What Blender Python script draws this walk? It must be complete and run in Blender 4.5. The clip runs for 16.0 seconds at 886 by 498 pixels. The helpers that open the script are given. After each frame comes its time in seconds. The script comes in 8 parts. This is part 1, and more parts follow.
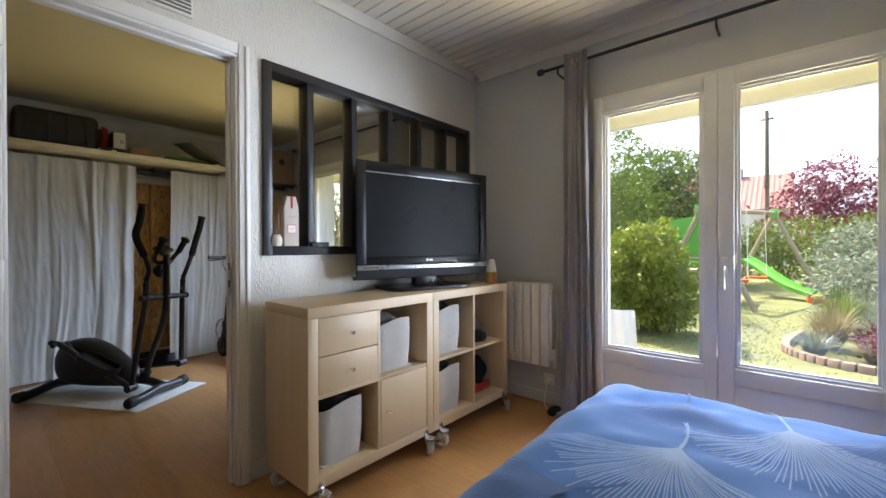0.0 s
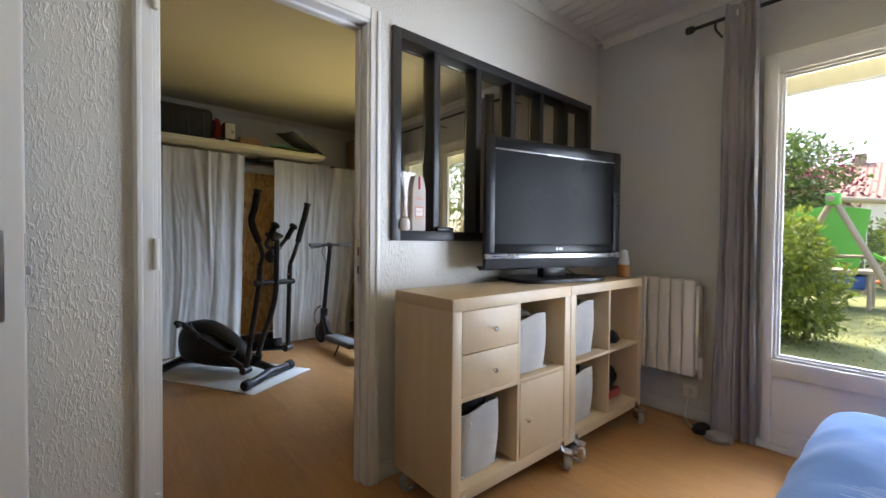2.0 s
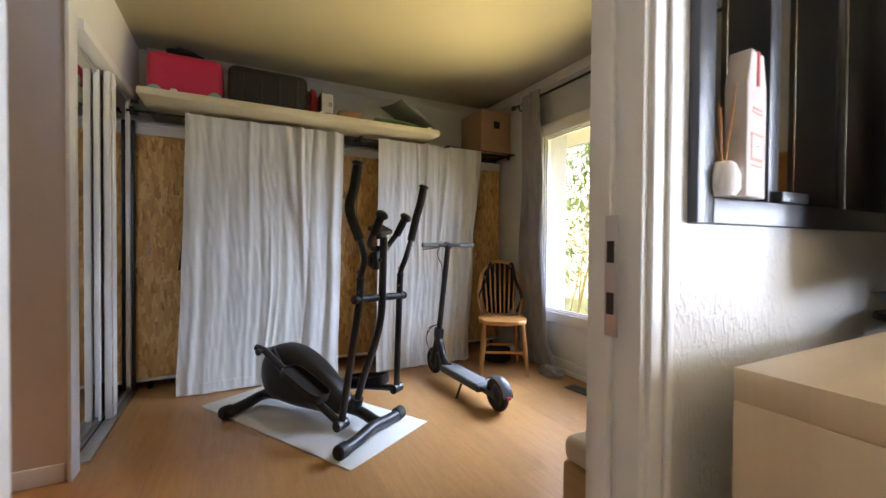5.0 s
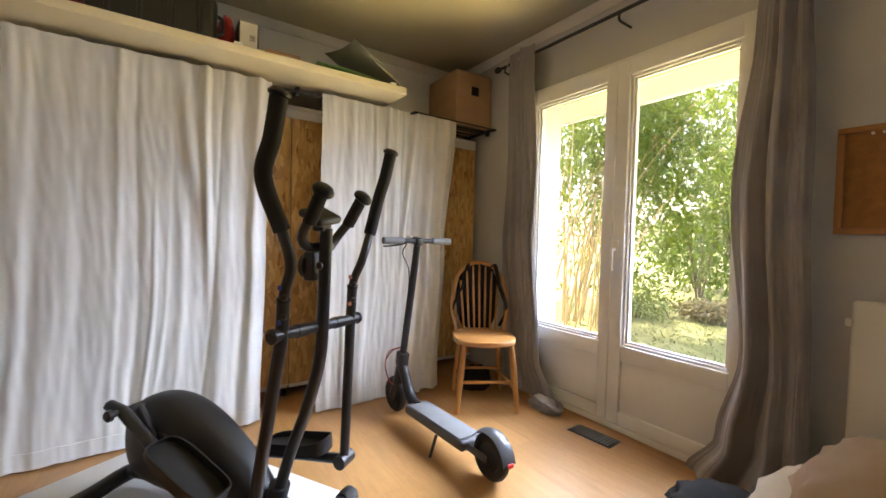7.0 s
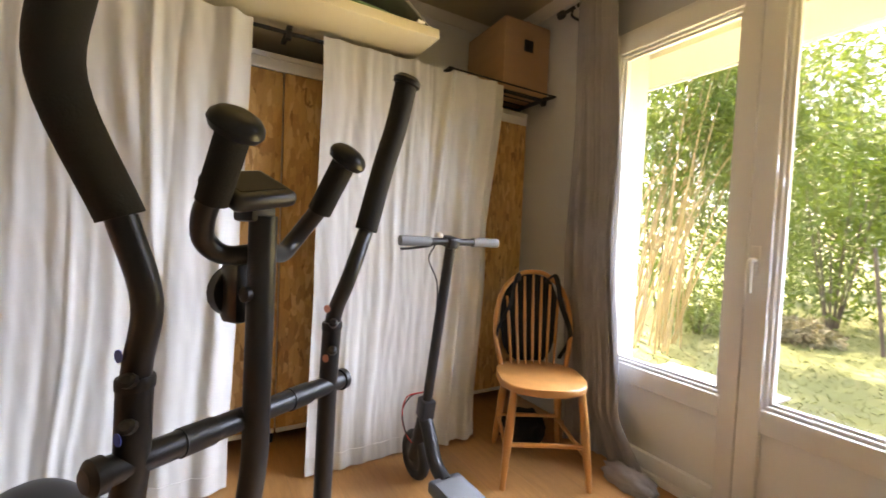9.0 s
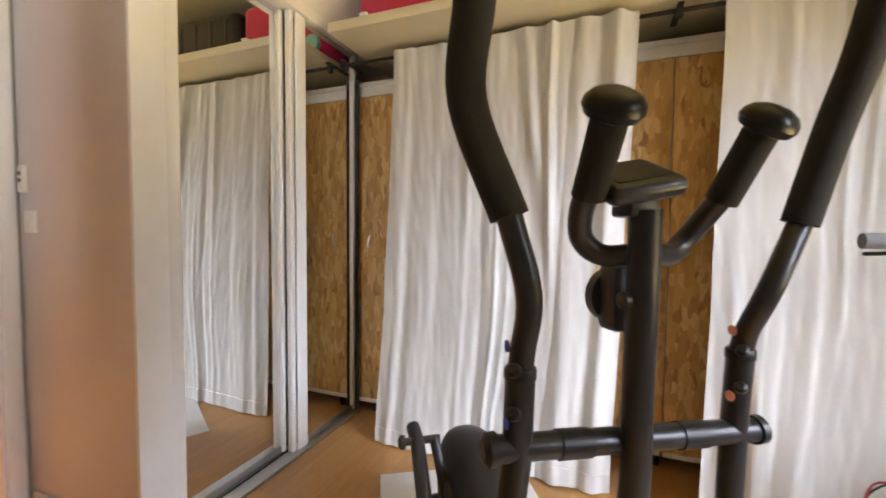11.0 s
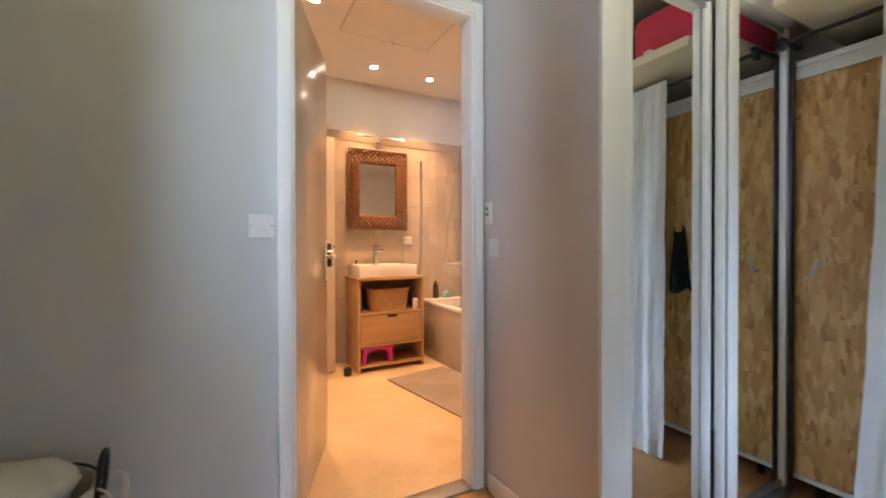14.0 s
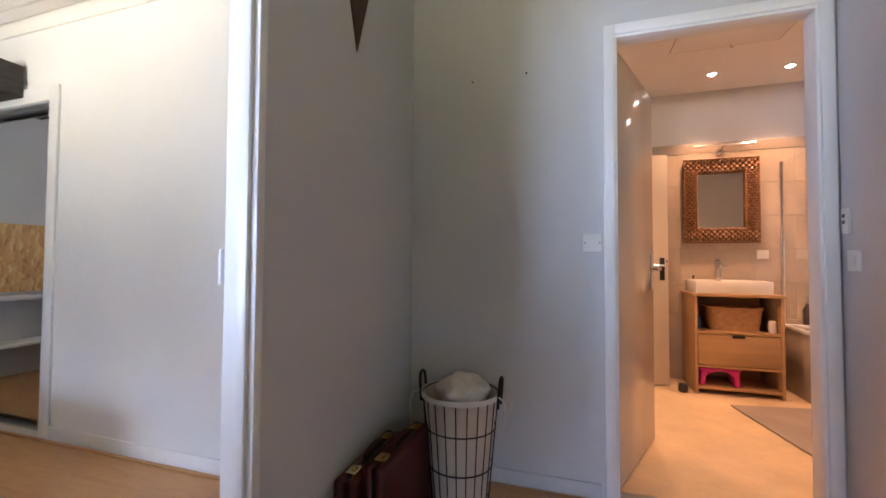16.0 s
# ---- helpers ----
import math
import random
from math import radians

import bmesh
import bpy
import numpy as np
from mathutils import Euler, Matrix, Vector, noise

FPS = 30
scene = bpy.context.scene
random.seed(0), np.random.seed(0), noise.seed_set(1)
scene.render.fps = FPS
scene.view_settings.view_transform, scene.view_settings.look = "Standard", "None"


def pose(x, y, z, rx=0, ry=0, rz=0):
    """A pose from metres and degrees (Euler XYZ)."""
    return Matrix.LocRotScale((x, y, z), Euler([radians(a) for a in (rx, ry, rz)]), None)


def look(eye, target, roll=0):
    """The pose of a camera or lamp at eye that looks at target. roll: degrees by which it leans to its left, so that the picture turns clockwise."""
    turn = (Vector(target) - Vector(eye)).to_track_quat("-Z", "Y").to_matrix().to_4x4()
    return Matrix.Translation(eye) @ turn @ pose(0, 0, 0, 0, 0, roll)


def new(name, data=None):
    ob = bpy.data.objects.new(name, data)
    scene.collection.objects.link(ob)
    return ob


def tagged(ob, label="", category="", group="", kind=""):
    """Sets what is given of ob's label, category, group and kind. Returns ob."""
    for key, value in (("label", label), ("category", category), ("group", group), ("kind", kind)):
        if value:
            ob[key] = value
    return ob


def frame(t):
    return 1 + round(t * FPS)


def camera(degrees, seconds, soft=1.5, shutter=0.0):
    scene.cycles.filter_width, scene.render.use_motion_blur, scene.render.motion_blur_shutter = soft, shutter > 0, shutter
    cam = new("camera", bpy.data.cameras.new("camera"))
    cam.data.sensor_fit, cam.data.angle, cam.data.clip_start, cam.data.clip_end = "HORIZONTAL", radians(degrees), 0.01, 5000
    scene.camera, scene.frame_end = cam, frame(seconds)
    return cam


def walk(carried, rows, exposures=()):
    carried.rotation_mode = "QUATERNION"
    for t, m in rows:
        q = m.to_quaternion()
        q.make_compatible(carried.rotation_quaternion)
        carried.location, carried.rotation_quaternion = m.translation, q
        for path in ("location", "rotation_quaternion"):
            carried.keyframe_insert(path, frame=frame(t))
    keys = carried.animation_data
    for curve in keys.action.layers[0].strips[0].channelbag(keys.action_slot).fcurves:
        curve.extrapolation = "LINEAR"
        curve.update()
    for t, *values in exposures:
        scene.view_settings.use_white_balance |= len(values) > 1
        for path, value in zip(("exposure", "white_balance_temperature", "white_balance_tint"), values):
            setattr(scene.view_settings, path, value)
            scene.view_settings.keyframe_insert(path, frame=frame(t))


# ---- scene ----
cam = camera(95.1, 16.0, shutter=0.25)
PATH = [
    (0, (0.087, 0.108, 1.159), (-1.226, 1.617, 1.151), -0.2),
    (0.5, (0.067, 0.099, 1.154), (-1.3, 1.56, 1.131), 0.2),
    (1, (-0.028, 0.067, 1.142), (-1.443, 1.479, 1.105), 0.4),
    (1.5, (-0.189, 0.039, 1.141), (-1.657, 1.396, 1.102), 0.6),
    (2, (-0.345, 0.027, 1.123), (-1.877, 1.313, 1.080), 0.5),
    (2.5, (-0.517, 0.079, 1.107), (-2.12, 1.274, 1.075), 0.3),
    (3, (-0.688, 0.165, 1.101), (-2.358, 1.265, 1.068), 0.1),
    (3.5, (-0.848, 0.232, 1.083), (-2.569, 1.25, 1.051), 0.1),
    (4, (-1.075, 0.276, 1.094), (-2.834, 1.226, 1.057), 0.1),
    (4.2, (-1.164, 0.282, 1.074), (-2.942, 1.198, 1.053), 0.2),
    (6.3, (-2.103, 0.551, 1.101), (-3.867, 1.491, 1.037), 1.1),
    (6.5, (-2.178, 0.568, 1.100), (-3.914, 1.558, 1.036), 1.3),
    (7, (-2.33, 0.65, 1.094), (-3.982, 1.776, 1.033), 1.5),
    (7.5, (-2.522, 0.768, 1.109), (-4.099, 1.997, 1.045), 1.6),
    (8, (-2.664, 0.858, 1.109), (-4.196, 2.142, 1.037), 1.8),
    (8.2, (-2.74, 0.901, 1.103), (-4.268, 2.189, 1.030), 2.1),
    (10.3, (-3.096, 1.073, 1.091), (-5.085, 0.886, 1.002), 1.5),
    (10.5, (-3.087, 1.074, 1.089), (-5.052, 0.712, 0.995), 1.2),
    (11, (-3.066, 1.038, 1.081), (-4.929, 0.315, 0.990), 0.5),
    (11.5, (-3.055, 0.987, 1.080), (-4.796, 0.006, 0.998), 0.3),
    (12, (-3.035, 0.934, 1.077), (-4.65, -0.244, 1.008), 0.2),
    (12.5, (-2.987, 0.878, 1.085), (-4.484, -0.447, 1.024), 0.1),
    (13, (-2.939, 0.81, 1.091), (-4.313, -0.643, 1.041), -0.1),
    (13.5, (-2.904, 0.681, 1.099), (-4.115, -0.91, 1.062), -0.1),
    (14, (-2.857, 0.582, 1.109), (-3.798, -1.183, 1.093), -0.1),
    (14.5, (-2.837, 0.616, 1.103), (-3.273, -1.336, 1.104), 0.0),
    (15, (-2.844, 0.735, 1.097), (-2.755, -1.263, 1.117), -0.0),
    (15.5, (-2.83, 0.855, 1.091), (-2.394, -1.096, 1.133), 0.1),
    (16, (-2.873, 1.053, 1.090), (-2.267, -0.853, 1.150), 0.3),
]
EXPOSURES = [(0, 2.4, 6700, 18), (2, 2.5, 6650, 19), (4, 2.95, 6600, 23), (6.5, 3.76, 7400, 24), (8, 3.78, 7500, 26), (10.5, 4.0, 8100, 27), (12.5, 3.72, 7300, 22), (13.5, 3.72, 6800, 20), (14.3, 3.82, 5600, 14), (15, 3.8, 5100, 10), (15.5, 3.6, 5500, 22), (16, 3.48, 5700, 27)]
walk(cam, [(t, look(eye, target, roll)) for t, eye, target, roll in PATH], EXPOSURES)

# ---- world, sun and lamps ----
SUN_ELEVATION, SUN_AZIMUTH = 56.0, -62.0   # degrees; azimuth from +y, positive towards +x
world = bpy.data.worlds.new("sky")
scene.world = world
world.use_nodes = True
wn = world.node_tree.nodes
sky = wn.new("ShaderNodeTexSky")
sky.sky_type = "NISHITA"
sky.sun_disc = False
sky.sun_elevation = radians(SUN_ELEVATION)
sky.sun_rotation = radians(SUN_AZIMUTH)
sky.air_density, sky.dust_density, sky.ozone_density = 1.0, 3.0, 1.0
wn["Background"].inputs["Strength"].default_value = 0.13
world.node_tree.links.new(sky.outputs[0], wn["Background"].inputs["Color"])


def lamp(name, kind, place, energy, colour, aim=(0, 0, -1), **kw):
    data = bpy.data.lights.new(name, kind)
    data.energy, data.color = energy, colour
    if "radius" in kw:
        data.shadow_soft_size = kw["radius"]
    if "cone" in kw:
        data.spot_size, data.spot_blend = radians(kw["cone"]), 0.6
    ob = new(name, data)
    ob.matrix_world = Matrix.Translation(place) @ Vector(aim).to_track_quat("-Z", "Y").to_matrix().to_4x4()
    return ob


ce, se = math.cos(radians(SUN_ELEVATION)), math.sin(radians(SUN_ELEVATION))
ca, sa = math.cos(radians(SUN_AZIMUTH)), math.sin(radians(SUN_AZIMUTH))
sun = lamp("sun", "SUN", (0, 20, 30), 2.4, (1.0, 0.95, 0.86), (-ce * sa, -ce * ca, -se))
sun.data.angle = radians(0.5)


def window_light(name, xc, z0, z1, wide, watts, colour, aim, angle):
    """Daylight that enters through a glazed door: an area lamp in its opening, narrowed to the way the light falls."""
    ob = lamp(name, "AREA", (xc, 2.935, (z0 + z1) / 2), watts, colour, aim)
    ob.data.shape, ob.data.size, ob.data.size_y = "RECTANGLE", wide, z1 - z0
    ob.data.spread = radians(angle)


for tag, xc, wide, k, tint, lawn, aim, angle in (
        ("bedroom", -0.25, 1.2, (3.8, 4.2, 2.8), (0.67, 0.83, 1.0), (1.0, 0.92, 0.60), (-0.72, -0.65, 0.12), 62),
        ("fitness", -3.73, 1.15, (2.2, 1.8, 1.3), (0.56, 0.76, 1.0), (1.0, 0.90, 0.45), (-0.50, -0.80, -0.30), 52)):
    window_light("daylight_down_" + tag, xc, 0.5, 1.5, wide, k[0], tint, (0, -0.74, -0.67), 66)
    window_light("daylight_up_" + tag, xc, 0.6, 1.9, wide, k[1], lawn, (0, -0.76, 0.65), 76)
    window_light("daylight_side_" + tag, xc, 0.5, 1.9, wide, k[2], tint, aim, angle)

SPOTS = [(-4.02, -2.90), (-4.58, -2.91), (-3.365, -2.125), (-4.1, -1.7)]
for sx, sy in SPOTS:
    lamp("downlight_lamp", "SPOT", (sx, sy, 2.685), 9.4, (1.0, 0.53, 0.23), radius=0.04, cone=88)

# ---- mesh helpers ----
def thing(name, m=None, label="", category="", group="", kind=""):
    ob = new(name)
    ob.empty_display_size = 0.1
    if m is not None:
        ob.matrix_world = m
    return tagged(ob, label, category, group, kind)


def part(name, bm, mat, parent=None, label="", smooth=True, angle=35):
    me = bpy.data.meshes.new(name)
    bmesh.ops.recalc_face_normals(bm, faces=bm.faces)
    bm.to_mesh(me)
    bm.free()
    me.materials.append(mat)
    if smooth:
        me.polygons.foreach_set("use_smooth", [True] * len(me.polygons))
        me.set_sharp_from_angle(angle=radians(angle))
    ob = new(name, me)
    if parent is not None:
        ob.parent = parent
    if label:
        ob["label"] = label
    return ob


def single(name, bm, mat, m=None, label="", category="", group="", kind="", angle=35):
    ob = part(name, bm, mat, angle=angle)
    if m is not None:
        ob.matrix_world = m
    return tagged(ob, label, category, group, kind)


def pydata(name, verts, faces, mat, parent=None, smooth=False):
    me = bpy.data.meshes.new(name)
    me.from_pydata(verts, [], faces)
    me.materials.append(mat)
    if smooth:
        me.polygons.foreach_set("use_smooth", [True] * len(me.polygons))
    me.update()
    ob = new(name, me)
    if parent is not None:
        ob.parent = parent
    return ob


def box(bm, x0, y0, z0, x1, y1, z1, bevel=0.0, m=None, segments=2):
    """A block between two corners, added to bm."""
    made = bmesh.ops.create_cube(bm, size=1.0)["verts"]
    for v in made:
        v.co = Vector(((x0 + x1) / 2 + v.co.x * (x1 - x0), (y0 + y1) / 2 + v.co.y * (y1 - y0), (z0 + z1) / 2 + v.co.z * (z1 - z0)))
    if m is not None:
        bmesh.ops.transform(bm, matrix=m, verts=made)
    if bevel > 0:
        edges = list({e for v in made for e in v.link_edges})
        bmesh.ops.bevel(bm, geom=edges, offset=bevel, segments=segments, profile=0.5, affect="EDGES")
    return bm


def block(*args, **kw):
    return box(bmesh.new(), *args, **kw)


def tube(bm, pts, r, seg=12, caps=True, squash=1.0):
    """A round bar along pts; r is one radius or one for each point."""
    pts = [Vector(p) for p in pts]
    rs = r if isinstance(r, (list, tuple)) else [r] * len(pts)
    rings, side = [], None
    for i, p in enumerate(pts):
        d = (pts[min(i + 1, len(pts) - 1)] - pts[max(i - 1, 0)]).normalized()
        if side is None:
            side = d.orthogonal().normalized()
        side = (side - d * side.dot(d)).normalized()
        up = d.cross(side)
        rings.append([bm.verts.new(p + rs[i] * (math.cos(a) * side + squash * math.sin(a) * up)) for a in (2 * math.pi * k / seg for k in range(seg))])
    for a, b in zip(rings, rings[1:]):
        for k in range(seg):
            bm.faces.new((a[k], a[(k + 1) % seg], b[(k + 1) % seg], b[k]))
    if caps:
        bm.faces.new(rings[0][::-1])
        bm.faces.new(rings[-1])
    return bm


def bar(*args, **kw):
    return tube(bmesh.new(), *args, **kw)


def smooth_path(pts, n=8):
    """A Catmull-Rom curve through pts."""
    pts = [Vector(p) for p in pts]
    pts = [2 * pts[0] - pts[1]] + pts + [2 * pts[-1] - pts[-2]]
    out = []
    for i in range(1, len(pts) - 2):
        a, b, c, d = pts[i - 1:i + 3]
        for k in range(n):
            t = k / n
            out.append(0.5 * (2 * b + (c - a) * t + (2 * a - 5 * b + 4 * c - d) * t * t + (3 * b - a - 3 * c + d) * t ** 3))
    return out + [pts[-2]]


def lathe(bm, profile, seg=24, centre=(0, 0, 0), m=None):
    """Turns (radius, height) points round z."""
    rings = []
    for r, z in profile:
        ring = [bm.verts.new(Vector(centre) + Vector((r * math.cos(a), r * math.sin(a), z))) for a in (2 * math.pi * k / seg for k in range(seg))]
        rings.append(ring)
    if m is not None:
        bmesh.ops.transform(bm, matrix=m, verts=[v for ring in rings for v in ring])
    for a, b in zip(rings, rings[1:]):
        for k in range(seg):
            bm.faces.new((a[k], a[(k + 1) % seg], b[(k + 1) % seg], b[k]))
    bm.faces.new(rings[0][::-1])
    bm.faces.new(rings[-1])
    return bm


def turned(*args, **kw):
    return lathe(bmesh.new(), *args, **kw)


def prism(bm, outline, a, b, axis="y", bevel=0.0):
    """An outline of (u, z) points pushed from a to b along the axis."""
    def at(u, w, s):
        return (u, s, w) if axis == "y" else ((s, u, w) if axis == "x" else (u, w, s))
    front = [bm.verts.new(at(u, w, a)) for u, w in outline]
    back = [bm.verts.new(at(u, w, b)) for u, w in outline]
    faces = [bm.faces.new(front[::-1]), bm.faces.new(back)]
    n = len(outline)
    for k in range(n):
        faces.append(bm.faces.new((front[k], front[(k + 1) % n], back[(k + 1) % n], back[k])))
    if bevel > 0:
        bmesh.ops.bevel(bm, geom=list({e for f in faces[:2] for e in f.edges}), offset=bevel, segments=3, profile=0.5, affect="EDGES")
    return bm


def grid_sheet(bm, nu, nv, f, thick=0.0):
    """A sheet of points f(u, v), u and v from 0 to 1; thick gives it a back."""
    vs = [[bm.verts.new(f(i / nu, j / nv)) for j in range(nv + 1)] for i in range(nu + 1)]
    faces = [bm.faces.new((vs[i][j], vs[i + 1][j], vs[i + 1][j + 1], vs[i][j + 1])) for i in range(nu) for j in range(nv)]
    if thick:
        bmesh.ops.recalc_face_normals(bm, faces=faces)
        bmesh.ops.solidify(bm, geom=faces, thickness=thick)
    return bm


def wall(name, axis, p0, p1, a0, a1, z0, z1, mat, holes=(), label=""):
    """A wall between the planes p0 and p1 of its axis, from a0 to a1, with openings (a, b, low, high) through it."""
    us = sorted({a0, a1, *[h[0] for h in holes], *[h[1] for h in holes]})
    ws = sorted({z0, z1, *[h[2] for h in holes], *[h[3] for h in holes]})
    bm = bmesh.new()
    made = {}

    def v(p, u, w):
        key = (p, u, w)
        if key not in made:
            made[key] = bm.verts.new((p, u, w) if axis == "x" else (u, p, w))
        return made[key]

    def solid(i, j):
        if not (0 <= i < len(us) - 1 and 0 <= j < len(ws) - 1):
            return False
        u, w = (us[i] + us[i + 1]) / 2, (ws[j] + ws[j + 1]) / 2
        return not any(h[0] < u < h[1] and h[2] < w < h[3] for h in holes)

    for i in range(len(us) - 1):
        for j in range(len(ws) - 1):
            if not solid(i, j):
                continue
            u0, u1, w0, w1 = us[i], us[i + 1], ws[j], ws[j + 1]
            for p in (p0, p1):
                bm.faces.new((v(p, u0, w0), v(p, u1, w0), v(p, u1, w1), v(p, u0, w1)))
            for (di, dj), (a, b) in {(-1, 0): ((u0, w0), (u0, w1)), (1, 0): ((u1, w0), (u1, w1)), (0, -1): ((u0, w0), (u1, w0)), (0, 1): ((u0, w1), (u1, w1))}.items():
                if not solid(i + di, j + dj):
                    bm.faces.new((v(p0, *a), v(p0, *b), v(p1, *b), v(p1, *a)))
    ob = part(name, bm, mat, smooth=False)
    return tagged(ob, label, "wall", kind="structure")


# ---- materials ----
def nodes_of(name):
    m = bpy.data.materials.new(name)
    m.use_nodes = True
    nt = m.node_tree
    return m, nt, nt.nodes["Principled BSDF"]


def put(nt, kind, **values):
    n = nt.nodes.new("ShaderNode" + kind)
    for k, v in values.items():
        n.inputs[k].default_value = v
    return n


def mixed(nt, fac, a, b, blend="MIX"):
    """A colour mix of two sockets or colours."""
    n = nt.nodes.new("ShaderNodeMix")
    n.data_type, n.blend_type = "RGBA", blend
    for socket, value in ((n.inputs[0], fac), (n.inputs[6], a), (n.inputs[7], b)):
        if isinstance(value, (int, float)):
            socket.default_value = value
        elif isinstance(value, tuple):
            socket.default_value = (*value, 1) if len(value) == 3 else value
        else:
            nt.links.new(value, socket)
    return n.outputs[2]


def ramped(nt, fac, *stops):
    n = nt.nodes.new("ShaderNodeValToRGB")
    while len(n.color_ramp.elements) < len(stops):
        n.color_ramp.elements.new(0.5)
    for e, (p, c) in zip(n.color_ramp.elements, stops):
        e.position = p
        e.color = (*c, 1) if isinstance(c, tuple) else (c, c, c, 1)
    nt.links.new(fac, n.inputs[0])
    return n.outputs[0]


def spread(nt, scale=(1, 1, 1), turn=(0, 0, 0), coords="Object"):
    t = nt.nodes.new("ShaderNodeTexCoord")
    mp = put(nt, "Mapping", Scale=scale, Rotation=turn)
    nt.links.new(t.outputs[coords], mp.inputs[0])
    return mp.outputs[0]


def noisy(nt, vec, scale, detail=5.0, rough=0.55, distort=0.0):
    n = put(nt, "TexNoise", Scale=scale, Detail=detail, Roughness=rough, Distortion=distort)
    nt.links.new(vec, n.inputs["Vector"])
    return n.outputs[0]


def bumped(nt, bsdf, height, strength, distance=0.01):
    b = put(nt, "Bump", Strength=strength, Distance=distance)
    nt.links.new(height, b.inputs["Height"])
    nt.links.new(b.outputs[0], bsdf.inputs["Normal"])


def surface(name, c, vary=0.12, scale=3.0, fine=60.0, rough=0.6, metal=0.0, bump=0.15, distance=0.002, stretch=(1, 1, 1), spec=0.5, sheen=0.0, coat=0.0):
    """A plain material with stains, grain, uneven gloss and fine relief."""
    m, nt, bs = nodes_of(name)
    vec = spread(nt, stretch)
    big, small = noisy(nt, vec, scale), noisy(nt, vec, fine, 4.0)
    dark = tuple(x * (1 - vary) for x in c)
    light = tuple(min(1.0, x * (1 + vary * 0.7)) for x in c)
    col = mixed(nt, ramped(nt, big, (0.3, 0.0), (0.7, 1.0)), dark, light)
    col = mixed(nt, 0.12, col, ramped(nt, small, (0.3, dark), (0.7, light)))
    nt.links.new(col, bs.inputs["Base Color"])
    rr = put(nt, "MapRange")
    rr.inputs[3].default_value, rr.inputs[4].default_value = max(0.02, rough - 0.08), min(1.0, rough + 0.08)
    nt.links.new(big, rr.inputs[0])
    nt.links.new(rr.outputs[0], bs.inputs["Roughness"])
    bs.inputs["Metallic"].default_value = metal
    bs.inputs["Specular IOR Level"].default_value = spec
    bs.inputs["Sheen Weight"].default_value = sheen
    bs.inputs["Coat Weight"].default_value = coat
    if bump:
        bumped(nt, bs, small, bump, distance)
    return m


def cloth(name, c, weave=700.0, vary=0.1, bump=0.25, rough=0.9, sheen=0.25, translucent=0.0):
    m, nt, bs = nodes_of(name)
    vec = spread(nt)
    big, mid, fine = noisy(nt, vec, 3.0), noisy(nt, vec, 25.0, 6.0), noisy(nt, vec, weave, 2.0)
    dark, light = tuple(x * (1 - vary) for x in c), tuple(min(1, x * (1 + vary)) for x in c)
    col = mixed(nt, ramped(nt, big, (0.35, 0.0), (0.65, 1.0)), dark, light)
    col = mixed(nt, 0.25, col, ramped(nt, fine, (0.35, dark), (0.65, light)))
    nt.links.new(col, bs.inputs["Base Color"])
    bs.inputs["Roughness"].default_value = rough
    bs.inputs["Sheen Weight"].default_value = sheen
    h = put(nt, "Math")
    nt.links.new(mid, h.inputs[0])
    nt.links.new(fine, h.inputs[1])
    bumped(nt, bs, h.outputs[0], bump, 0.003)
    if translucent:
        out = nt.nodes["Material Output"]
        tr = nt.nodes.new("ShaderNodeBsdfTranslucent")
        nt.links.new(col, tr.inputs[0])
        mx = put(nt, "MixShader", Fac=translucent)
        nt.links.new(bs.outputs[0], mx.inputs[1])
        nt.links.new(tr.outputs[0], mx.inputs[2])
        nt.links.new(mx.outputs[0], out.inputs[0])
    return m


def roughcast(name, c, strength=0.5, size=1.0):
    """Painted plaster with flattened, smeared blobs."""
    m, nt, bs = nodes_of(name)
    vec = spread(nt, (1, 1, 1))
    strokes = noisy(nt, spread(nt, (50 * size, 50 * size, 50 * size)), 0.35, 2.0)
    slant = spread(nt, (60 * size, 88 * size, 34 * size), (radians(-32), 0, 0))
    add = put(nt, "VectorMath")
    add.operation = "ADD"
    nt.links.new(slant, add.inputs[0])
    nt.links.new(strokes, add.inputs[1])
    blobs = noisy(nt, add.outputs[0], 1.0, 2.0, 0.5, 0.6)
    ridge = ramped(nt, blobs, (0.50, 0.0), (0.62, 0.9), (0.8, 1.0))
    patch = ramped(nt, noisy(nt, vec, 5.0 * size), (0.32, 0.15), (0.6, 1.0))
    grain = noisy(nt, vec, 220.0, 3.0)
    h = put(nt, "Math")
    h.operation = "MULTIPLY"
    nt.links.new(ridge, h.inputs[0])
    nt.links.new(patch, h.inputs[1])
    h2 = put(nt, "Math")
    h2.operation = "MULTIPLY_ADD"
    nt.links.new(grain, h2.inputs[0])
    h2.inputs[1].default_value = 0.15
    nt.links.new(h.outputs[0], h2.inputs[2])
    big = noisy(nt, vec, 1.3)
    nt.links.new(mixed(nt, big, tuple(x * 0.94 for x in c), tuple(min(1, x * 1.04) for x in c)), bs.inputs["Base Color"])
    bs.inputs["Roughness"].default_value = 0.42
    bumped(nt, bs, h2.outputs[0], strength, 0.006)
    return m


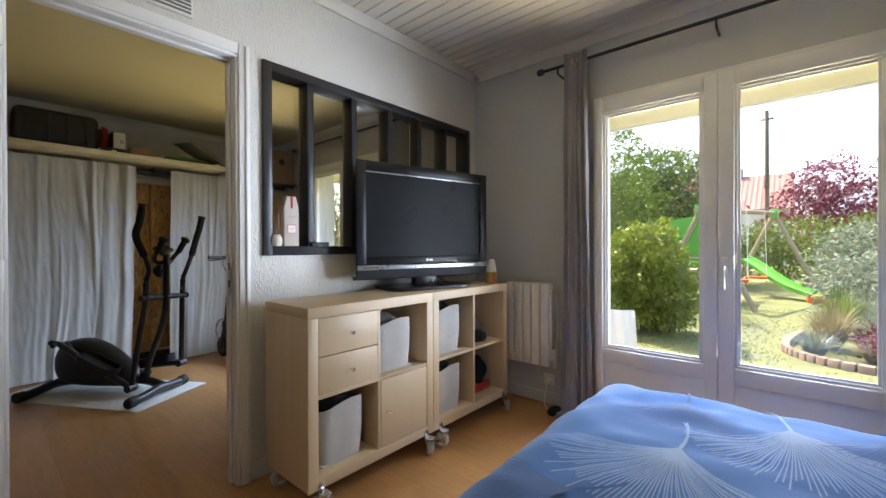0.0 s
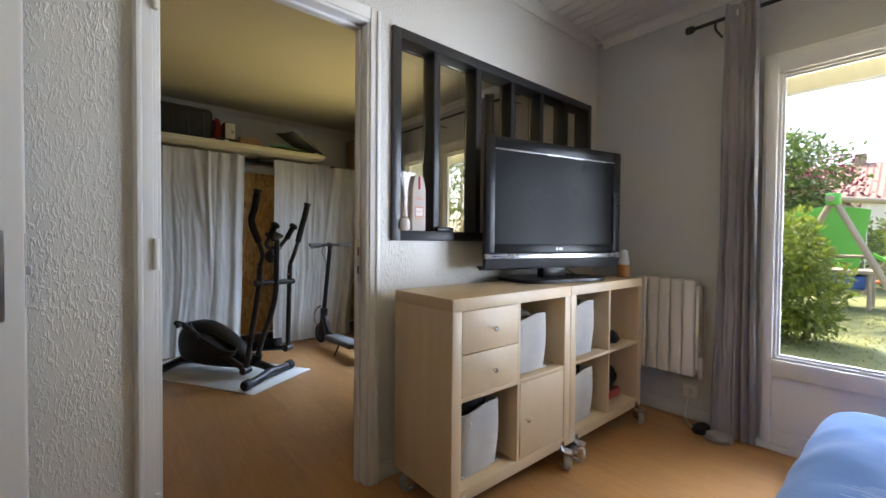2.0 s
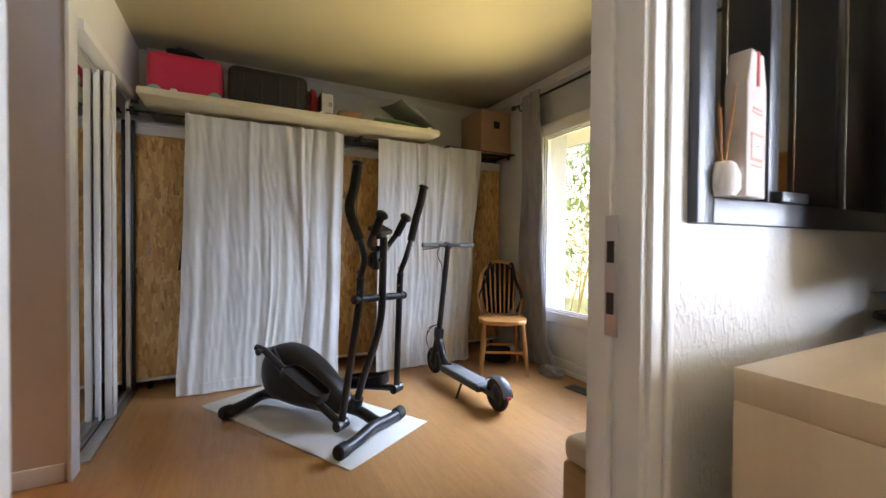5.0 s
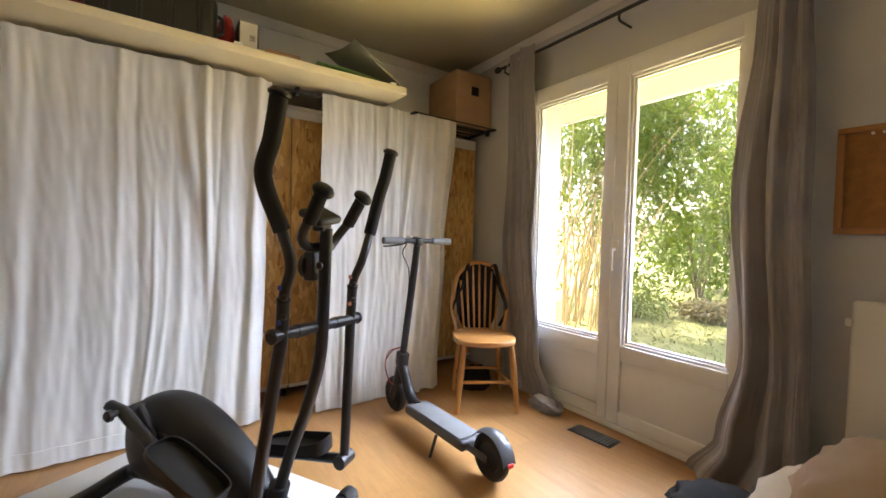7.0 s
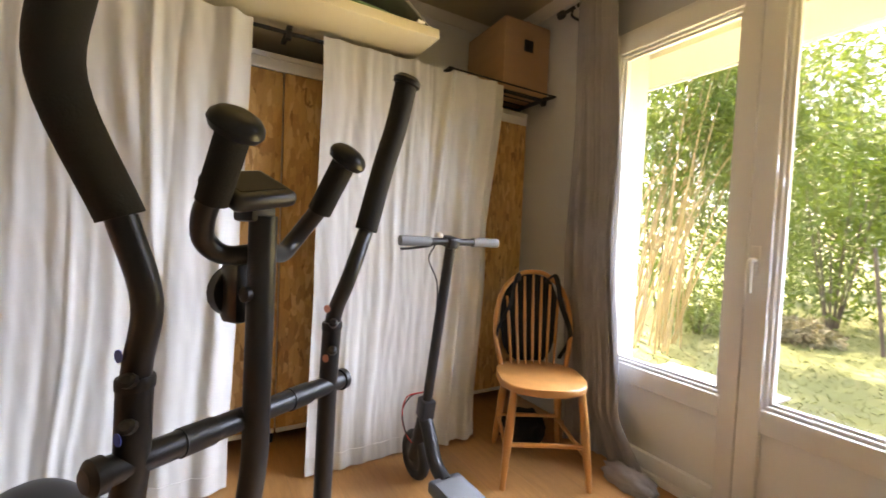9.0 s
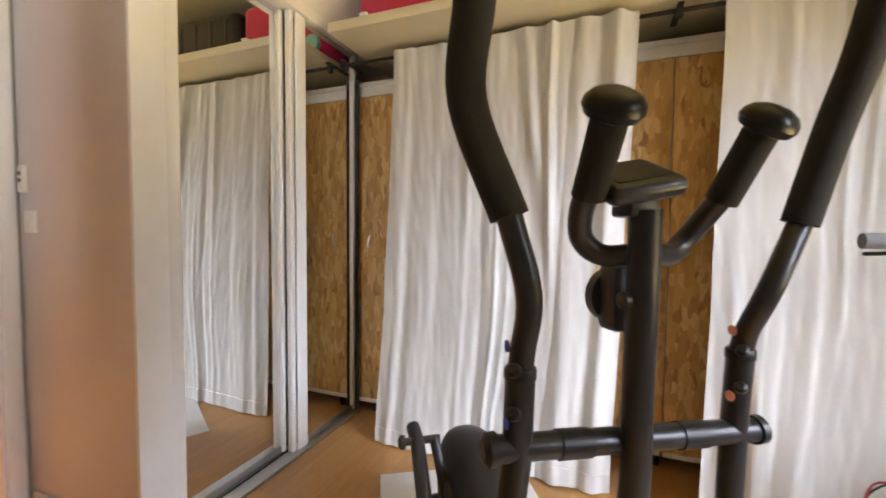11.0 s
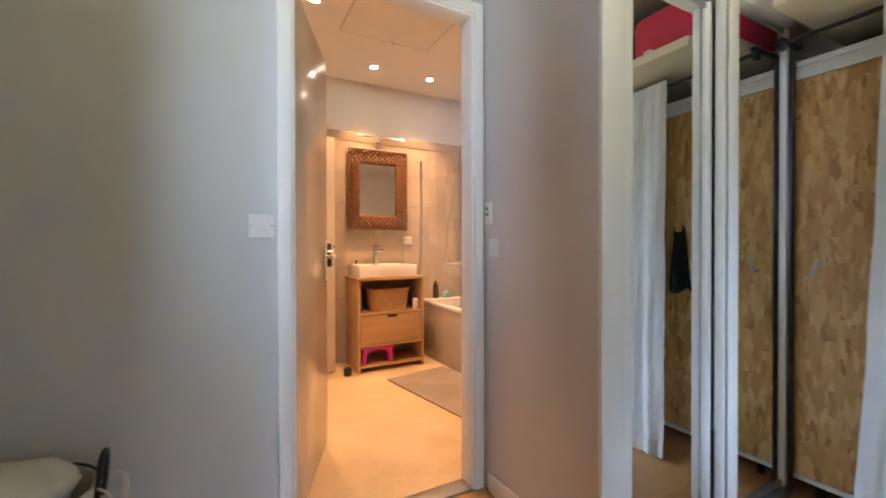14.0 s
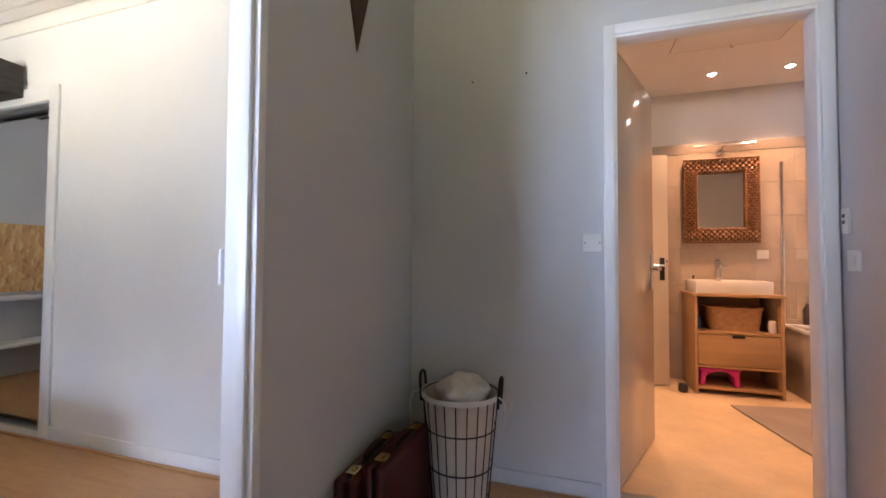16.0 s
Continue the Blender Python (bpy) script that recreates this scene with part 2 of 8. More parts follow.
def planks(name, tones, along="x", length=1.25, width=0.19, rough=0.3, grain=1.0, joint=0.012):
    """Laminate boards with staggered ends."""
    m, nt, bs = nodes_of(name)
    vec = spread(nt, turn=(0, 0, 0 if along == "x" else radians(90)))
    br = put(nt, "TexBrick")
    br.offset, br.squash = 0.37, 1.0
    for k, v in (("Scale", 1.0), ("Mortar Size", 0.0012), ("Mortar Smooth", 0.3), ("Brick Width", length), ("Row Height", width)):
        br.inputs[k].default_value = v
    br.inputs["Color1"].default_value = (0, 0, 0, 1)
    br.inputs["Color2"].default_value = (1, 1, 1, 1)
    br.inputs["Mortar"].default_value = (0.5, 0.5, 0.5, 1)
    nt.links.new(vec, br.inputs["Vector"])
    g = spread(nt, (3.0, 26.0, 1.0) if along == "x" else (26.0, 3.0, 1.0))
    streak = noisy(nt, g, 1.6 * grain, 6.0, 0.6, 0.8)
    fine = noisy(nt, g, 9.0 * grain, 4.0)
    base = mixed(nt, ramped(nt, streak, (0.3, 0.0), (0.7, 1.0)), tones[0], tones[1])
    base = mixed(nt, 0.25, base, ramped(nt, fine, (0.35, tones[0]), (0.65, tones[2])))
    var = mixed(nt, br.outputs[0], (0.90, 0.90, 0.90), (1.06, 1.05, 1.03))
    base = mixed(nt, 1.0, base, var, "MULTIPLY")
    base = mixed(nt, ramped(nt, br.outputs[1], (0.2, 0.0), (0.9, 0.35)), base, tuple(x * 0.45 for x in tones[0]))
    nt.links.new(base, bs.inputs["Base Color"])
    rr = put(nt, "MapRange")
    rr.inputs[3].default_value, rr.inputs[4].default_value = rough - 0.06, rough + 0.12
    nt.links.new(noisy(nt, spread(nt), 2.5, 6.0), rr.inputs[0])
    nt.links.new(rr.outputs[0], bs.inputs["Roughness"])
    inv = put(nt, "Math")
    inv.operation = "MULTIPLY"
    inv.inputs[1].default_value = -1.0
    nt.links.new(br.outputs[1], inv.inputs[0])
    bumped(nt, bs, inv.outputs[0], 0.4, 0.002)
    return m


def strand_board(name):
    """Oriented strand board: flat wood chips lying over one another."""
    m, nt, bs = nodes_of(name)
    col, height = None, None
    for k, (sc, ang) in enumerate(((1.0, 12), (1.2, 68), (0.85, 125), (1.4, 160))):
        vec = spread(nt, (1, 34 * sc, 10 * sc), (radians(ang), 0, 0))
        warp = noisy(nt, spread(nt), 14.0, 3.0)
        add = put(nt, "VectorMath")
        add.operation = "ADD"
        nt.links.new(vec, add.inputs[0])
        nt.links.new(warp, add.inputs[1])
        vor = put(nt, "TexVoronoi", Scale=1.0, Randomness=1.0)
        nt.links.new(add.outputs[0], vor.inputs["Vector"])
        sep = nt.nodes.new("ShaderNodeSeparateColor")
        nt.links.new(vor.outputs["Color"], sep.inputs[0])
        tone = ramped(nt, sep.outputs[0], (0.0, (0.34, 0.15, 0.035)), (0.15, (0.56, 0.30, 0.09)), (0.65, (0.70, 0.41, 0.135)), (1.0, (0.84, 0.58, 0.26)))
        if col is None:
            col, height = tone, sep.outputs[1]
        else:
            mask = ramped(nt, sep.outputs[2], (0.50, 0.0), (0.54, 1.0))
            col = mixed(nt, mask, col, tone)
            height = mixed(nt, mask, height, sep.outputs[1])
    fibre = noisy(nt, spread(nt, (1, 160, 60)), 1.0, 4.0)
    col = mixed(nt, 0.2, col, ramped(nt, fibre, (0.3, (0.30, 0.16, 0.06)), (0.7, (0.62, 0.40, 0.17))))
    nt.links.new(col, bs.inputs["Base Color"])
    bs.inputs["Roughness"].default_value = 0.5
    bumped(nt, bs, height, 0.3, 0.002)
    return m


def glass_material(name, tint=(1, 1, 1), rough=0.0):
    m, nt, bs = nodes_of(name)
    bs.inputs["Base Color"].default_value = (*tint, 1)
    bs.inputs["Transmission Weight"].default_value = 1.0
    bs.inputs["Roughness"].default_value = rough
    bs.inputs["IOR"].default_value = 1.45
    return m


def leafy(name, c1, c2, rough=0.5, translucent=0.35):
    """Leaves, each island a little different, letting light through."""
    m, nt, bs = nodes_of(name)
    geo = nt.nodes.new("ShaderNodeNewGeometry")
    big = noisy(nt, spread(nt), 1.6)
    col = mixed(nt, geo.outputs["Random Per Island"], c1, c2)
    col = mixed(nt, 0.35, col, mixed(nt, big, c1, c2))
    nt.links.new(col, bs.inputs["Base Color"])
    bs.inputs["Roughness"].default_value = rough
    tr = nt.nodes.new("ShaderNodeBsdfTranslucent")
    nt.links.new(col, tr.inputs[0])
    mx = put(nt, "MixShader", Fac=translucent)
    nt.links.new(bs.outputs[0], mx.inputs[1])
    nt.links.new(tr.outputs[0], mx.inputs[2])
    nt.links.new(mx.outputs[0], nt.nodes["Material Output"].inputs[0])
    return m


def glowing(name, colour, strength):
    m, nt, bs = nodes_of(name)
    bs.inputs["Base Color"].default_value = (*colour, 1)
    bs.inputs["Emission Color"].default_value = (*colour, 1)
    bs.inputs["Emission Strength"].default_value = strength
    return m


PAINT_TV = roughcast("plaster_light_grey", (0.70, 0.69, 0.65), 0.50, 1.35)
PAINT_GREY = surface("paint_grey", (0.555, 0.56, 0.555), 0.05, 1.5, 150, 0.55, bump=0.12)
PAINT_GYM = surface("paint_pale_grey", (0.55, 0.56, 0.56), 0.05, 1.5, 150, 0.5, bump=0.12)
PAINT_WHITE = surface("paint_white_wall", (0.74, 0.74, 0.72), 0.05, 1.5, 150, 0.55, bump=0.12)
# Pinkish light on the closet's side wall is mixed into this paint's colour.
PAINT_ROSY_LIT = surface("paint_side_wall", (0.62, 0.58, 0.56), 0.05, 1.5, 150, 0.45, bump=0.12)
WOODWORK = surface("white_gloss_paint", (0.76, 0.76, 0.74), 0.05, 2.0, 90, 0.32, bump=0.06, stretch=(1, 1, 0.15))
UPVC = surface("white_window_plastic", (0.74, 0.74, 0.72), 0.03, 2.0, 90, 0.35, bump=0.03)
CEIL_BOARD = surface("ceiling_board_paint", (0.74, 0.71, 0.66), 0.06, 2.0, 60, 0.5, bump=0.15, stretch=(0.2, 1, 1))
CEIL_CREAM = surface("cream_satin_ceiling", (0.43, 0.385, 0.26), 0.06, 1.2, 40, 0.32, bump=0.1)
CEIL_WHITE = surface("white_ceiling", (0.80, 0.78, 0.74), 0.04, 1.2, 80, 0.5, bump=0.1)
CORNICE = surface("cornice_paint", (0.74, 0.72, 0.66), 0.05, 3, 60, 0.5)
LAMINATE = planks("oak_laminate", ((0.36, 0.175, 0.062), (0.47, 0.245, 0.09), (0.53, 0.30, 0.12)), "x", 1.28, 0.19, 0.30)
CONCRETE = surface("waxed_concrete", (0.60, 0.45, 0.27), 0.30, 2.2, 30, 0.38, bump=0.08)
OSB = strand_board("strand_board")
BIRCH = surface("birch_veneer", (0.62, 0.48, 0.31), 0.10, 2.5, 40, 0.42, bump=0.06, stretch=(6, 1, 0.35))
BLACK_WOOD = surface("anthracite_painted_wood", (0.022, 0.023, 0.026), 0.15, 3, 80, 0.35, bump=0.12, stretch=(1, 1, 0.2))
BLACK_PLASTIC = surface("black_plastic", (0.012, 0.012, 0.013), 0.15, 6, 120, 0.38, bump=0.08)
BLACK_GLOSS = surface("black_glossy_plastic", (0.010, 0.010, 0.011), 0.1, 6, 120, 0.30, bump=0.02, spec=0.25)
HOUSING_BLACK = surface("satin_black_housing", (0.016, 0.016, 0.017), 0.12, 6, 160, 0.42, bump=0.05, spec=0.4)
BLACK_FOAM = surface("black_foam", (0.010, 0.010, 0.010), 0.2, 10, 300, 0.85, bump=0.4)
BLACK_RUBBER = surface("black_rubber", (0.014, 0.014, 0.014), 0.2, 10, 200, 0.7, bump=0.3)
STEEL_DARK = surface("dark_grey_enamelled_steel", (0.034, 0.035, 0.038), 0.1, 5, 150, 0.33, metal=0.5, bump=0.04)
STEEL_BLACK = surface("black_steel", (0.018, 0.018, 0.019), 0.1, 5, 150, 0.4, metal=0.3, bump=0.05)
CHROME = surface("chrome", (0.75, 0.75, 0.76), 0.05, 6, 150, 0.16, metal=1.0, bump=0.02)
ALU = surface("satin_aluminium", (0.62, 0.63, 0.64), 0.06, 6, 150, 0.32, metal=1.0, bump=0.04, stretch=(1, 1, 0.1))
CURTAIN_WHITE = cloth("white_cotton_curtain", (0.68, 0.675, 0.65), 500, 0.06, 0.25, translucent=0.12)
VELVET = cloth("grey_velvet", (0.27, 0.255, 0.26), 300, 0.16, 0.3, sheen=0.15)
FELT = cloth("grey_felt", (0.50, 0.50, 0.49), 350, 0.16, 0.5)
BLUE = cloth("blue_bed_linen", (0.055, 0.185, 0.50), 800, 0.10, 0.2)
BLUE_DARK = cloth("dark_blue_print", (0.06, 0.13, 0.33), 800, 0.08, 0.2)
PRINT_WHITE = cloth("pale_print", (0.30, 0.42, 0.64), 800, 0.06, 0.2)
LINEN_CREAM = cloth("cream_cotton", (0.60, 0.52, 0.42), 500, 0.1, 0.35)
LINEN_TAN = cloth("tan_cotton", (0.40, 0.27, 0.18), 500, 0.1, 0.35)
LINEN_WHITE = cloth("white_bag_cotton", (0.68, 0.64, 0.58), 500, 0.08, 0.35)
DARK_CLOTH = cloth("black_cloth", (0.010, 0.010, 0.011), 500, 0.3, 0.4, sheen=0.0)
RED_CLOTH = cloth("red_cloth", (0.42, 0.02, 0.015), 500, 0.2, 0.4)
GREY_CLOTH = cloth("grey_green_cushion", (0.14, 0.145, 0.12), 400, 0.15, 0.4)
GREEN_CLOTH = cloth("green_cushion", (0.10, 0.26, 0.06), 400, 0.15, 0.4)
MAT_WHITE = surface("white_floor_mat", (0.66, 0.66, 0.65), 0.08, 4, 120, 0.7, bump=0.3)
RADIATOR = surface("radiator_enamel", (0.74, 0.72, 0.66), 0.04, 3, 90, 0.35, bump=0.04)
PLASTIC_WHITE = surface("white_plastic", (0.76, 0.75, 0.71), 0.04, 5, 120, 0.35, bump=0.03)
CARD = surface("brown_cardboard", (0.44, 0.275, 0.155), 0.10, 3, 90, 0.75, bump=0.12, stretch=(1, 1, 4))
CREAM_SHELF = surface("cream_painted_shelf", (0.66, 0.60, 0.44), 0.06, 2, 60, 0.4, bump=0.08)
PINK = surface("pink_suitcase_shell", (0.60, 0.025, 0.085), 0.08, 4, 80, 0.35, bump=0.06)
TEAL = surface("mint_plastic", (0.20, 0.50, 0.42), 0.06, 6, 80, 0.4)
CHAIR_WOOD = surface("honey_varnished_wood", (0.44, 0.20, 0.06), 0.16, 4, 40, 0.32, bump=0.08, stretch=(4, 4, 0.5))
OAK = surface("oiled_oak", (0.44, 0.27, 0.12), 0.14, 4, 50, 0.42, bump=0.1, stretch=(0.6, 5, 5))
CORK = surface("cork", (0.36, 0.17, 0.055), 0.22, 30, 220, 0.85, bump=0.4)
WICKER = surface("brown_wicker", (0.25, 0.115, 0.042), 0.4, 25, 120, 0.55, bump=0.25)
RATTAN = surface("woven_basket", (0.46, 0.27, 0.12), 0.25, 25, 150, 0.6, bump=0.25)
CERAMIC = surface("white_ceramic", (0.80, 0.78, 0.74), 0.03, 4, 60, 0.12, bump=0.0, coat=0.3)
TILE = surface("beige_stone_tile", (0.50, 0.41, 0.31), 0.22, 2.6, 24, 0.33, bump=0.06)
GROUT = surface("grout", (0.46, 0.40, 0.32), 0.08, 8, 120, 0.85)
BATH_PANEL = surface("bath_panel_stone", (0.40, 0.33, 0.25), 0.14, 3, 40, 0.45, bump=0.08)
RUG = cloth("grey_bath_rug", (0.26, 0.21, 0.17), 250, 0.2, 0.7)
MAGENTA = surface("magenta_plastic", (0.66, 0.03, 0.30), 0.05, 5, 80, 0.35)
BURGUNDY = surface("burgundy_leatherette", (0.055, 0.007, 0.009), 0.25, 8, 160, 0.36, bump=0.25)
BRASS = surface("brass", (0.75, 0.55, 0.25), 0.1, 8, 100, 0.25, metal=1.0)
SCOOTER_GREY = surface("scooter_dark_grey", (0.075, 0.078, 0.085), 0.08, 6, 150, 0.42, metal=0.2)
GRIP_GREY = surface("grey_rubber_grip", (0.15, 0.155, 0.16), 0.1, 12, 200, 0.7, bump=0.3)
WHEEL_GREY = surface("pale_grey_castor_rubber", (0.36, 0.36, 0.35), 0.1, 12, 200, 0.55, bump=0.1)
RED_WIRE = surface("red_plastic", (0.55, 0.02, 0.02), 0.1, 8, 80, 0.4)
BLUE_STICKER = surface("blue_sticker", (0.03, 0.07, 0.40), 0.05, 8, 80, 0.4)
PAPER = surface("white_paper", (0.74, 0.70, 0.66), 0.05, 6, 120, 0.7)
# White card darkened: the dim light on the bag is in its colour.
CARD_DIMMED = surface("dimmed_white_card", (0.50, 0.44, 0.39), 0.06, 6, 120, 0.7)
PAPER_PINK = surface("salmon_print", (0.62, 0.26, 0.18), 0.05, 6, 120, 0.7)
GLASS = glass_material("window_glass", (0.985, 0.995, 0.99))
MIRROR = surface("mirror_silver", (0.86, 0.87, 0.86), 0.01, 2, 60, 0.02, metal=1.0, bump=0.0)
MIRROR.node_tree.nodes["Principled BSDF"].inputs["Roughness"].default_value = 0.0
for _l in list(MIRROR.node_tree.nodes["Principled BSDF"].inputs["Roughness"].links):
    MIRROR.node_tree.links.remove(_l)
SCREEN = surface("dark_screen", (0.012, 0.013, 0.014), 0.05, 3, 100, 0.30, bump=0.0, spec=0.1)
SILVER = surface("silver_trim", (0.55, 0.55, 0.56), 0.05, 6, 100, 0.28, metal=0.9)
DOOR_GLOSS = surface("glossy_door_lacquer", (0.58, 0.51, 0.43), 0.04, 2, 80, 0.16, bump=0.0, spec=0.5)
# Cream paint taken darker: the inner door's weaker light is in the colour.
DOOR_CREAM_SHADED = surface("shaded_cream_door_paint", (0.55, 0.48, 0.39), 0.05, 2, 80, 0.4, bump=0.05)
SOFFIT = surface("cream_soffit", (0.66, 0.60, 0.44), 0.05, 2, 60, 0.6)
RENDERING = surface("house_render", (0.66, 0.62, 0.54), 0.1, 1, 40, 0.9, bump=0.3)
LIGHT_DISC = glowing("downlight_glow", (1.0, 0.86, 0.66), 9.0)

# ---- the shell ----
CEIL, CEIL_FIT = 2.60, 2.57
XW, XD0, XD1, XE = -5.42, -2.045, -1.965, 2.15   # west wall, both faces of the partition, east wall
YN, YS = 2.89, -0.98                              # north wall, south wall of the fitness room
DOOR = (0.165, 0.93, 2.085)                        # opening in the partition
GLAZED = (1.062, 2.79, 1.12, 2.12)                 # inner window in the partition
BATH = (-3.83, -3.078, 2.14)                       # bathroom door opening
WIN_BED, WIN_GYM = (-0.935, 0.465, -0.24), (-4.425, -3.05, -3.735)
HEAD = 2.15

floor = single("floor", block(XW - 0.3, -0.96, -0.12, XE + 0.3, YN + 0.2, 0.0), LAMINATE, label="honey oak laminate floor with a satin sheen", category="floor", kind="structure")
hall = single("floor_hall", block(-2.3, -3.0, -0.12, XE + 0.3, -0.962, -0.001), LAMINATE, label="honey oak laminate floor of the passage", category="floor", kind="structure")
bath_floor = single("floor_bathroom", block(-5.7, -3.6, -0.12, -2.302, -0.962, -0.002), CONCRETE, label="beige waxed concrete bathroom floor with clouded stains", category="floor", kind="structure")

wall("wall_north", "y", YN, YN + 0.26, XW - 0.26, XE + 0.26, -0.12, CEIL + 0.2, PAINT_GREY, [(WIN_BED[0], WIN_BED[1], 0.0, HEAD), (WIN_GYM[0], WIN_GYM[1], 0.0, HEAD)], "grey painted outer wall with two glazed doors")
wall("wall_partition", "x", XD0, XD1, YS, YN - 0.002, 0.0, CEIL + 0.1, PAINT_TV, [(DOOR[0] - 0.03, DOOR[1] + 0.03, 0.0, DOOR[2] + 0.03), GLAZED], "pale grey partition with smeared plaster relief")
wall("wall_partition_lining", "x", XD0 - 0.006, XD0 - 0.001, YS, YN - 0.002, 0.0, CEIL + 0.1, PAINT_GYM, [(DOOR[0] - 0.03, DOOR[1] + 0.03, 0.0, DOOR[2] + 0.03), GLAZED], "smooth grey painted face of the partition")
wall("wall_west", "x", XW - 0.2, XW, -3.5, YN - 0.002, 0.0, CEIL + 0.2, PAINT_WHITE, label="white wall behind the wardrobes")
wall("wall_east", "x", XE, XE + 0.2, -3.0, YN - 0.002, 0.0, CEIL + 0.2, PAINT_GREY, label="grey bedroom wall")
wall("wall_south", "y", YS - 0.07, YS, -3.95, XD0 - 0.007, 0.0, 2.74, PAINT_GYM, [(BATH[0] - 0.03, BATH[1] + 0.03, 0.0, BATH[2] + 0.03)], "pale grey wall with the bathroom doorway")
wall("wall_closet_side", "x", -3.965, -3.905, YS + 0.002, -0.307, 0.0, CEIL + 0.05, PAINT_ROSY_LIT, label="pale wall beside the mirrored closet")
wall("wall_closet_back", "y", YS - 0.07, YS, XW, -3.952, 0.0, 2.74, PAINT_GYM, label="back of the mirrored closet")
wall("wall_closet_head", "y", -0.385, -0.307, XW, -3.967, 2.14, CEIL + 0.05, PAINT_WHITE, label="wall above the mirrored closet")
wall("wall_bed_closet", "y", -0.67, -0.59, -1.22, XE, 0.0, CEIL + 0.05, PAINT_WHITE, [(0.21, XE - 0.1, 0.03, 2.075)], "white wall round the bedroom's sliding closet")
wall("wall_bed_closet_end", "x", -1.22, -1.14, -3.0, -0.672, 0.0, CEIL + 0.05, PAINT_WHITE, label="end wall of the bedroom closet")
wall("wall_bed_closet_back", "y", -1.32, -1.26, -1.138, XE, 0.0, CEIL + 0.05, PAINT_WHITE, label="back wall of the bedroom closet")
wall("wall_hall_end", "y", -3.06, -3.0, -2.3, XE, 0.0, CEIL + 0.05, PAINT_WHITE, label="far wall of the passage")
wall("wall_hall_west", "x", XD0, XD1, -3.0, YS - 0.004, 0.0, CEIL + 0.05, PAINT_WHITE, label="side wall of the passage")
wall("wall_bath_east", "x", -2.94, -2.87, -3.5, YS - 0.072, 0.0, 2.74, PAINT_WHITE, label="white bathroom wall")
wall("wall_bath_south", "y", -3.4, -3.285, XW, -2.872, 0.0, 2.74, PAINT_WHITE, label="bathroom wall, white above its tiles")

# bedroom ceiling: narrow tongue-and-groove boards that run across the room
bm = bmesh.new()
y = -3.0
while y < YN:
    box(bm, XD1 + 0.001, y + 0.002, CEIL, XE - 0.001, min(y + 0.083, YN - 0.003), CEIL + 0.012, 0.004, segments=1)
    y += 0.085
box(bm, XD1, -3.0, CEIL + 0.008, XE, YN - 0.001, CEIL + 0.05)
tagged(part("ceiling_bedroom", bm, CEIL_BOARD), "white painted tongue-and-groove board ceiling", "ceiling", kind="structure")
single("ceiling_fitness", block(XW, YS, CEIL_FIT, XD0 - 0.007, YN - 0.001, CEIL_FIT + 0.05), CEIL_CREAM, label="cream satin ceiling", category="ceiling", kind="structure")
single("ceiling_bathroom", block(XW, -3.4, 2.70, -2.88, YS - 0.075, 2.745), CEIL_WHITE, label="white bathroom ceiling with recessed lights", category="ceiling", kind="structure")
single("roof_deck", block(XW - 0.4, -3.6, 2.75, XE + 0.4, YN + 0.1, 2.85), RENDERING, label="flat deck over the rooms", category="roof", kind="structure")
single("roof_overhang", block(XW - 1.0, YN + 0.262, 2.12, XE + 1.5, 3.54, 2.32), SOFFIT, label="cream soffit of the roof's overhang", category="roof", kind="structure")


def cornice(name, axis, p, a0, a1, sign, top=CEIL):
    prof = [(0, top - 0.055), (sign * 0.012, top - 0.055), (sign * 0.02, top - 0.03), (sign * 0.04, top - 0.012), (sign * 0.05, top - 0.001), (0, top - 0.001)]
    bm = bmesh.new()
    prism(bm, [(p + u, w) for u, w in prof], a0, a1, "y" if axis == "x" else "x")
    tagged(part(name, bm, CORNICE), "cream moulded cornice", "trim", kind="structure")


cornice("trim_cornice_1", "x", XD1 + 0.001, -0.9, YN - 0.06, 1)
cornice("trim_cornice_2", "y", YN - 0.001, XD1 + 0.055, XE, -1)
cornice("trim_cornice_3", "y", YN - 0.001, XW, XD0 - 0.06, -1, CEIL_FIT)
cornice("trim_cornice_4", "x", XW + 0.001, -0.25, YN - 0.06, 1, CEIL_FIT)
cornice("trim_cornice_5", "y", -0.589, -1.22, XE, 1)


def skirting(name, x0, y0, x1, y1, mat=WOODWORK, h=0.085):
    tagged(part(name, block(x0, y0, 0.001, x1, y1, h, 0.004), mat), "painted skirting board", "baseboard", kind="structure")


skirting("baseboard_1", XD1 + 0.001, 0.99, XD1 + 0.014, YN - 0.02, PAINT_TV)
skirting("baseboard_2", XD1 + 0.016, YN - 0.015, WIN_BED[0] - 0.002, YN - 0.001, PAINT_GREY)
skirting("baseboard_3", -1.21, -0.589, 0.2, -0.575)
skirting("baseboard_4", -1.235, -1.1, -1.221, -0.576)
skirting("baseboard_5", XD1 + 0.001, -0.9, XD1 + 0.014, 0.095, PAINT_TV)
skirting("baseboard_6", XD0 - 0.02, YS + 0.015, XD0 - 0.007, 0.09, PAINT_GYM, 0.07)
skirting("baseboard_7", BATH[1] + 0.08, YS + 0.001, XD0 - 0.022, YS + 0.014, PAINT_GYM, 0.07)
skirting("baseboard_8", -3.904, YS + 0.05, -3.89, -0.32)

# dirt-brown lip of the laminate along the closet
single("trim_closet_lip", block(-1.24, -0.574, 0.0005, XE - 0.3, -0.555, 0.012, 0.004), LAMINATE, label="oak edge strip along the closet", category="trim", kind="structure")


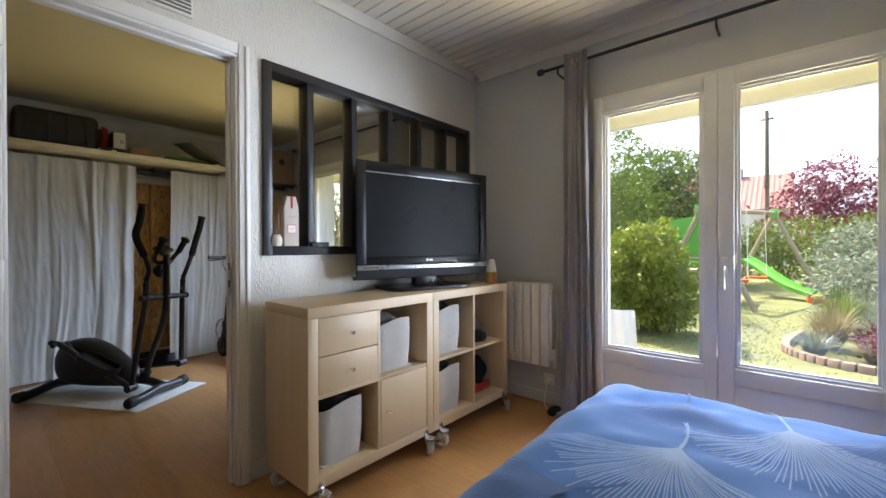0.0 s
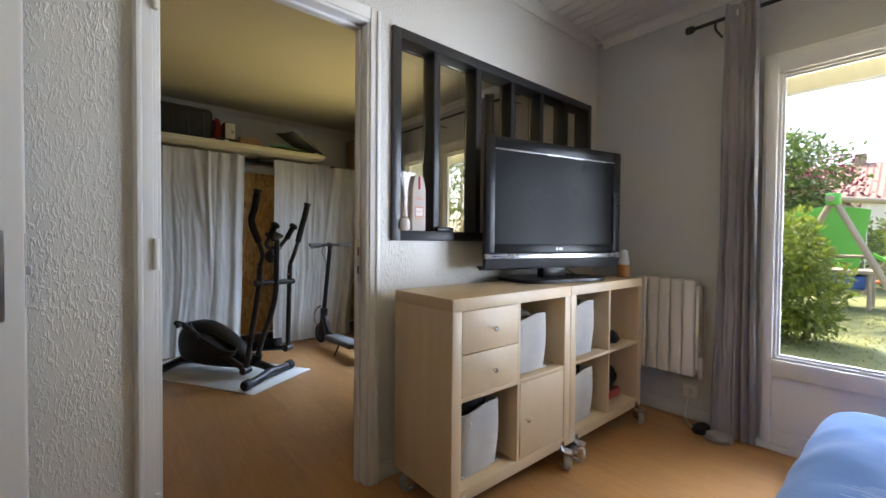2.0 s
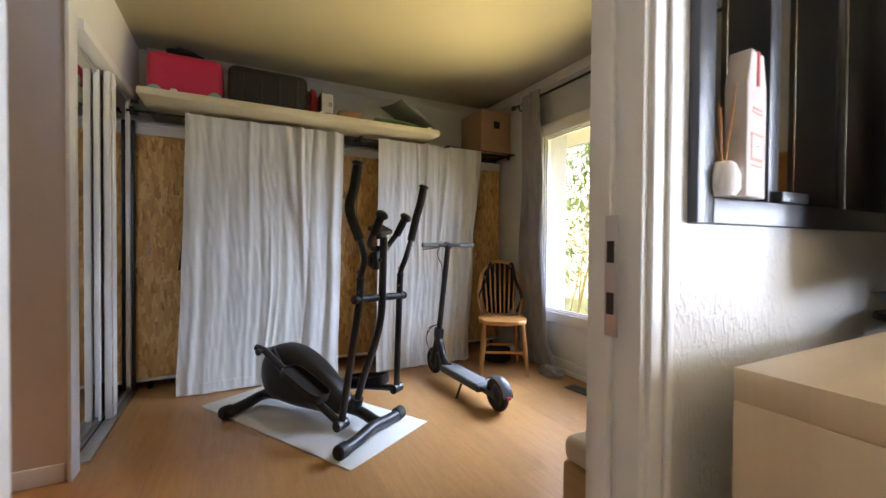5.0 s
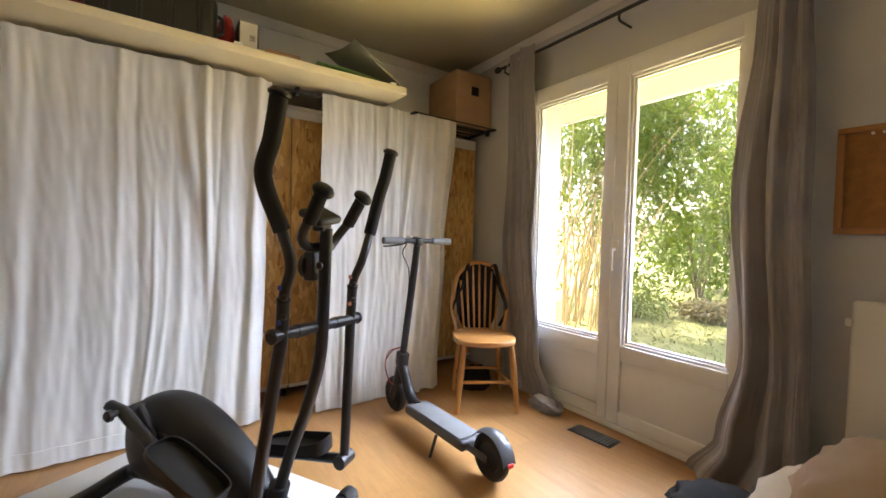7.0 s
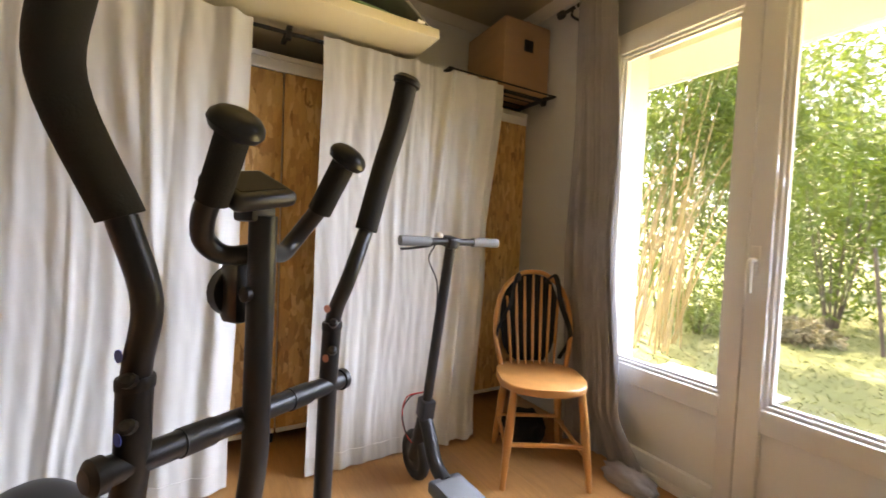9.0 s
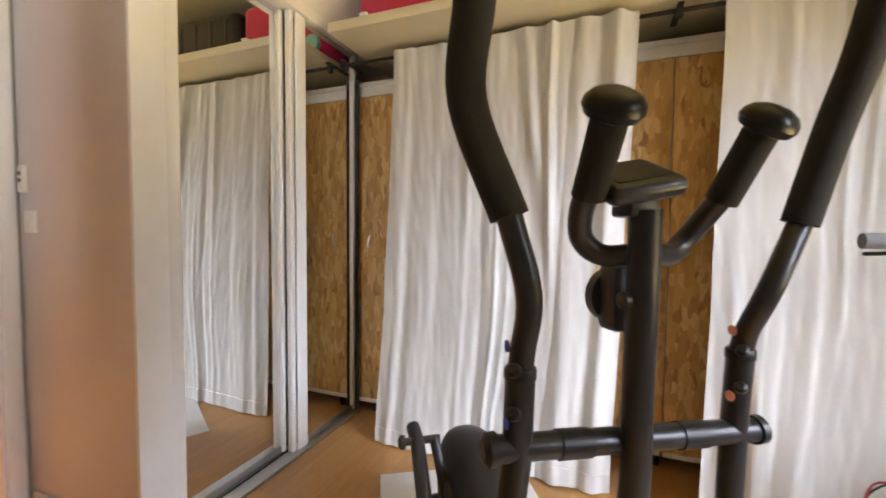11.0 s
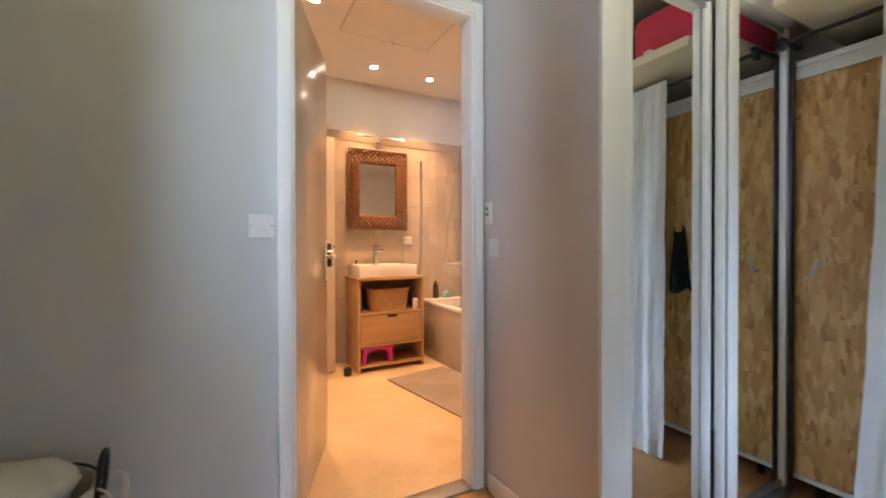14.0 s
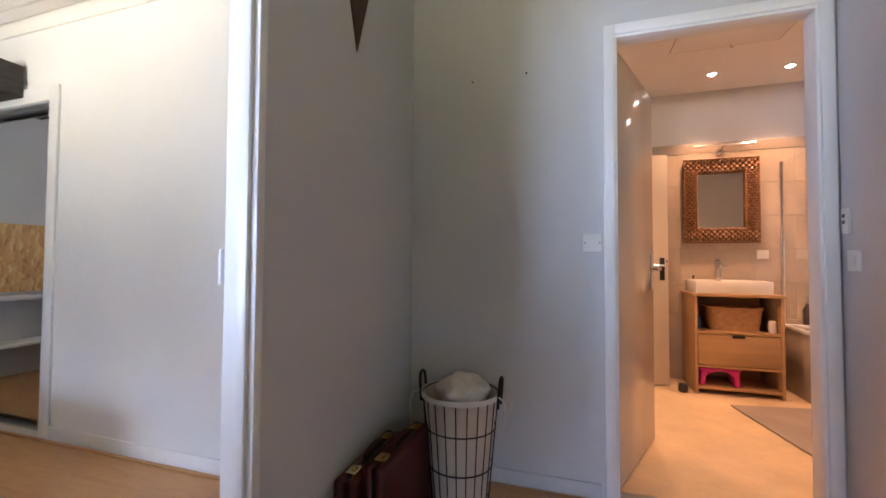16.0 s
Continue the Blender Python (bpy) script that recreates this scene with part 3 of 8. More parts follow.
def door_lining(name, axis, lo, hi, head, p0, p1, width=0.065, mat=WOODWORK, label="white painted door frame", faces=(-1, 1), beads=True):
    """Jambs, head and both sets of architraves round an opening."""
    top = thing(name, None, label, "door frame", kind="structure")

    def piece(nm, a0, a1, q0, q1, z0, z1, bev=0.004):
        b = block(q0, a0, z0, q1, a1, z1, bev) if axis == "x" else block(a0, q0, z0, a1, q1, z1, bev)
        part(nm, b, mat, top)
    q0, q1 = min(p0, p1), max(p0, p1)
    piece("jamb", lo - 0.03, lo, q0 - 0.012, q1 + 0.012, 0.001, head)
    piece("jamb", hi, hi + 0.03, q0 - 0.012, q1 + 0.012, 0.001, head)
    piece("head_jamb", lo - 0.03, hi + 0.03, q0 - 0.012, q1 + 0.012, head, head + 0.03)
    for q, s in ((q0, -1), (q1, 1)):
        if s not in faces:
            continue
        f0, f1 = sorted((q + s * 0.001, q + s * 0.022))
        piece("architrave", lo - width, lo - 0.012, f0, f1, 0.001, head + width)
        piece("architrave", hi + 0.012, hi + width, f0, f1, 0.001, head + width)
        piece("architrave", lo - 0.0115, hi + 0.0115, f0, f1, head + 0.012, head + width)
        if not beads:
            continue
        g0, g1 = sorted((q + s * 0.022, q + s * 0.030))
        piece("bead", lo - width + 0.008, lo - width + 0.024, g0, g1, 0.002, head + width - 0.008)
        piece("bead", hi + width - 0.024, hi + width - 0.008, g0, g1, 0.002, head + width - 0.008)
    if not beads:
        return top
    # stop moulding inside the opening
    m0 = (q0 + q1) / 2
    piece("stop", lo, lo + 0.014, m0 - 0.035, m0 + 0.005, 0.001, head - 0.015)
    piece("stop", hi - 0.014, hi, m0 - 0.035, m0 + 0.005, 0.001, head - 0.015)
    piece("stop", lo, hi, m0 - 0.035, m0 + 0.005, head - 0.014, head)
    return top


frame_1 = door_lining("door_frame_1", "x", DOOR[0], DOOR[1], DOOR[2], XD0 - 0.006, XD1, faces=(1,))
for hz in (0.24, 1.07, 1.90):
    part("hinge", bar([(XD1 + 0.028, DOOR[0] - 0.006, hz - 0.05), (XD1 + 0.028, DOOR[0] - 0.006, hz + 0.05)], 0.0085, 10), PLASTIC_WHITE, frame_1)
part("strike_plate", block(XD1 - 0.045, DOOR[1] - 0.0165, 0.93, XD1 - 0.020, DOOR[1] - 0.0142, 1.13, 0.001), ALU, frame_1)
# No real openings: thin black blocks paint the shade inside both strike holes.
for hz in (0.985, 1.07):
    part("strike_hole_shade", block(XD1 - 0.040, DOOR[1] - 0.0180, hz - 0.018, XD1 - 0.026, DOOR[1] - 0.0166, hz + 0.018), BLACK_PLASTIC, frame_1)
frame_2 = door_lining("door_frame_2", "y", BATH[0], BATH[1], BATH[2], YS - 0.07, YS, 0.06, beads=False)
part("threshold", block(BATH[0] - 0.02, YS - 0.075, 0.0, BATH[1] + 0.02, YS + 0.012, 0.012, 0.004), ALU, frame_2, "aluminium threshold strip")


# ---- glazed garden doors ----
def french_window(name, x0, x1, xc, label):
    top = thing(name, None, label, "window", kind="structure")
    f0, f1 = 2.825, 2.90
    fr = part("window_frame", block(x0, f0, 0.001, x0 + 0.045, f1, HEAD - 0.001, 0.004), UPVC, top)
    part("window_frame", block(x1 - 0.045, f0, 0.001, x1, f1, HEAD - 0.001, 0.004), UPVC, top)
    part("window_frame", block(x0 + 0.045, f0, HEAD - 0.05, x1 - 0.045, f1, HEAD - 0.001, 0.004), UPVC, top)
    part("window_sill", block(x0, 2.79, 0.0, x1, 3.1, 0.035, 0.006), UPVC, top)
    for a, b, hinge in ((x0 + 0.02, xc - 0.001, -1), (xc + 0.001, x1 - 0.02, 1)):
        g0 = a + (0.045 if hinge < 0 else 0.075)
        g1 = b - (0.065 if hinge < 0 else 0.045)
        s0, s1 = 2.80, 2.88
        sash = part("sash_stile", block(a, s0, 0.036, g0, s1, HEAD - 0.03, 0.006), UPVC, top)
        part("sash_stile", block(g1, s0, 0.036, b, s1, HEAD - 0.03, 0.006), UPVC, top)
        for z0, z1 in ((2.033, HEAD - 0.03), (0.405, 0.493), (0.036, 0.11)):
            part("sash_rail", block(g0, s0 + 0.001, z0, g1, s1 - 0.001, z1, 0.006), UPVC, top)
        part("lower_panel", block(g0 - 0.01, 2.822, 0.10, g1 + 0.01, 2.866, 0.41, 0.003), UPVC, top)
        for w, yy in ((0.014, 2.818), (0.026, 2.833)):
            for q in ((g0, 0.493, g0 + w, 2.033), (g1 - w, 0.493, g1, 2.033), (g0 + w, 0.493, g1 - w, 0.493 + w), (g0 + w, 2.033 - w, g1 - w, 2.033)):
                part("glazing_bead", block(q[0], yy, q[1], q[2], 2.85, q[3], 0.002), UPVC, top)
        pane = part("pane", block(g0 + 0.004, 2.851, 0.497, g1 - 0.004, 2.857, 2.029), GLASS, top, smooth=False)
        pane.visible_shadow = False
        part("outer_bead", block(g0 - 0.001, 2.8575, 0.482, g0 + 0.018, 2.879, 2.038, 0.002), UPVC, top)
        part("outer_bead", block(g1 - 0.018, 2.8575, 0.482, g1 + 0.001, 2.879, 2.038, 0.002), UPVC, top)
    hx = xc + 0.03
    h = part("handle", bar(smooth_path([(hx, 2.80, 1.045), (hx, 2.765, 1.045), (hx, 2.757, 1.03), (hx, 2.757, 0.945), (hx, 2.759, 0.925)], 5), [0.010] * 21, 10), PLASTIC_WHITE, top, "white lever handle")
    part("handle_plate", block(hx - 0.015, 2.789, 0.99, hx + 0.015, 2.801, 1.10, 0.004), PLASTIC_WHITE, h)
    return top


french_window("window_1", *WIN_BED, "white glazed double garden door of the bedroom, closed")
french_window("window_2", *WIN_GYM, "white glazed double garden door of the fitness room, closed")

# ---- inner window with black uprights ----
iw = thing("window_3", None, "black painted wooden inner window with five uprights", "window", kind="structure")
gy0, gy1, gz0, gz1 = GLAZED
ix0, ix1 = XD0 - 0.018, XD1 + 0.018
for a in ((gy0, gz0, gy0 + 0.048, gz1), (gy1 - 0.048, gz0, gy1, gz1), (gy0 + 0.048, gz0, gy1 - 0.048, gz0 + 0.048), (gy0 + 0.048, gz1 - 0.048, gy1 - 0.048, gz1)):
    part("window_frame", block(ix0, a[0], a[1], ix1, a[2], a[3], 0.003), BLACK_WOOD, iw)
step = (gy1 - gy0 - 0.048) / 6
for k in range(1, 6):
    c = gy0 + 0.024 + k * step - (0, 0.03, 0.012, 0, 0, 0)[k]
    part("mullion", block(ix0 + 0.006, c - 0.02, gz0 + 0.048, ix1 - 0.012, c + 0.02, gz1 - 0.048, 0.003), BLACK_WOOD, iw)
for k in range(6):
    off = (0, 0.03, 0.012, 0, 0, 0, 0)
    a, b = gy0 + 0.024 + k * step - off[k] + 0.021, gy0 + 0.024 + (k + 1) * step - off[k + 1] - 0.021
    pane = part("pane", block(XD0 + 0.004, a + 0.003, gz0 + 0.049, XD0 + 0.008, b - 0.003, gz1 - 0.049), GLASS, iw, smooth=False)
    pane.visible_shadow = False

single("fascia", block(XW - 1.0, 3.541, 2.105, XE + 1.5, 3.565, 2.36, 0.004), UPVC, label="white fascia board along the eaves", category="fascia", kind="structure")

# ---- garden ----
GRASS = surface("lawn_grass", (0.165, 0.185, 0.055), 0.28, 0.7, 70, 0.9, bump=0.3, distance=0.01)
BLADE = leafy("grass_blades", (0.14, 0.165, 0.04), (0.21, 0.215, 0.07), 0.7, 0.35)
LAUREL = leafy("laurel_leaves", (0.10, 0.155, 0.016), (0.24, 0.29, 0.04), 0.42, 0.5)
HEDGE = leafy("hedge_leaves", (0.055, 0.11, 0.02), (0.13, 0.19, 0.045), 0.5, 0.5)
BRIGHT = leafy("young_leaves", (0.085, 0.15, 0.015), (0.16, 0.215, 0.03), 0.5, 0.45)
PLUM = leafy("purple_leaves", (0.10, 0.016, 0.03), (0.22, 0.045, 0.07), 0.5, 0.35)
SILVERY = leafy("silver_leaves", (0.16, 0.20, 0.13), (0.30, 0.34, 0.24), 0.6, 0.25)
STRAW = leafy("dry_grass", (0.20, 0.17, 0.08), (0.34, 0.30, 0.17), 0.7, 0.3)
CANE = surface("bamboo_cane", (0.42, 0.30, 0.12), 0.25, 3, 30, 0.4, bump=0.1, stretch=(1, 1, 3))
BARK = surface("bark", (0.13, 0.10, 0.07), 0.3, 6, 60, 0.9, bump=0.6)
TIMBER = surface("weathered_timber", (0.38, 0.30, 0.20), 0.2, 4, 60, 0.75, bump=0.2, stretch=(1, 1, 0.2))
SLIDE_GREEN = surface("green_plastic", (0.12, 0.50, 0.06), 0.06, 4, 60, 0.35)
ORANGE = surface("orange_plastic", (0.75, 0.14, 0.02), 0.06, 4, 60, 0.4)
TARP_BLUE = surface("blue_plastic", (0.03, 0.10, 0.32), 0.08, 4, 60, 0.45)
# Clay red desaturated, so the distance haze sits in the tile colour.
ROOF_RED_HAZED = surface("hazed_red_clay_tiles", (0.30, 0.165, 0.125), 0.3, 1.5, 12, 0.85, bump=0.4, distance=0.03)
ROOF_GREY = surface("slate", (0.14, 0.15, 0.17), 0.2, 1.5, 12, 0.6, bump=0.2)
BRICK_FAR = surface("brown_stone_wall", (0.30, 0.22, 0.15), 0.3, 2.5, 14, 0.9, bump=0.3, distance=0.02)
PAVING = surface("pale_paving", (0.50, 0.47, 0.40), 0.1, 3, 60, 0.9, bump=0.2)
TIN_WHITE = surface("white_corrugated_sheet", (0.74, 0.74, 0.73), 0.05, 3, 60, 0.4)
GROUND = -0.13

single("ground", block(-400, YN + 0.27, GROUND - 0.3, 400, 700, GROUND), GRASS, label="sunlit lawn with worn yellowish patches", category="lawn", kind="structure")
single("terrace", block(-7.0, 3.156, GROUND - 0.1, 4.0, 3.62, GROUND + 0.02, 0.01), PAVING, label="pale concrete strip along the house", category="pavement", kind="structure")
single("paving_slab", block(-5.35, 4.75, GROUND - 0.02, -4.35, 5.15, GROUND + 0.015, 0.01), PAVING, label="pale stone slab sunk in the lawn", category="paving slab")

rng = np.random.default_rng(7)


def leaves(name, blobs, size, mat, parent=None, droop=0.2, narrow=0.45):
    """Many small pointed leaves spread through a few uneven clumps: (x, y, z, rx, ry, rz, count)."""
    vs, fs = [], []
    base = 0
    for cx, cy, cz, rx, ry, rz, n in blobs:
        d = rng.normal(size=(n, 3))
        d /= np.linalg.norm(d, axis=1)[:, None]
        lump = 1 + 0.22 * np.sin(d[:, 0] * 5 + cx * 3) * np.cos(d[:, 1] * 6 + cy) + 0.15 * np.sin(d[:, 2] * 9 + cz)
        r = (0.55 + 0.45 * rng.random(n) ** 0.4) * lump
        p = np.array([cx, cy, cz]) + d * r[:, None] * np.array([rx, ry, rz])
        way = d * 0.6 + rng.normal(size=(n, 3)) * 0.55
        way[:, 2] -= droop
        way /= np.linalg.norm(way, axis=1)[:, None]
        side = np.cross(way, rng.normal(size=(n, 3)))
        side /= np.linalg.norm(side, axis=1)[:, None]
        s = size * (0.6 + 0.8 * rng.random(n))[:, None]
        nrm = np.cross(way, side)
        quad = np.stack([p, p + way * s * 0.5 + side * s * narrow * 0.5 + nrm * s * 0.06, p + way * s, p + way * s * 0.5 - side * s * narrow * 0.5 + nrm * s * 0.06], axis=1).reshape(-1, 3)
        vs.append(quad)
        idx = base + np.arange(n)[:, None] * 4 + np.arange(4)[None, :]
        fs.append(idx)
        base += 4 * n
    return pydata(name, np.concatenate(vs).tolist(), np.concatenate(fs).tolist(), mat, parent)


def tree(name, x, y, height, spread_r, mat, label, count=2600, size=0.16, trunk=0.09, category="tree", stem=0.4):
    top = thing(name, pose(x, y, GROUND), label, category)
    bm = bmesh.new()
    rnd = random.Random(int(abs(x) * 100 + abs(y) * 7))
    tube(bm, smooth_path([(0, 0, -0.05), (0.03, 0.02, height * stem * 0.6), (0.0, 0.05, height * stem), (0.05, 0, height * 0.8)], 4), [trunk * (1 - 0.055 * k) for k in range(13)], 8)
    clumps = []
    for k in range(9):
        a = k * 2.4 + rnd.random()
        rr = spread_r * (0.35 + 0.35 * rnd.random())
        zz = height * (stem + (0.95 - stem) * (k + 0.5) / 9)
        rr *= 1.0 if zz < height * 0.75 else 0.55
        end = (rr * math.cos(a), rr * math.sin(a), zz)
        tube(bm, [(0, 0, height * stem * (0.7 + 0.3 * rnd.random())), (end[0] * 0.5, end[1] * 0.5, (zz + height * stem) / 2), end], [trunk * 0.45, trunk * 0.3, trunk * 0.1], 6)
        q = spread_r * (0.38 + 0.2 * rnd.random())
        clumps.append((*end, q, q, q * 0.75, count // 9))
    part("trunk", bm, BARK, top)
    leaves("crown", clumps, size, mat, top)
    return top


def shrub(name, x, y, rx, ry, height, mat, label, count, size, category="shrub", narrow=0.45):
    top = thing(name, pose(x, y, GROUND), label, category)
    bm = bmesh.new()
    for k in range(6):
        a = k * 1.05
        tube(bm, [(0.05 * math.cos(a), 0.05 * math.sin(a), -0.03), (rx * 0.4 * math.cos(a), ry * 0.4 * math.sin(a), height * 0.7)], [0.02, 0.006], 5)
    part("stems", bm, BARK, top)
    n = count // 6
    blobs = [(0, 0, height * 0.52, rx, ry, height * 0.5, 2 * n)]
    for k in range(4):
        a = k * 1.57 + 0.5
        blobs.append((rx * 0.5 * math.cos(a), ry * 0.5 * math.sin(a), height * (0.35 + 0.13 * k), rx * 0.6, ry * 0.6, height * 0.33, n))
    leaves("foliage", blobs, size, mat, top, narrow=narrow)
    return top


shrub("laurel_bush", -1.62, 6.75, 0.62, 0.62, 1.52, LAUREL, "rounded glossy laurel bush on the lawn", 9000, 0.085)
tree("deciduous_tree", -3.9, 16.6, 4.6, 2.2, HEDGE, "leafy green tree behind the laurel bush", 9000, 0.17)
tree("deciduous_tree", -7.5, 17.0, 4.9, 2.4, HEDGE, "leafy green tree at the garden's edge", 6000, 0.2)
tree("plum_tree", -4.3, 24.5, 5.0, 2.3, PLUM, "purple-leaved plum tree before the red roof", 6000, 0.19, stem=0.3)
tree("plum_tree", 0.9, 26.0, 5.0, 2.3, PLUM, "purple-leaved plum tree by the utility pole", 7000, 0.17, stem=0.3)
for k, (hx, hy, rx, h, mt) in enumerate(((-7.5, 12.5, 1.3, 1.9, HEDGE), (-4.6, 14.2, 1.3, 1.9, BRIGHT), (-2.4, 16.2, 1.4, 2.0, HEDGE), (-0.2, 18.0, 1.5, 2.1, BRIGHT), (1.9, 18.6, 1.5, 2.2, BRIGHT), (4.3, 18.5, 1.6, 2.0, HEDGE), (6.8, 17.5, 1.7, 2.1, HEDGE), (9.2, 16.0, 1.8, 2.0, HEDGE))):
    shrub("hedge_shrub", hx, hy, rx, 1.0, h, mt, "dense green shrub in the garden hedge", 4200, 0.13)
shrub("silver_shrub", 1.35, 12.9, 0.95, 0.8, 1.75, SILVERY, "pale silver-leaved shrub in the flower bed", 4500, 0.10)
shrub("silver_shrub", 1.05, 9.2, 0.75, 0.7, 1.15, SILVERY, "low silver-leaved shrub in the flower bed", 3600, 0.08)
shrub("lavender", 0.95, 6.55, 0.32, 0.3, 0.42, PLUM, "small mauve flowering cushion plant", 900, 0.05)


def tuft(x, y, r, h, mat, n, label):
    top = thing("grass_tuft", pose(x, y, GROUND), label, "ornamental grass")
    vs, fs = [], []
    for k in range(n):
        a, lean, hh = rng.random() * 6.283, rng.random(), h * (0.6 + 0.5 * rng.random())
        bx, by = 0.15 * r * math.cos(a), 0.15 * r * math.sin(a)
        dx, dy = math.cos(a), math.sin(a)
        prev = len(vs)
        w = 0.004 + 0.004 * rng.random()
        for s in (0, 0.4, 0.75, 1.0):
            ox, oz = lean * r * s ** 1.6, hh * (s - 0.45 * lean * s ** 3)
            ww = w * (1 - s * 0.9)
            vs += [(bx + dx * ox - dy * ww, by + dy * ox + dx * ww, oz), (bx + dx * ox + dy * ww, by + dy * ox - dx * ww, oz)]
        for s in range(3):
            q = prev + 2 * s
            fs.append((q, q + 1, q + 3, q + 2))
    pydata("blades", vs, fs, mat, top)


for gx, gy, r, h, mt, n in ((0.42, 7.1, 0.48, 0.66, STRAW, 520), (0.55, 8.0, 0.45, 0.8, BRIGHT, 380), (0.25, 6.45, 0.36, 0.36, SILVERY, 420), (0.75, 6.55, 0.34, 0.30, STRAW, 380), (0.95, 7.4, 0.45, 0.6, SILVERY, 400), (0.8, 8.3, 0.45, 0.7, SILVERY, 400)):
    tuft(gx, gy, r, h, mt, n, "arching tuft of ornamental grass")

# stone edging of the flower bed
edge = thing("bed_edging", pose(0, 0, GROUND), "low curved stone edging of the flower bed", "garden edging")
pts = smooth_path([(2.2, 5.6, 0), (1.3, 5.85, 0), (0.45, 6.05, 0), (0.05, 6.45, 0), (0.0, 7.0, 0), (0.15, 7.9, 0)], 6)
for k, (a, b) in enumerate(zip(pts, pts[1:])):
    ang = math.degrees(math.atan2(b.y - a.y, b.x - a.x))
    mid = (a + b) / 2
    part("edging_stone", block(-(b - a).length / 2 + 0.006, -0.045, -0.05, (b - a).length / 2 - 0.006, 0.045, 0.085, 0.015, m=pose(mid.x, mid.y, 0, 0, 0, ang)), BRICK_FAR, edge)

# white corrugated roofing sheet that leans by the house
sheet_m = pose(-1.42, 4.75, GROUND, 0, 0, 25)
bm = grid_sheet(bmesh.new(), 40, 6, lambda u, v: Vector(((u - 0.5) * 0.46, 0.20 * v + 0.022 * math.sin(u * 6.283 * 2.5), 0.56 * v)), 0.006)
single("corrugated_sheet", bm, TIN_WHITE, sheet_m, "white corrugated roofing sheet leaning on the lawn", "roofing sheet")

# swing set with slide
swing = thing("swing_set", None, "wooden swing set with green slide, canopy and orange seats", "swing set")


def beam(nm, a, b, r=0.05, mat=TIMBER, sg=10):
    return part(nm, bar([a, b], r, sg), mat, swing)


A, B = Vector((-1.45, 10.3, 1.95)), Vector((-0.35, 14.2, 2.05))
for c, s in ((A, 1), (B, 1)):
    beam("leg", (c.x - 0.95, c.y + 0.25, GROUND), c, 0.05)
    beam("leg", (c.x + 0.95, c.y - 0.25, GROUND), c, 0.05)
beam("brace", (A.x - 0.48, A.y + 0.12, 0.9), (A.x + 0.48, A.y - 0.12, 0.9), 0.03)
beam("top_beam", A + (A - B).normalized() * 0.15, B + (B - A).normalized() * 0.15, 0.055)
part("apex_bracket", block(-0.1, -0.1, -0.12, 0.1, 0.1, 0.1, 0.02, m=Matrix.Translation(B)), SLIDE_GREEN, swing)
part("apex_bracket", block(-0.1, -0.1, -0.12, 0.1, 0.1, 0.1, 0.02, m=Matrix.Translation(A)), SLIDE_GREEN, swing)
for k in range(4):
    t = (k + 1) / 5
    beam("rung", (A.x - 0.95 * (1 - t), A.y + 0.25 * (1 - t), GROUND + 2.0 * t), (A.x - 0.95 * (1 - t) - 0.1, A.y + 0.25 * (1 - t) + 0.5, GROUND + 2.0 * t), 0.018)
beam("leg", (A.x - 1.05, A.y + 0.75, GROUND), (A.x - 0.1, A.y + 0.5, 1.9), 0.04)
part("canopy", grid_sheet(bmesh.new(), 10, 8, lambda u, v: Vector((A.x - 0.75 + 1.2 * u - 0.15 * v, A.y + 0.55 + 0.12 * math.sin(u * 3), 1.75 - 1.15 * v + 0.1 * math.sin(u * 3.1))), 0.01), SLIDE_GREEN, swing, "green canvas side")
part("platform", block(A.x - 0.8, A.y + 0.6, 0.55, A.x + 0.5, A.y + 1.5, 0.62, 0.01), TIMBER, swing)
part("tub", block(A.x - 0.75, A.y + 0.65, 0.25, A.x + 0.4, A.y + 1.4, 0.52, 0.05), TARP_BLUE, swing, "blue plastic panel")
for px, py in ((A.x - 0.75, A.y + 0.65), (A.x + 0.45, A.y + 0.65), (A.x - 0.75, A.y + 1.45), (A.x + 0.45, A.y + 1.45)):
    beam("post", (px, py, GROUND), (px, py, 0.6), 0.035)
slide_pts = smooth_path([(-1.0, 13.9, 0.85), (-0.65, 13.6, 0.62), (-0.25, 13.25, 0.32), (0.1, 12.95, 0.13), (0.45, 12.65, 0.02)], 6)
sw = Vector((0.62, 0.78, 0)) * 0.22
bm = bmesh.new()
prof = [(-1, 0.12), (-0.9, 0.02), (0, 0.0), (0.9, 0.02), (1, 0.12)]
grid_sheet(bm, len(slide_pts) - 1, 4, lambda u, v: slide_pts[round(u * (len(slide_pts) - 1))] + sw * prof[round(v * 4)][0] + Vector((0, 0, prof[round(v * 4)][1] - 0.05)), 0.015)
part("slide", bm, SLIDE_GREEN, swing, "wavy green plastic slide")
part("slide_end", block(0.28, 12.4, GROUND, 0.62, 12.8, 0.03, 0.03), ORANGE, swing)
for k, (t, hh) in enumerate(((0.45, 0.32), (0.72, 0.34))):
    c = A.lerp(B, t)
    seat = part("swing_seat", block(c.x - 0.22, c.y - 0.14, hh, c.x + 0.22, c.y + 0.14, hh + 0.06, 0.02), ORANGE, swing)
    for s in (-1, 1):
        beam("rope", (c.x + s * 0.2, c.y, hh + 0.05), (c.x + s * 0.16, c.y, c.z), 0.008, PLASTIC_WHITE, 6)

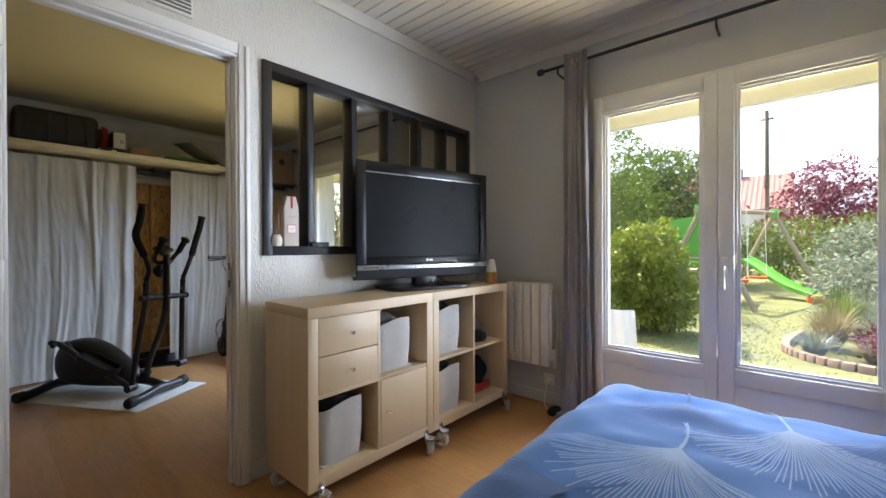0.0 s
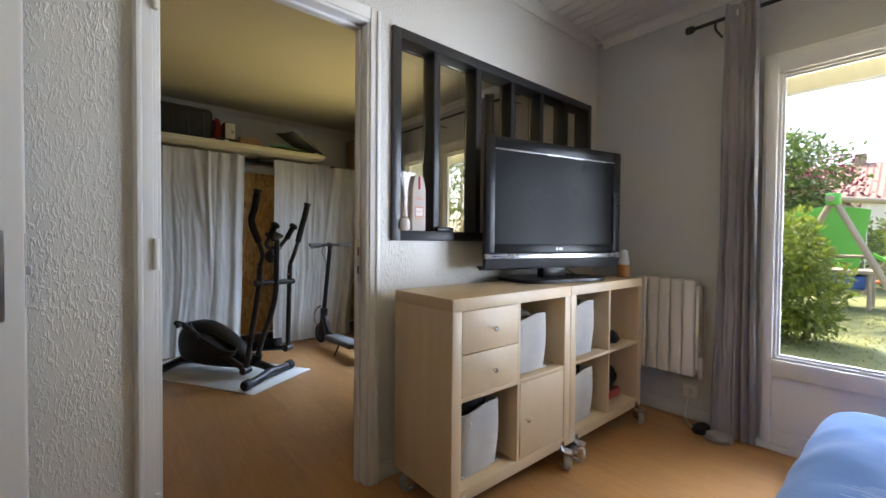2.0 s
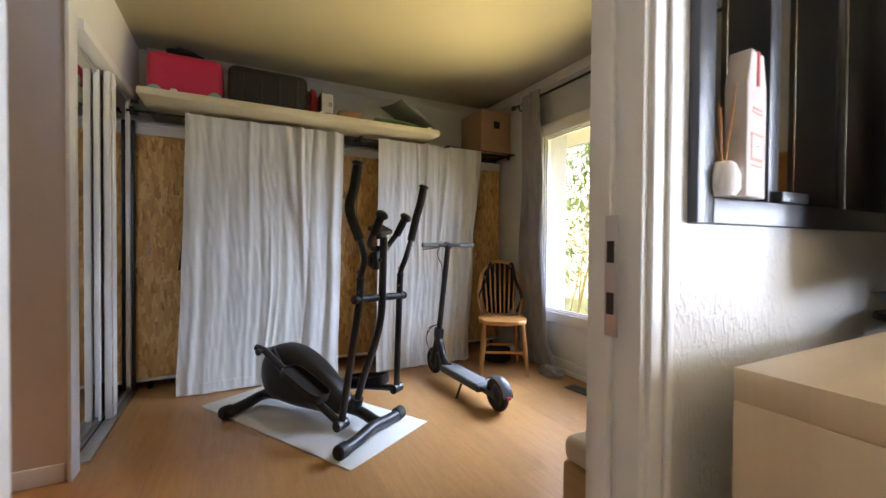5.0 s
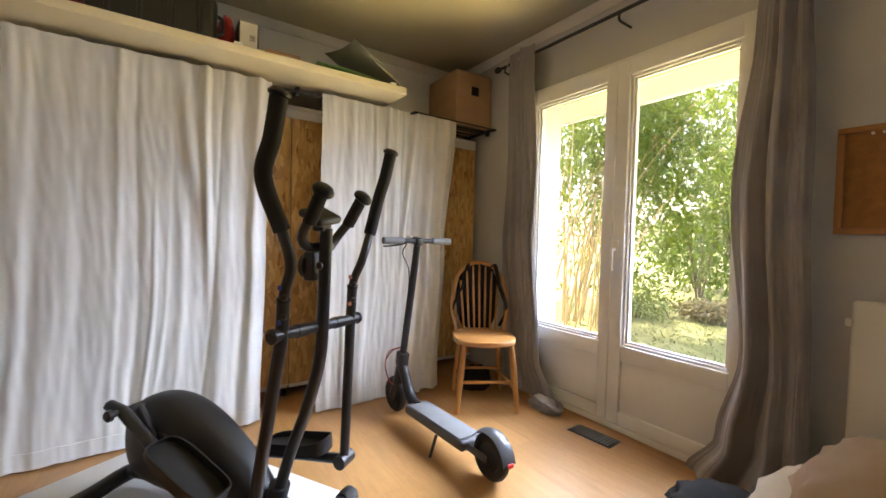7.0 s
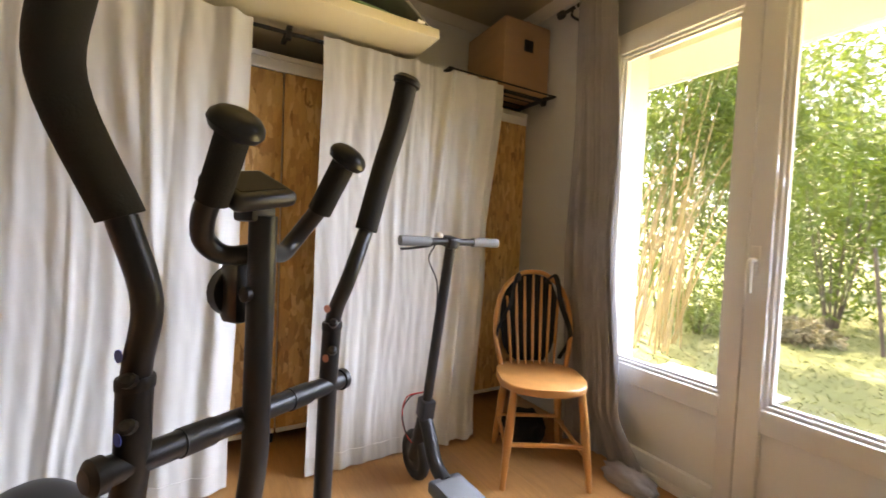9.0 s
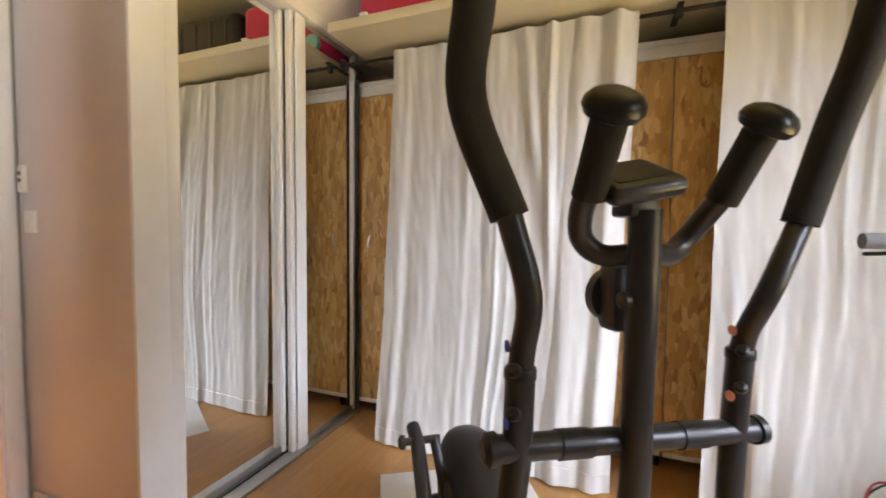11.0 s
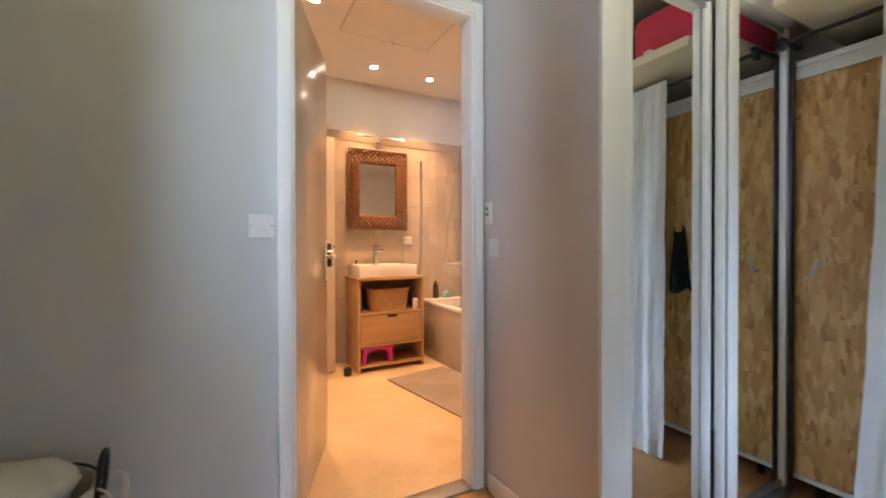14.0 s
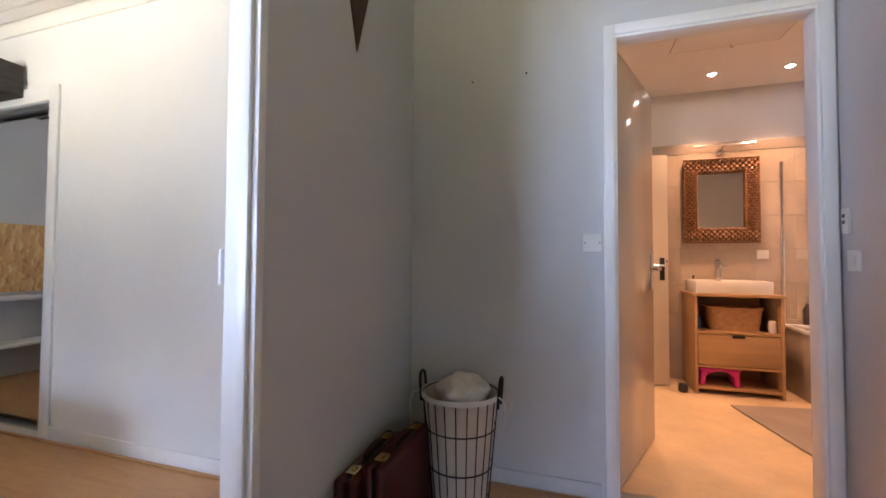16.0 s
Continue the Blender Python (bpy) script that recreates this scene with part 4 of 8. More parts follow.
# utility pole, neighbours' houses, garden lamp
pole = thing("utility_pole", pose(-1.3, 33.5, GROUND), "tall weathered wooden utility pole", "utility pole")
part("pole", bar([(0, 0, -0.2), (0, 0, 10.0)], [0.15, 0.10], 10), BARK, pole)
part("crossarm", block(-0.35, -0.04, 9.4, 0.35, 0.04, 9.5, 0.01), BARK, pole)
part("insulator", turned([(0.03, 0), (0.05, 0.03), (0.03, 0.1), (0.01, 0.12)], 8, (0.28, 0, 9.5)), CERAMIC, pole)
part("junction_box", block(-0.13, -0.2, 5.0, 0.13, -0.1, 5.5, 0.02), BARK, pole)


def house(x, y, w, d, eave, ridge, roof_mat, wall_mat, label):
    top = thing("house", pose(x, y, GROUND), label, "house")
    part("wall", block(-w / 2, 0, -0.3, w / 2, d, eave), wall_mat, top, smooth=False)
    part("gable", prism(bmesh.new(), [(0, eave), (d, eave), (d / 2, ridge)], -w / 2 + 0.001, w / 2 - 0.001, "x"), wall_mat, top, smooth=False)
    for s in (0, 1):
        y0, y1 = (-0.35, d / 2) if s == 0 else (d + 0.35, d / 2)
        z0, z1 = eave - 0.14, ridge + 0.03
        bm = bmesh.new()
        n = int(w / 0.3)
        grid_sheet(bm, n * 3, 10, lambda u, v: Vector((-w / 2 - 0.25 + (w + 0.5) * u, y0 + (y1 - y0) * v, z0 + (z1 - z0) * v + 0.03 * math.sin(u * n * 6.283) + 0.03 * (1 - (v * 10) % 1.0))), 0.05)
        part("roof", bm, roof_mat, top, smooth=False)
    ch = part("chimney", block(w * 0.2, d / 2 - 0.3, ridge - 0.4, w * 0.2 + 0.6, d / 2 + 0.3, ridge + 0.7, 0.02), BRICK_FAR, top)
    for k in range(3):
        cx = -w / 2 + w * (k + 0.5) / 3
        win = part("window", block(cx - 0.5, -0.03, 1.0, cx + 0.5, 0.04, 2.2, 0.02), UPVC, top)
        part("window_pane", block(cx - 0.42, -0.04, 1.08, cx + 0.42, -0.031, 2.12), BLACK_GLOSS, win)


house(-6.0, 36.5, 11.5, 8, 4.0, 6.8, ROOF_RED_HAZED, RENDERING, "neighbouring house with a red tiled roof and pale walls")
house(7.5, 40.0, 12.0, 8, 3.6, 5.6, ROOF_GREY, BRICK_FAR, "neighbouring stone house with a dark slate roof")
gl = thing("garden_lamp", pose(2.8, 21.9, GROUND), "dark metal garden lamp post", "garden lamp")
part("post", bar([(0, 0, 0), (0, 0, 3.4)], 0.045, 8), STEEL_BLACK, gl)
part("lamp_head", turned([(0.28, 3.4), (0.30, 3.44), (0.12, 3.55), (0.02, 3.58)], 12), STEEL_BLACK, gl)

# bamboo and thicket before the fitness room
bam = thing("bamboo_clump", pose(-6.1, 5.6, GROUND), "tall clump of leaning yellow bamboo canes", "bamboo")
rnd = random.Random(5)
canes = []
for k in range(46):
    bx, by = rnd.gauss(0, 0.22), rnd.gauss(0, 0.30)
    lx, ly = rnd.uniform(-0.5, 1.5), rnd.uniform(-0.5, 1.4)
    hh = rnd.uniform(2.6, 4.2)
    p = smooth_path([(bx, by, -0.05), (bx + lx * 0.18, by + ly * 0.18, hh * 0.35), (bx + lx * 0.5, by + ly * 0.5, hh * 0.7), (bx + lx, by + ly, hh)], 4)
    r = rnd.uniform(0.008, 0.017)
    part("cane", bar(p, [r * (1 - 0.06 * i) for i in range(len(p))], 6), CANE, bam)
    canes.append((bx + lx, by + ly, hh))
leaves("foliage", [(x * 0.85, yy * 0.85, z * 0.82, 0.42, 0.42, 0.7, 230) for x, yy, z in canes], 0.15, BRIGHT, bam, droop=0.5, narrow=0.16)
for k, (sx, sy, rx, h, mt, n) in enumerate(((-7.4, 8.2, 1.3, 4.0, BRIGHT, 7000), (-5.3, 9.2, 1.5, 4.6, BRIGHT, 8000), (-3.6, 10.2, 1.4, 4.2, BRIGHT, 7000), (-8.9, 6.4, 1.2, 3.6, HEDGE, 5000), (-6.6, 10.6, 1.7, 5.2, HEDGE, 7000), (-9.8, 4.4, 1.2, 3.0, HEDGE, 4000), (-4.5, 11.8, 1.7, 5.0, HEDGE, 6000))):
    shrub("thicket_shrub", sx, sy, rx, rx, h, mt, "tall bright green shrub in the thicket", n, 0.13, narrow=0.3)
shrub("fern", -6.0, 6.9, 0.5, 0.5, 0.6, BRIGHT, "low feathery green plant by the bamboo", 1600, 0.09, narrow=0.2)
shrub("dry_leaf_heap", -5.2, 7.7, 0.4, 0.35, 0.28, STRAW, "heap of dry brown leaves on the lawn", 900, 0.09)
single("garden_stake", bar([(-4.45, 7.9, GROUND), (-4.62, 8.0, 1.15)], 0.022, 8), BARK, label="leaning wooden garden stake", category="stake")

# grass blades on the lawn next to the house
n = 26000
px = rng.uniform(-9, 4, n)
py = 3.62 + 7.5 * rng.random(n) ** 1.3
a = rng.random(n) * 6.283
h = 0.012 + 0.025 * rng.random(n)
w = 0.006
bx = np.stack([px - w * np.cos(a), py - w * np.sin(a), np.full(n, GROUND)], 1)
cx = np.stack([px + w * np.cos(a), py + w * np.sin(a), np.full(n, GROUND)], 1)
tx = np.stack([px + 0.03 * np.cos(a * 3), py + 0.03 * np.sin(a * 3), GROUND + h], 1)
vv = np.stack([bx, cx, tx], 1).reshape(-1, 3)
blades = pydata("lawn_blades", vv.tolist(), np.arange(3 * n).reshape(-1, 3).tolist(), BLADE)
tagged(blades, "short uneven blades of lawn grass", "grass", kind="stuff")

# ---- bedroom ----
def draped(name, base, left, right, z0, z1, mat, label, axis="x", seed=1, count=24, amp=0.012, wide=(0.012, 0.035), hem=0.0, nu=150, nv=56, billow=0.02, big=(), kick=0.0):
    """A hanging cloth: flat lengths broken by single folds of uneven width, depth and run. left and right give its edges at a height."""
    rnd = random.Random(seed)
    folds = []
    for k in range(count):
        c = (k + rnd.uniform(0.1, 0.9)) / count
        lo, hi = rnd.choice(((-1, 2), (-1, 2), (0.35, 2), (-1, 0.7), (0.15, 0.8)))
        folds.append((c, rnd.uniform(*wide), amp * rnd.uniform(0.25, 1.0) * rnd.choice((1, 1, 1, -0.6)), rnd.uniform(-0.05, 0.05), lo, hi))
    folds += list(big)

    def f(u, v):
        z = z0 + (z1 - z0) * v
        low = 1 - v
        d = billow * math.sin(3.1416 * v) * math.sin(3.1416 * u) + 0.010 * noise.noise(Vector((u * 3 + seed, v * 2.2, 1.0))) + kick * low ** 1.3
        for c, w, a, drift, lo, hi in folds:
            t = (u - c - drift * low) / w
            if abs(t) < 3:
                d += a * math.exp(-t * t) * max(0.0, min(1.0, (v - lo) * 4)) * max(0.0, min(1.0, (hi - v) * 4))
        fine = min(amp, 0.012)
        d += fine * 0.5 * noise.noise(Vector((u * 22 + seed, v * 2.5 + u * 3, 5.0))) + fine * 0.3 * noise.noise(Vector((u * 40 + v * 9, v * 16, seed)))
        e0, e1 = left(z), right(z)
        s = e0 + (e1 - e0) * (u + 0.012 * math.sin(7 * v + seed) * math.sin(3.1416 * u)) + 0.006 * noise.noise(Vector((u * 2, v * 5, seed + 3.0)))
        zz = z + 0.006 * noise.noise(Vector((u * 20, seed, 0.5))) * abs(2 * v - 1)
        return Vector((s, base - d, zz)) if axis == "x" else Vector((base + d, s, zz))

    top = thing(name, None, label, "curtain")
    part("cloth", grid_sheet(bmesh.new(), nu, nv, f, 0.003), mat, top, angle=80)
    if hem:
        part("hem", grid_sheet(bmesh.new(), nu, 2, lambda u, v: f(u, hem / (z1 - z0) * v) + (Vector((0, -0.004, 0)) if axis == "x" else Vector((0.004, 0, 0))), 0.003), mat, top, angle=80)
    return top


def edge(*pts):
    """An edge's place by height, eased between given heights (low to high)."""
    def at(z):
        for (za, a), (zb, b) in zip(pts, pts[1:]):
            if z <= zb:
                q = max(0.0, min(1.0, (z - za) / (zb - za)))
                q = q * q * (3 - 2 * q)
                return a + (b - a) * q
        return pts[-1][1]
    return at


def rod(name, x0, x1, y, z, brackets, label, rings=(), mat=STEEL_DARK):
    top = thing(name, None, label, "curtain rod")
    part("rod", bar([(x0, y, z), (x1, y, z)], 0.011, 12), mat, top)
    part("finial", turned([(0.012, -0.03), (0.022, -0.022), (0.024, 0.0), (0.02, 0.015), (0.012, 0.022)], 16, m=pose(x0, y, z, 0, 90, 0)), mat, top)
    part("finial", turned([(0.012, -0.03), (0.022, -0.022), (0.024, 0.0), (0.02, 0.015), (0.012, 0.022)], 16, m=pose(x1, y, z, 0, -90, 0)), mat, top)
    for b in brackets:
        part("bracket", bar(smooth_path([(b, YN - 0.001, z - 0.05), (b, YN - 0.03, z - 0.05), (b, y, z - 0.045), (b, y - 0.002, z - 0.012)], 4), 0.007, 8), mat, top)
    for r in rings:
        bm = bmesh.new()
        tube(bm, [(r, y + 0.022 * math.cos(t), z + 0.022 * math.sin(t)) for t in [k * 6.2832 / 16 for k in range(17)]], 0.004, 6)
        part("eyelet", bm, ALU, top)


RODZ = 2.41
rod("curtain_rod", -1.29, 0.95, 2.77, RODZ, (-1.16, -0.24, 0.8), "dark grey metal curtain rod", (-1.05, -1.02, -0.99, -0.96))
draped("velvet_curtain", 2.755, edge((0, -1.135), (1.3, -1.115), (2.5, -1.11)), edge((0, -0.92), (1.2, -0.94), (2.5, -0.95)), 0.015, RODZ + 0.05, VELVET, "long grey velvet curtain drawn aside", seed=3, count=9, amp=0.06, wide=(0.025, 0.05), nu=90, billow=0.0)

# cube shelving on castors
def castor(parent, x, y, turn, plate=True):
    m = pose(x, y, 0, 0, 0, turn) @ Matrix.Scale(1.3, 4)
    c = part("castor", turned([(0.014, 0.062), (0.020, 0.066), (0.020, 0.072), (0.012, 0.076)], 16, m=m), CHROME, parent, "chrome castor with a grey wheel")
    if plate:
        part("mounting_plate", block(0.3902, y - 0.014, 0.098, 0.394, y + 0.014, 0.135, 0.0015), CHROME, c)
        part("bracket", block(0.3942, y - 0.022, 0.0945, x + 0.024, y + 0.022, 0.1005, 0.0015), CHROME, c)
    for y0 in (-0.020, 0.0165):
        part("fork_cheek", block(-0.030, y0, 0.024, 0.014, y0 + 0.0035, 0.066, 0.0015, m=m), CHROME, c)
    w = part("wheel", turned([(0.010, -0.014), (0.028, -0.014), (0.0325, -0.009), (0.0325, 0.009), (0.028, 0.014), (0.010, 0.014)], 24, m=m @ pose(-0.014, 0, 0.0327, 90, 0, 0)), WHEEL_GREY, c)
    part("hub", turned([(0.004, -0.0165), (0.018, -0.0162), (0.018, 0.0162), (0.004, 0.0165)], 16, m=m @ pose(-0.014, 0, 0.0327, 90, 0, 0)), PLASTIC_WHITE, w)


def cube_unit(y0, label):
    """A two by two cube unit, 0.79 m square and 0.39 m deep, its front towards +x."""
    u = thing("cube_shelf", pose(-1.87, y0, 0), label, "shelf unit", "cube shelves under the television")
    D, W, Z0, Z1, t = 0.39, 0.79, 0.101, 0.900, 0.05
    part("side_panel", block(0, 0, Z0, D, t, Z1 - t, 0.002), BIRCH, u)
    part("side_panel", block(0, W - t, Z0, D, W - 0.001, Z1 - t, 0.002), BIRCH, u)
    part("top_panel", block(0, 0, Z1 - t, D, W - 0.001, Z1, 0.002), BIRCH, u)
    part("bottom_panel", block(0.001, t, Z0, D - 0.001, W - t, Z0 + t, 0.002), BIRCH, u)
    part("divider", block(0.004, W / 2 - 0.008, Z0 + t, D - 0.004, W / 2 + 0.008, Z1 - t, 0.001), BIRCH, u)
    zm = (Z0 + Z1) / 2
    part("shelf", block(0.004, t, zm - 0.008, D - 0.004, W / 2 - 0.008, zm + 0.008, 0.001), BIRCH, u)
    part("shelf", block(0.004, W / 2 + 0.008, zm - 0.008, D - 0.004, W - t, zm + 0.008, 0.001), BIRCH, u)
    for cy, tn in ((0.06, 20), (W - 0.06, -35)):
        castor(u, D + 0.028, cy, tn)
        castor(u, 0.06, cy, 80, False)
    return u, zm


unit_a, ZM = cube_unit(1.03, "birch cube shelf on castors with two drawers and a door")
unit_b, _ = cube_unit(1.822, "birch cube shelf on castors with open compartments")
W2, T = 0.79 / 2, 0.05


def knob(parent, x, y, z):
    part("knob", turned([(0.004, 0), (0.004, 0.012), (0.009, 0.016), (0.010, 0.022), (0.007, 0.026)], 14, m=pose(x, y, z, 0, 90, 0)), CHROME, parent, "chrome knob")


for z0, z1 in ((0.680, 0.848), (ZM + 0.010, 0.676)):
    d = part("drawer_front", block(0.372, T + 0.003, z0, 0.388, W2 - 0.010, z1, 0.0015), BIRCH, unit_a)
    part("drawer_box", block(0.05, T + 0.012, z0 + 0.01, 0.371, W2 - 0.02, z1 - 0.02), BIRCH, d)
    knob(d, 0.388, (T + W2) / 2, (z0 + z1) / 2)
d = part("cabinet_door", block(0.372, W2 + 0.010, 0.153, 0.388, 0.79 - T - 0.003, ZM - 0.010, 0.0015), BIRCH, unit_a)
knob(d, 0.388, W2 + 0.045, 0.325)


def felt_bin(y0, z0, fill, label, h=0.30, tilt=0, heap=0.05):
    """A soft felt storage bin that bulges a little, with something in it."""
    w, dp = 0.265, 0.33
    m = pose(-1.865 + 0.02, y0, z0, 0, 0, tilt)
    top = thing("felt_bin", m, label, "storage bin", "felt bins in the cube shelves")

    def outline(s):
        a = s * 6.2832
        c, sn = math.cos(a), math.sin(a)
        k = (abs(c) ** 5 + abs(sn) ** 5) ** -0.2
        return c * k, sn * k

    def f(u, v):
        ox, oy = outline(u)
        b = 1 - 0.06 * (1 - v) + 0.05 * math.sin(v * 3.14) * math.sin(u * 19)
        return Vector((dp / 2 + ox * dp / 2 * b, w / 2 + oy * w / 2 * b, 0.003 + h * v + 0.020 * v * v * math.sin(u * 12.57 + 1.0)))
    bm = grid_sheet(bmesh.new(), 48, 10, f, 0.006)
    box(bm, 0.015, 0.015, 0.001, dp - 0.015, w - 0.015, 0.008)
    part("bin_wall", bm, FELT, top, angle=80)
    for yy in (0.05, w - 0.05):
        part("rivet", turned([(0.006, 0), (0.006, 0.003), (0.003, 0.005)], 8, m=pose(dp - 0.002, yy, h - 0.04, 0, 90, 0)), ALU, top)
    rnd = random.Random(int(y0 * 100))
    bm = bmesh.new()
    made = bmesh.ops.create_icosphere(bm, subdivisions=4, radius=1.0)["verts"]
    off = Vector((rnd.random() * 9, rnd.random() * 9, 0))
    for v in made:
        p = v.co.copy()
        q = 1 + 0.25 * noise.noise(p * 2.2 + off) + 0.12 * noise.noise(p * 6 + off)
        v.co = Vector((dp / 2 + p.x * 0.135 * min(q, 1.08), w / 2 + p.y * 0.108 * min(q, 1.08), h * 0.96 + p.z * heap * q))
    part("folded_garment", bm, fill, top, "crumpled clothes")


felt_bin(1.03 + T + 0.02, 0.1515, DARK_CLOTH, "grey felt bin overflowing with black clothes", 0.265, 3, 0.085)
felt_bin(1.03 + W2 + 0.012, ZM + 0.009, GREY_CLOTH, "grey felt bin filled with odds and ends", 0.25)
felt_bin(1.822 + T + 0.004, ZM + 0.009, DARK_CLOTH, "grey felt bin in the upper compartment", 0.27)
felt_bin(1.822 + T + 0.004, 0.1515, DARK_CLOTH, "grey felt bin in the lower compartment", 0.26)


def clothes(name, x, y, z, sx, sy, sz, mat, label, seed, lumps=4, category="clothes", lift=0.5):
    """A soft folded heap."""
    rnd = random.Random(seed)
    bm = bmesh.new()
    made = bmesh.ops.create_icosphere(bm, subdivisions=4, radius=1.0)["verts"]
    off = Vector((rnd.random() * 9, rnd.random() * 9, rnd.random() * 9))
    for v in made:
        p = v.co.copy()
        q = 1 + 0.22 * noise.noise(p * 1.6 + off) + 0.10 * noise.noise(p * 4.5 + off) - 0.07 * abs(noise.noise(p * 5.5 + off * 2)) + 0.05 * math.sin(12 * (p.x + 0.6 * p.y) + 4 * noise.noise(p * 2))
        zz = p.z * q
        v.co = Vector((p.x * q * sx, p.y * q * sy, max(zz, -0.55 + 0.03 * noise.noise(p * 3)) * sz + 0.55 * sz))
    return single(name, bm, mat, pose(x, y, z), label, category, angle=80)


clothes("folded_clothes", -1.70, 2.42, ZM + 0.009, 0.10, 0.10, 0.10, GREY_CLOTH, "rolled grey and white garments on the shelf", 4)
clothes("camera_bag", -1.60, 2.40, ZM + 0.009, 0.07, 0.08, 0.045, DARK_CLOTH, "small black bag on the shelf", 9, category="bag")
clothes("folded_clothes", -1.68, 2.42, 0.2125, 0.12, 0.10, 0.12, DARK_CLOTH, "black garments on top of red ones", 14)
single("folded_sweater", block(-1.82, 2.31, 0.152, -1.56, 2.53, 0.2125, 0.022), RED_CLOTH, label="folded red sweater on the lower shelf", category="sweater")

# television
tv = thing("television", pose(-1.705, 2.005, 0.9005, 0, 0, -13.5) @ Matrix.Diagonal((1, 1, 1.02, 1)), "black flat-screen television on a swivel foot", "television")
part("housing", block(-0.085, -0.40, 0.12, -0.022, 0.40, 0.70, 0.02), BLACK_PLASTIC, tv)
part("rear_shell", block(-0.0215, -0.478, 0.09, 0.012, 0.478, 0.744, 0.008), BLACK_PLASTIC, tv)
bz = part("bezel", block(0.0125, -0.49, 0.155, 0.028, -0.43, 0.75, 0.004), BLACK_GLOSS, tv)
part("bezel", block(0.0125, 0.43, 0.155, 0.028, 0.49, 0.75, 0.004), BLACK_GLOSS, tv)
part("bezel", block(0.0125, -0.43, 0.69, 0.028, 0.43, 0.75, 0.004), BLACK_GLOSS, tv)
part("bezel", block(0.0125, -0.43, 0.155, 0.028, 0.43, 0.20, 0.004), BLACK_GLOSS, tv)
part("screen", block(0.0125, -0.429, 0.2005, 0.020, 0.429, 0.6895), SCREEN, tv, "dark grey anti-glare screen", smooth=False)
part("silver_line", block(0.0205, -0.430, 0.684, 0.029, 0.430, 0.690, 0.001), SILVER, tv)
part("silver_strip", block(0.0125, -0.487, 0.125, 0.036, 0.487, 0.152, 0.005), SILVER, tv, "silver trim strip")
bm = bmesh.new()
prism(bm, [(0.0125, 0.124), (0.034, 0.124), (0.020, 0.075), (-0.03, 0.065), (-0.06, 0.085), (0.0, 0.085)], -0.486, 0.486, "y")
part("speaker_bar", bm, BLACK_PLASTIC, tv)
part("badge", turned([(0.009, 0), (0.009, 0.0015)], 16, m=pose(0.0285, -0.012, 0.177, 0, 90, 0)), PLASTIC_WHITE, tv)
part("badge_bar", block(0.0282, 0.001, 0.170, 0.0295, 0.030, 0.184, 0.001), PLASTIC_WHITE, tv)
part("lettering", block(0.0362, -0.45, 0.135, 0.0368, -0.36, 0.141), BLACK_PLASTIC, tv)
part("neck", block(-0.055, -0.085, 0.012, 0.0, 0.085, 0.10, 0.01), BLACK_GLOSS, tv)
bm = bmesh.new()
prism(bm, [(0.17 * math.copysign(abs(math.cos(a)) ** 0.35, math.cos(a)) - 0.03, 0.30 * math.copysign(abs(math.sin(a)) ** 0.35, math.sin(a))) for a in [k * 6.2832 / 40 for k in range(40)]], 0.0, 0.018, "z", 0.005)
part("foot", bm, BLACK_GLOSS, tv, "glossy black foot plate")
part("cable", bar(smooth_path([(-0.06, 0.05, 0.10), (-0.03, 0.14, 0.045), (-0.07, 0.22, 0.02), (-0.16, 0.24, 0.004)], 6), 0.004, 6), BLACK_RUBBER, tv)

sp = thing("aroma_diffuser", pose(-1.57, 2.545, 0.901), "white and wooden cone-shaped diffuser beside the television", "diffuser")
part("base", turned([(0.036, 0), (0.039, 0.004), (0.038, 0.075), (0.036, 0.08)], 24), CHAIR_WOOD, sp)
part("cap", turned([(0.035, 0.0805), (0.033, 0.10), (0.022, 0.165), (0.012, 0.172)], 24), PLASTIC_WHITE, sp)

# on the sill of the inner window
SILL = gz0 + 0.049
bag = thing("gift_bag", pose(-1.945, 1.20, SILL, 0, 0, 8), "upright white paper bag with a salmon label", "paper bag")
bm = bmesh.new()
pr = [(-0.045, 0), (0.045, 0), (0.045, 0.20), (0.028, 0.262), (-0.028, 0.262), (-0.045, 0.20)]
prism(bm, pr, -0.018, 0.018, "x", 0.003)
part("bag", bm, CARD_DIMMED, bag)
part("printed_label", block(0.0183, -0.028, 0.065, 0.019, 0.028, 0.115), PAPER_PINK, bag)
part("inner_label", block(0.0192, -0.022, 0.071, 0.0196, 0.022, 0.109), PAPER, bag)
for zz, ww in ((0.15, 0.03), (0.157, 0.024), (0.055, 0.03), (0.09, 0.015)):
    part("printed_line", block(0.0184 if zz != 0.09 else 0.0197, -ww / 1.2, zz, 0.0192 if zz != 0.09 else 0.0201, ww / 1.2, zz + 0.003), PAPER_PINK, bag)
part("ribbon", block(0.0182, -0.006, 0.20, 0.0195, 0.006, 0.262, 0.0005), RED_CLOTH, bag)
pot = thing("reed_diffuser", pose(-1.945, 1.13, SILL), "small cream pot with thin reed sticks", "diffuser")
part("pot", turned([(0.02, 0), (0.027, 0.012), (0.027, 0.035), (0.02, 0.055), (0.014, 0.06)], 18), PAPER, pot)
for k in range(5):
    part("reed", bar([(0, 0, 0.03), (0.02 * math.cos(k * 1.3), 0.03 * math.sin(k * 1.3), 0.19 - 0.01 * k)], 0.0015, 5), CHAIR_WOOD, pot)
single("set_top_box", block(-1.99, 1.33, SILL, -1.94, 1.44, SILL + 0.022, 0.004), BLACK_PLASTIC, label="small flat black box on the window ledge", category="box")

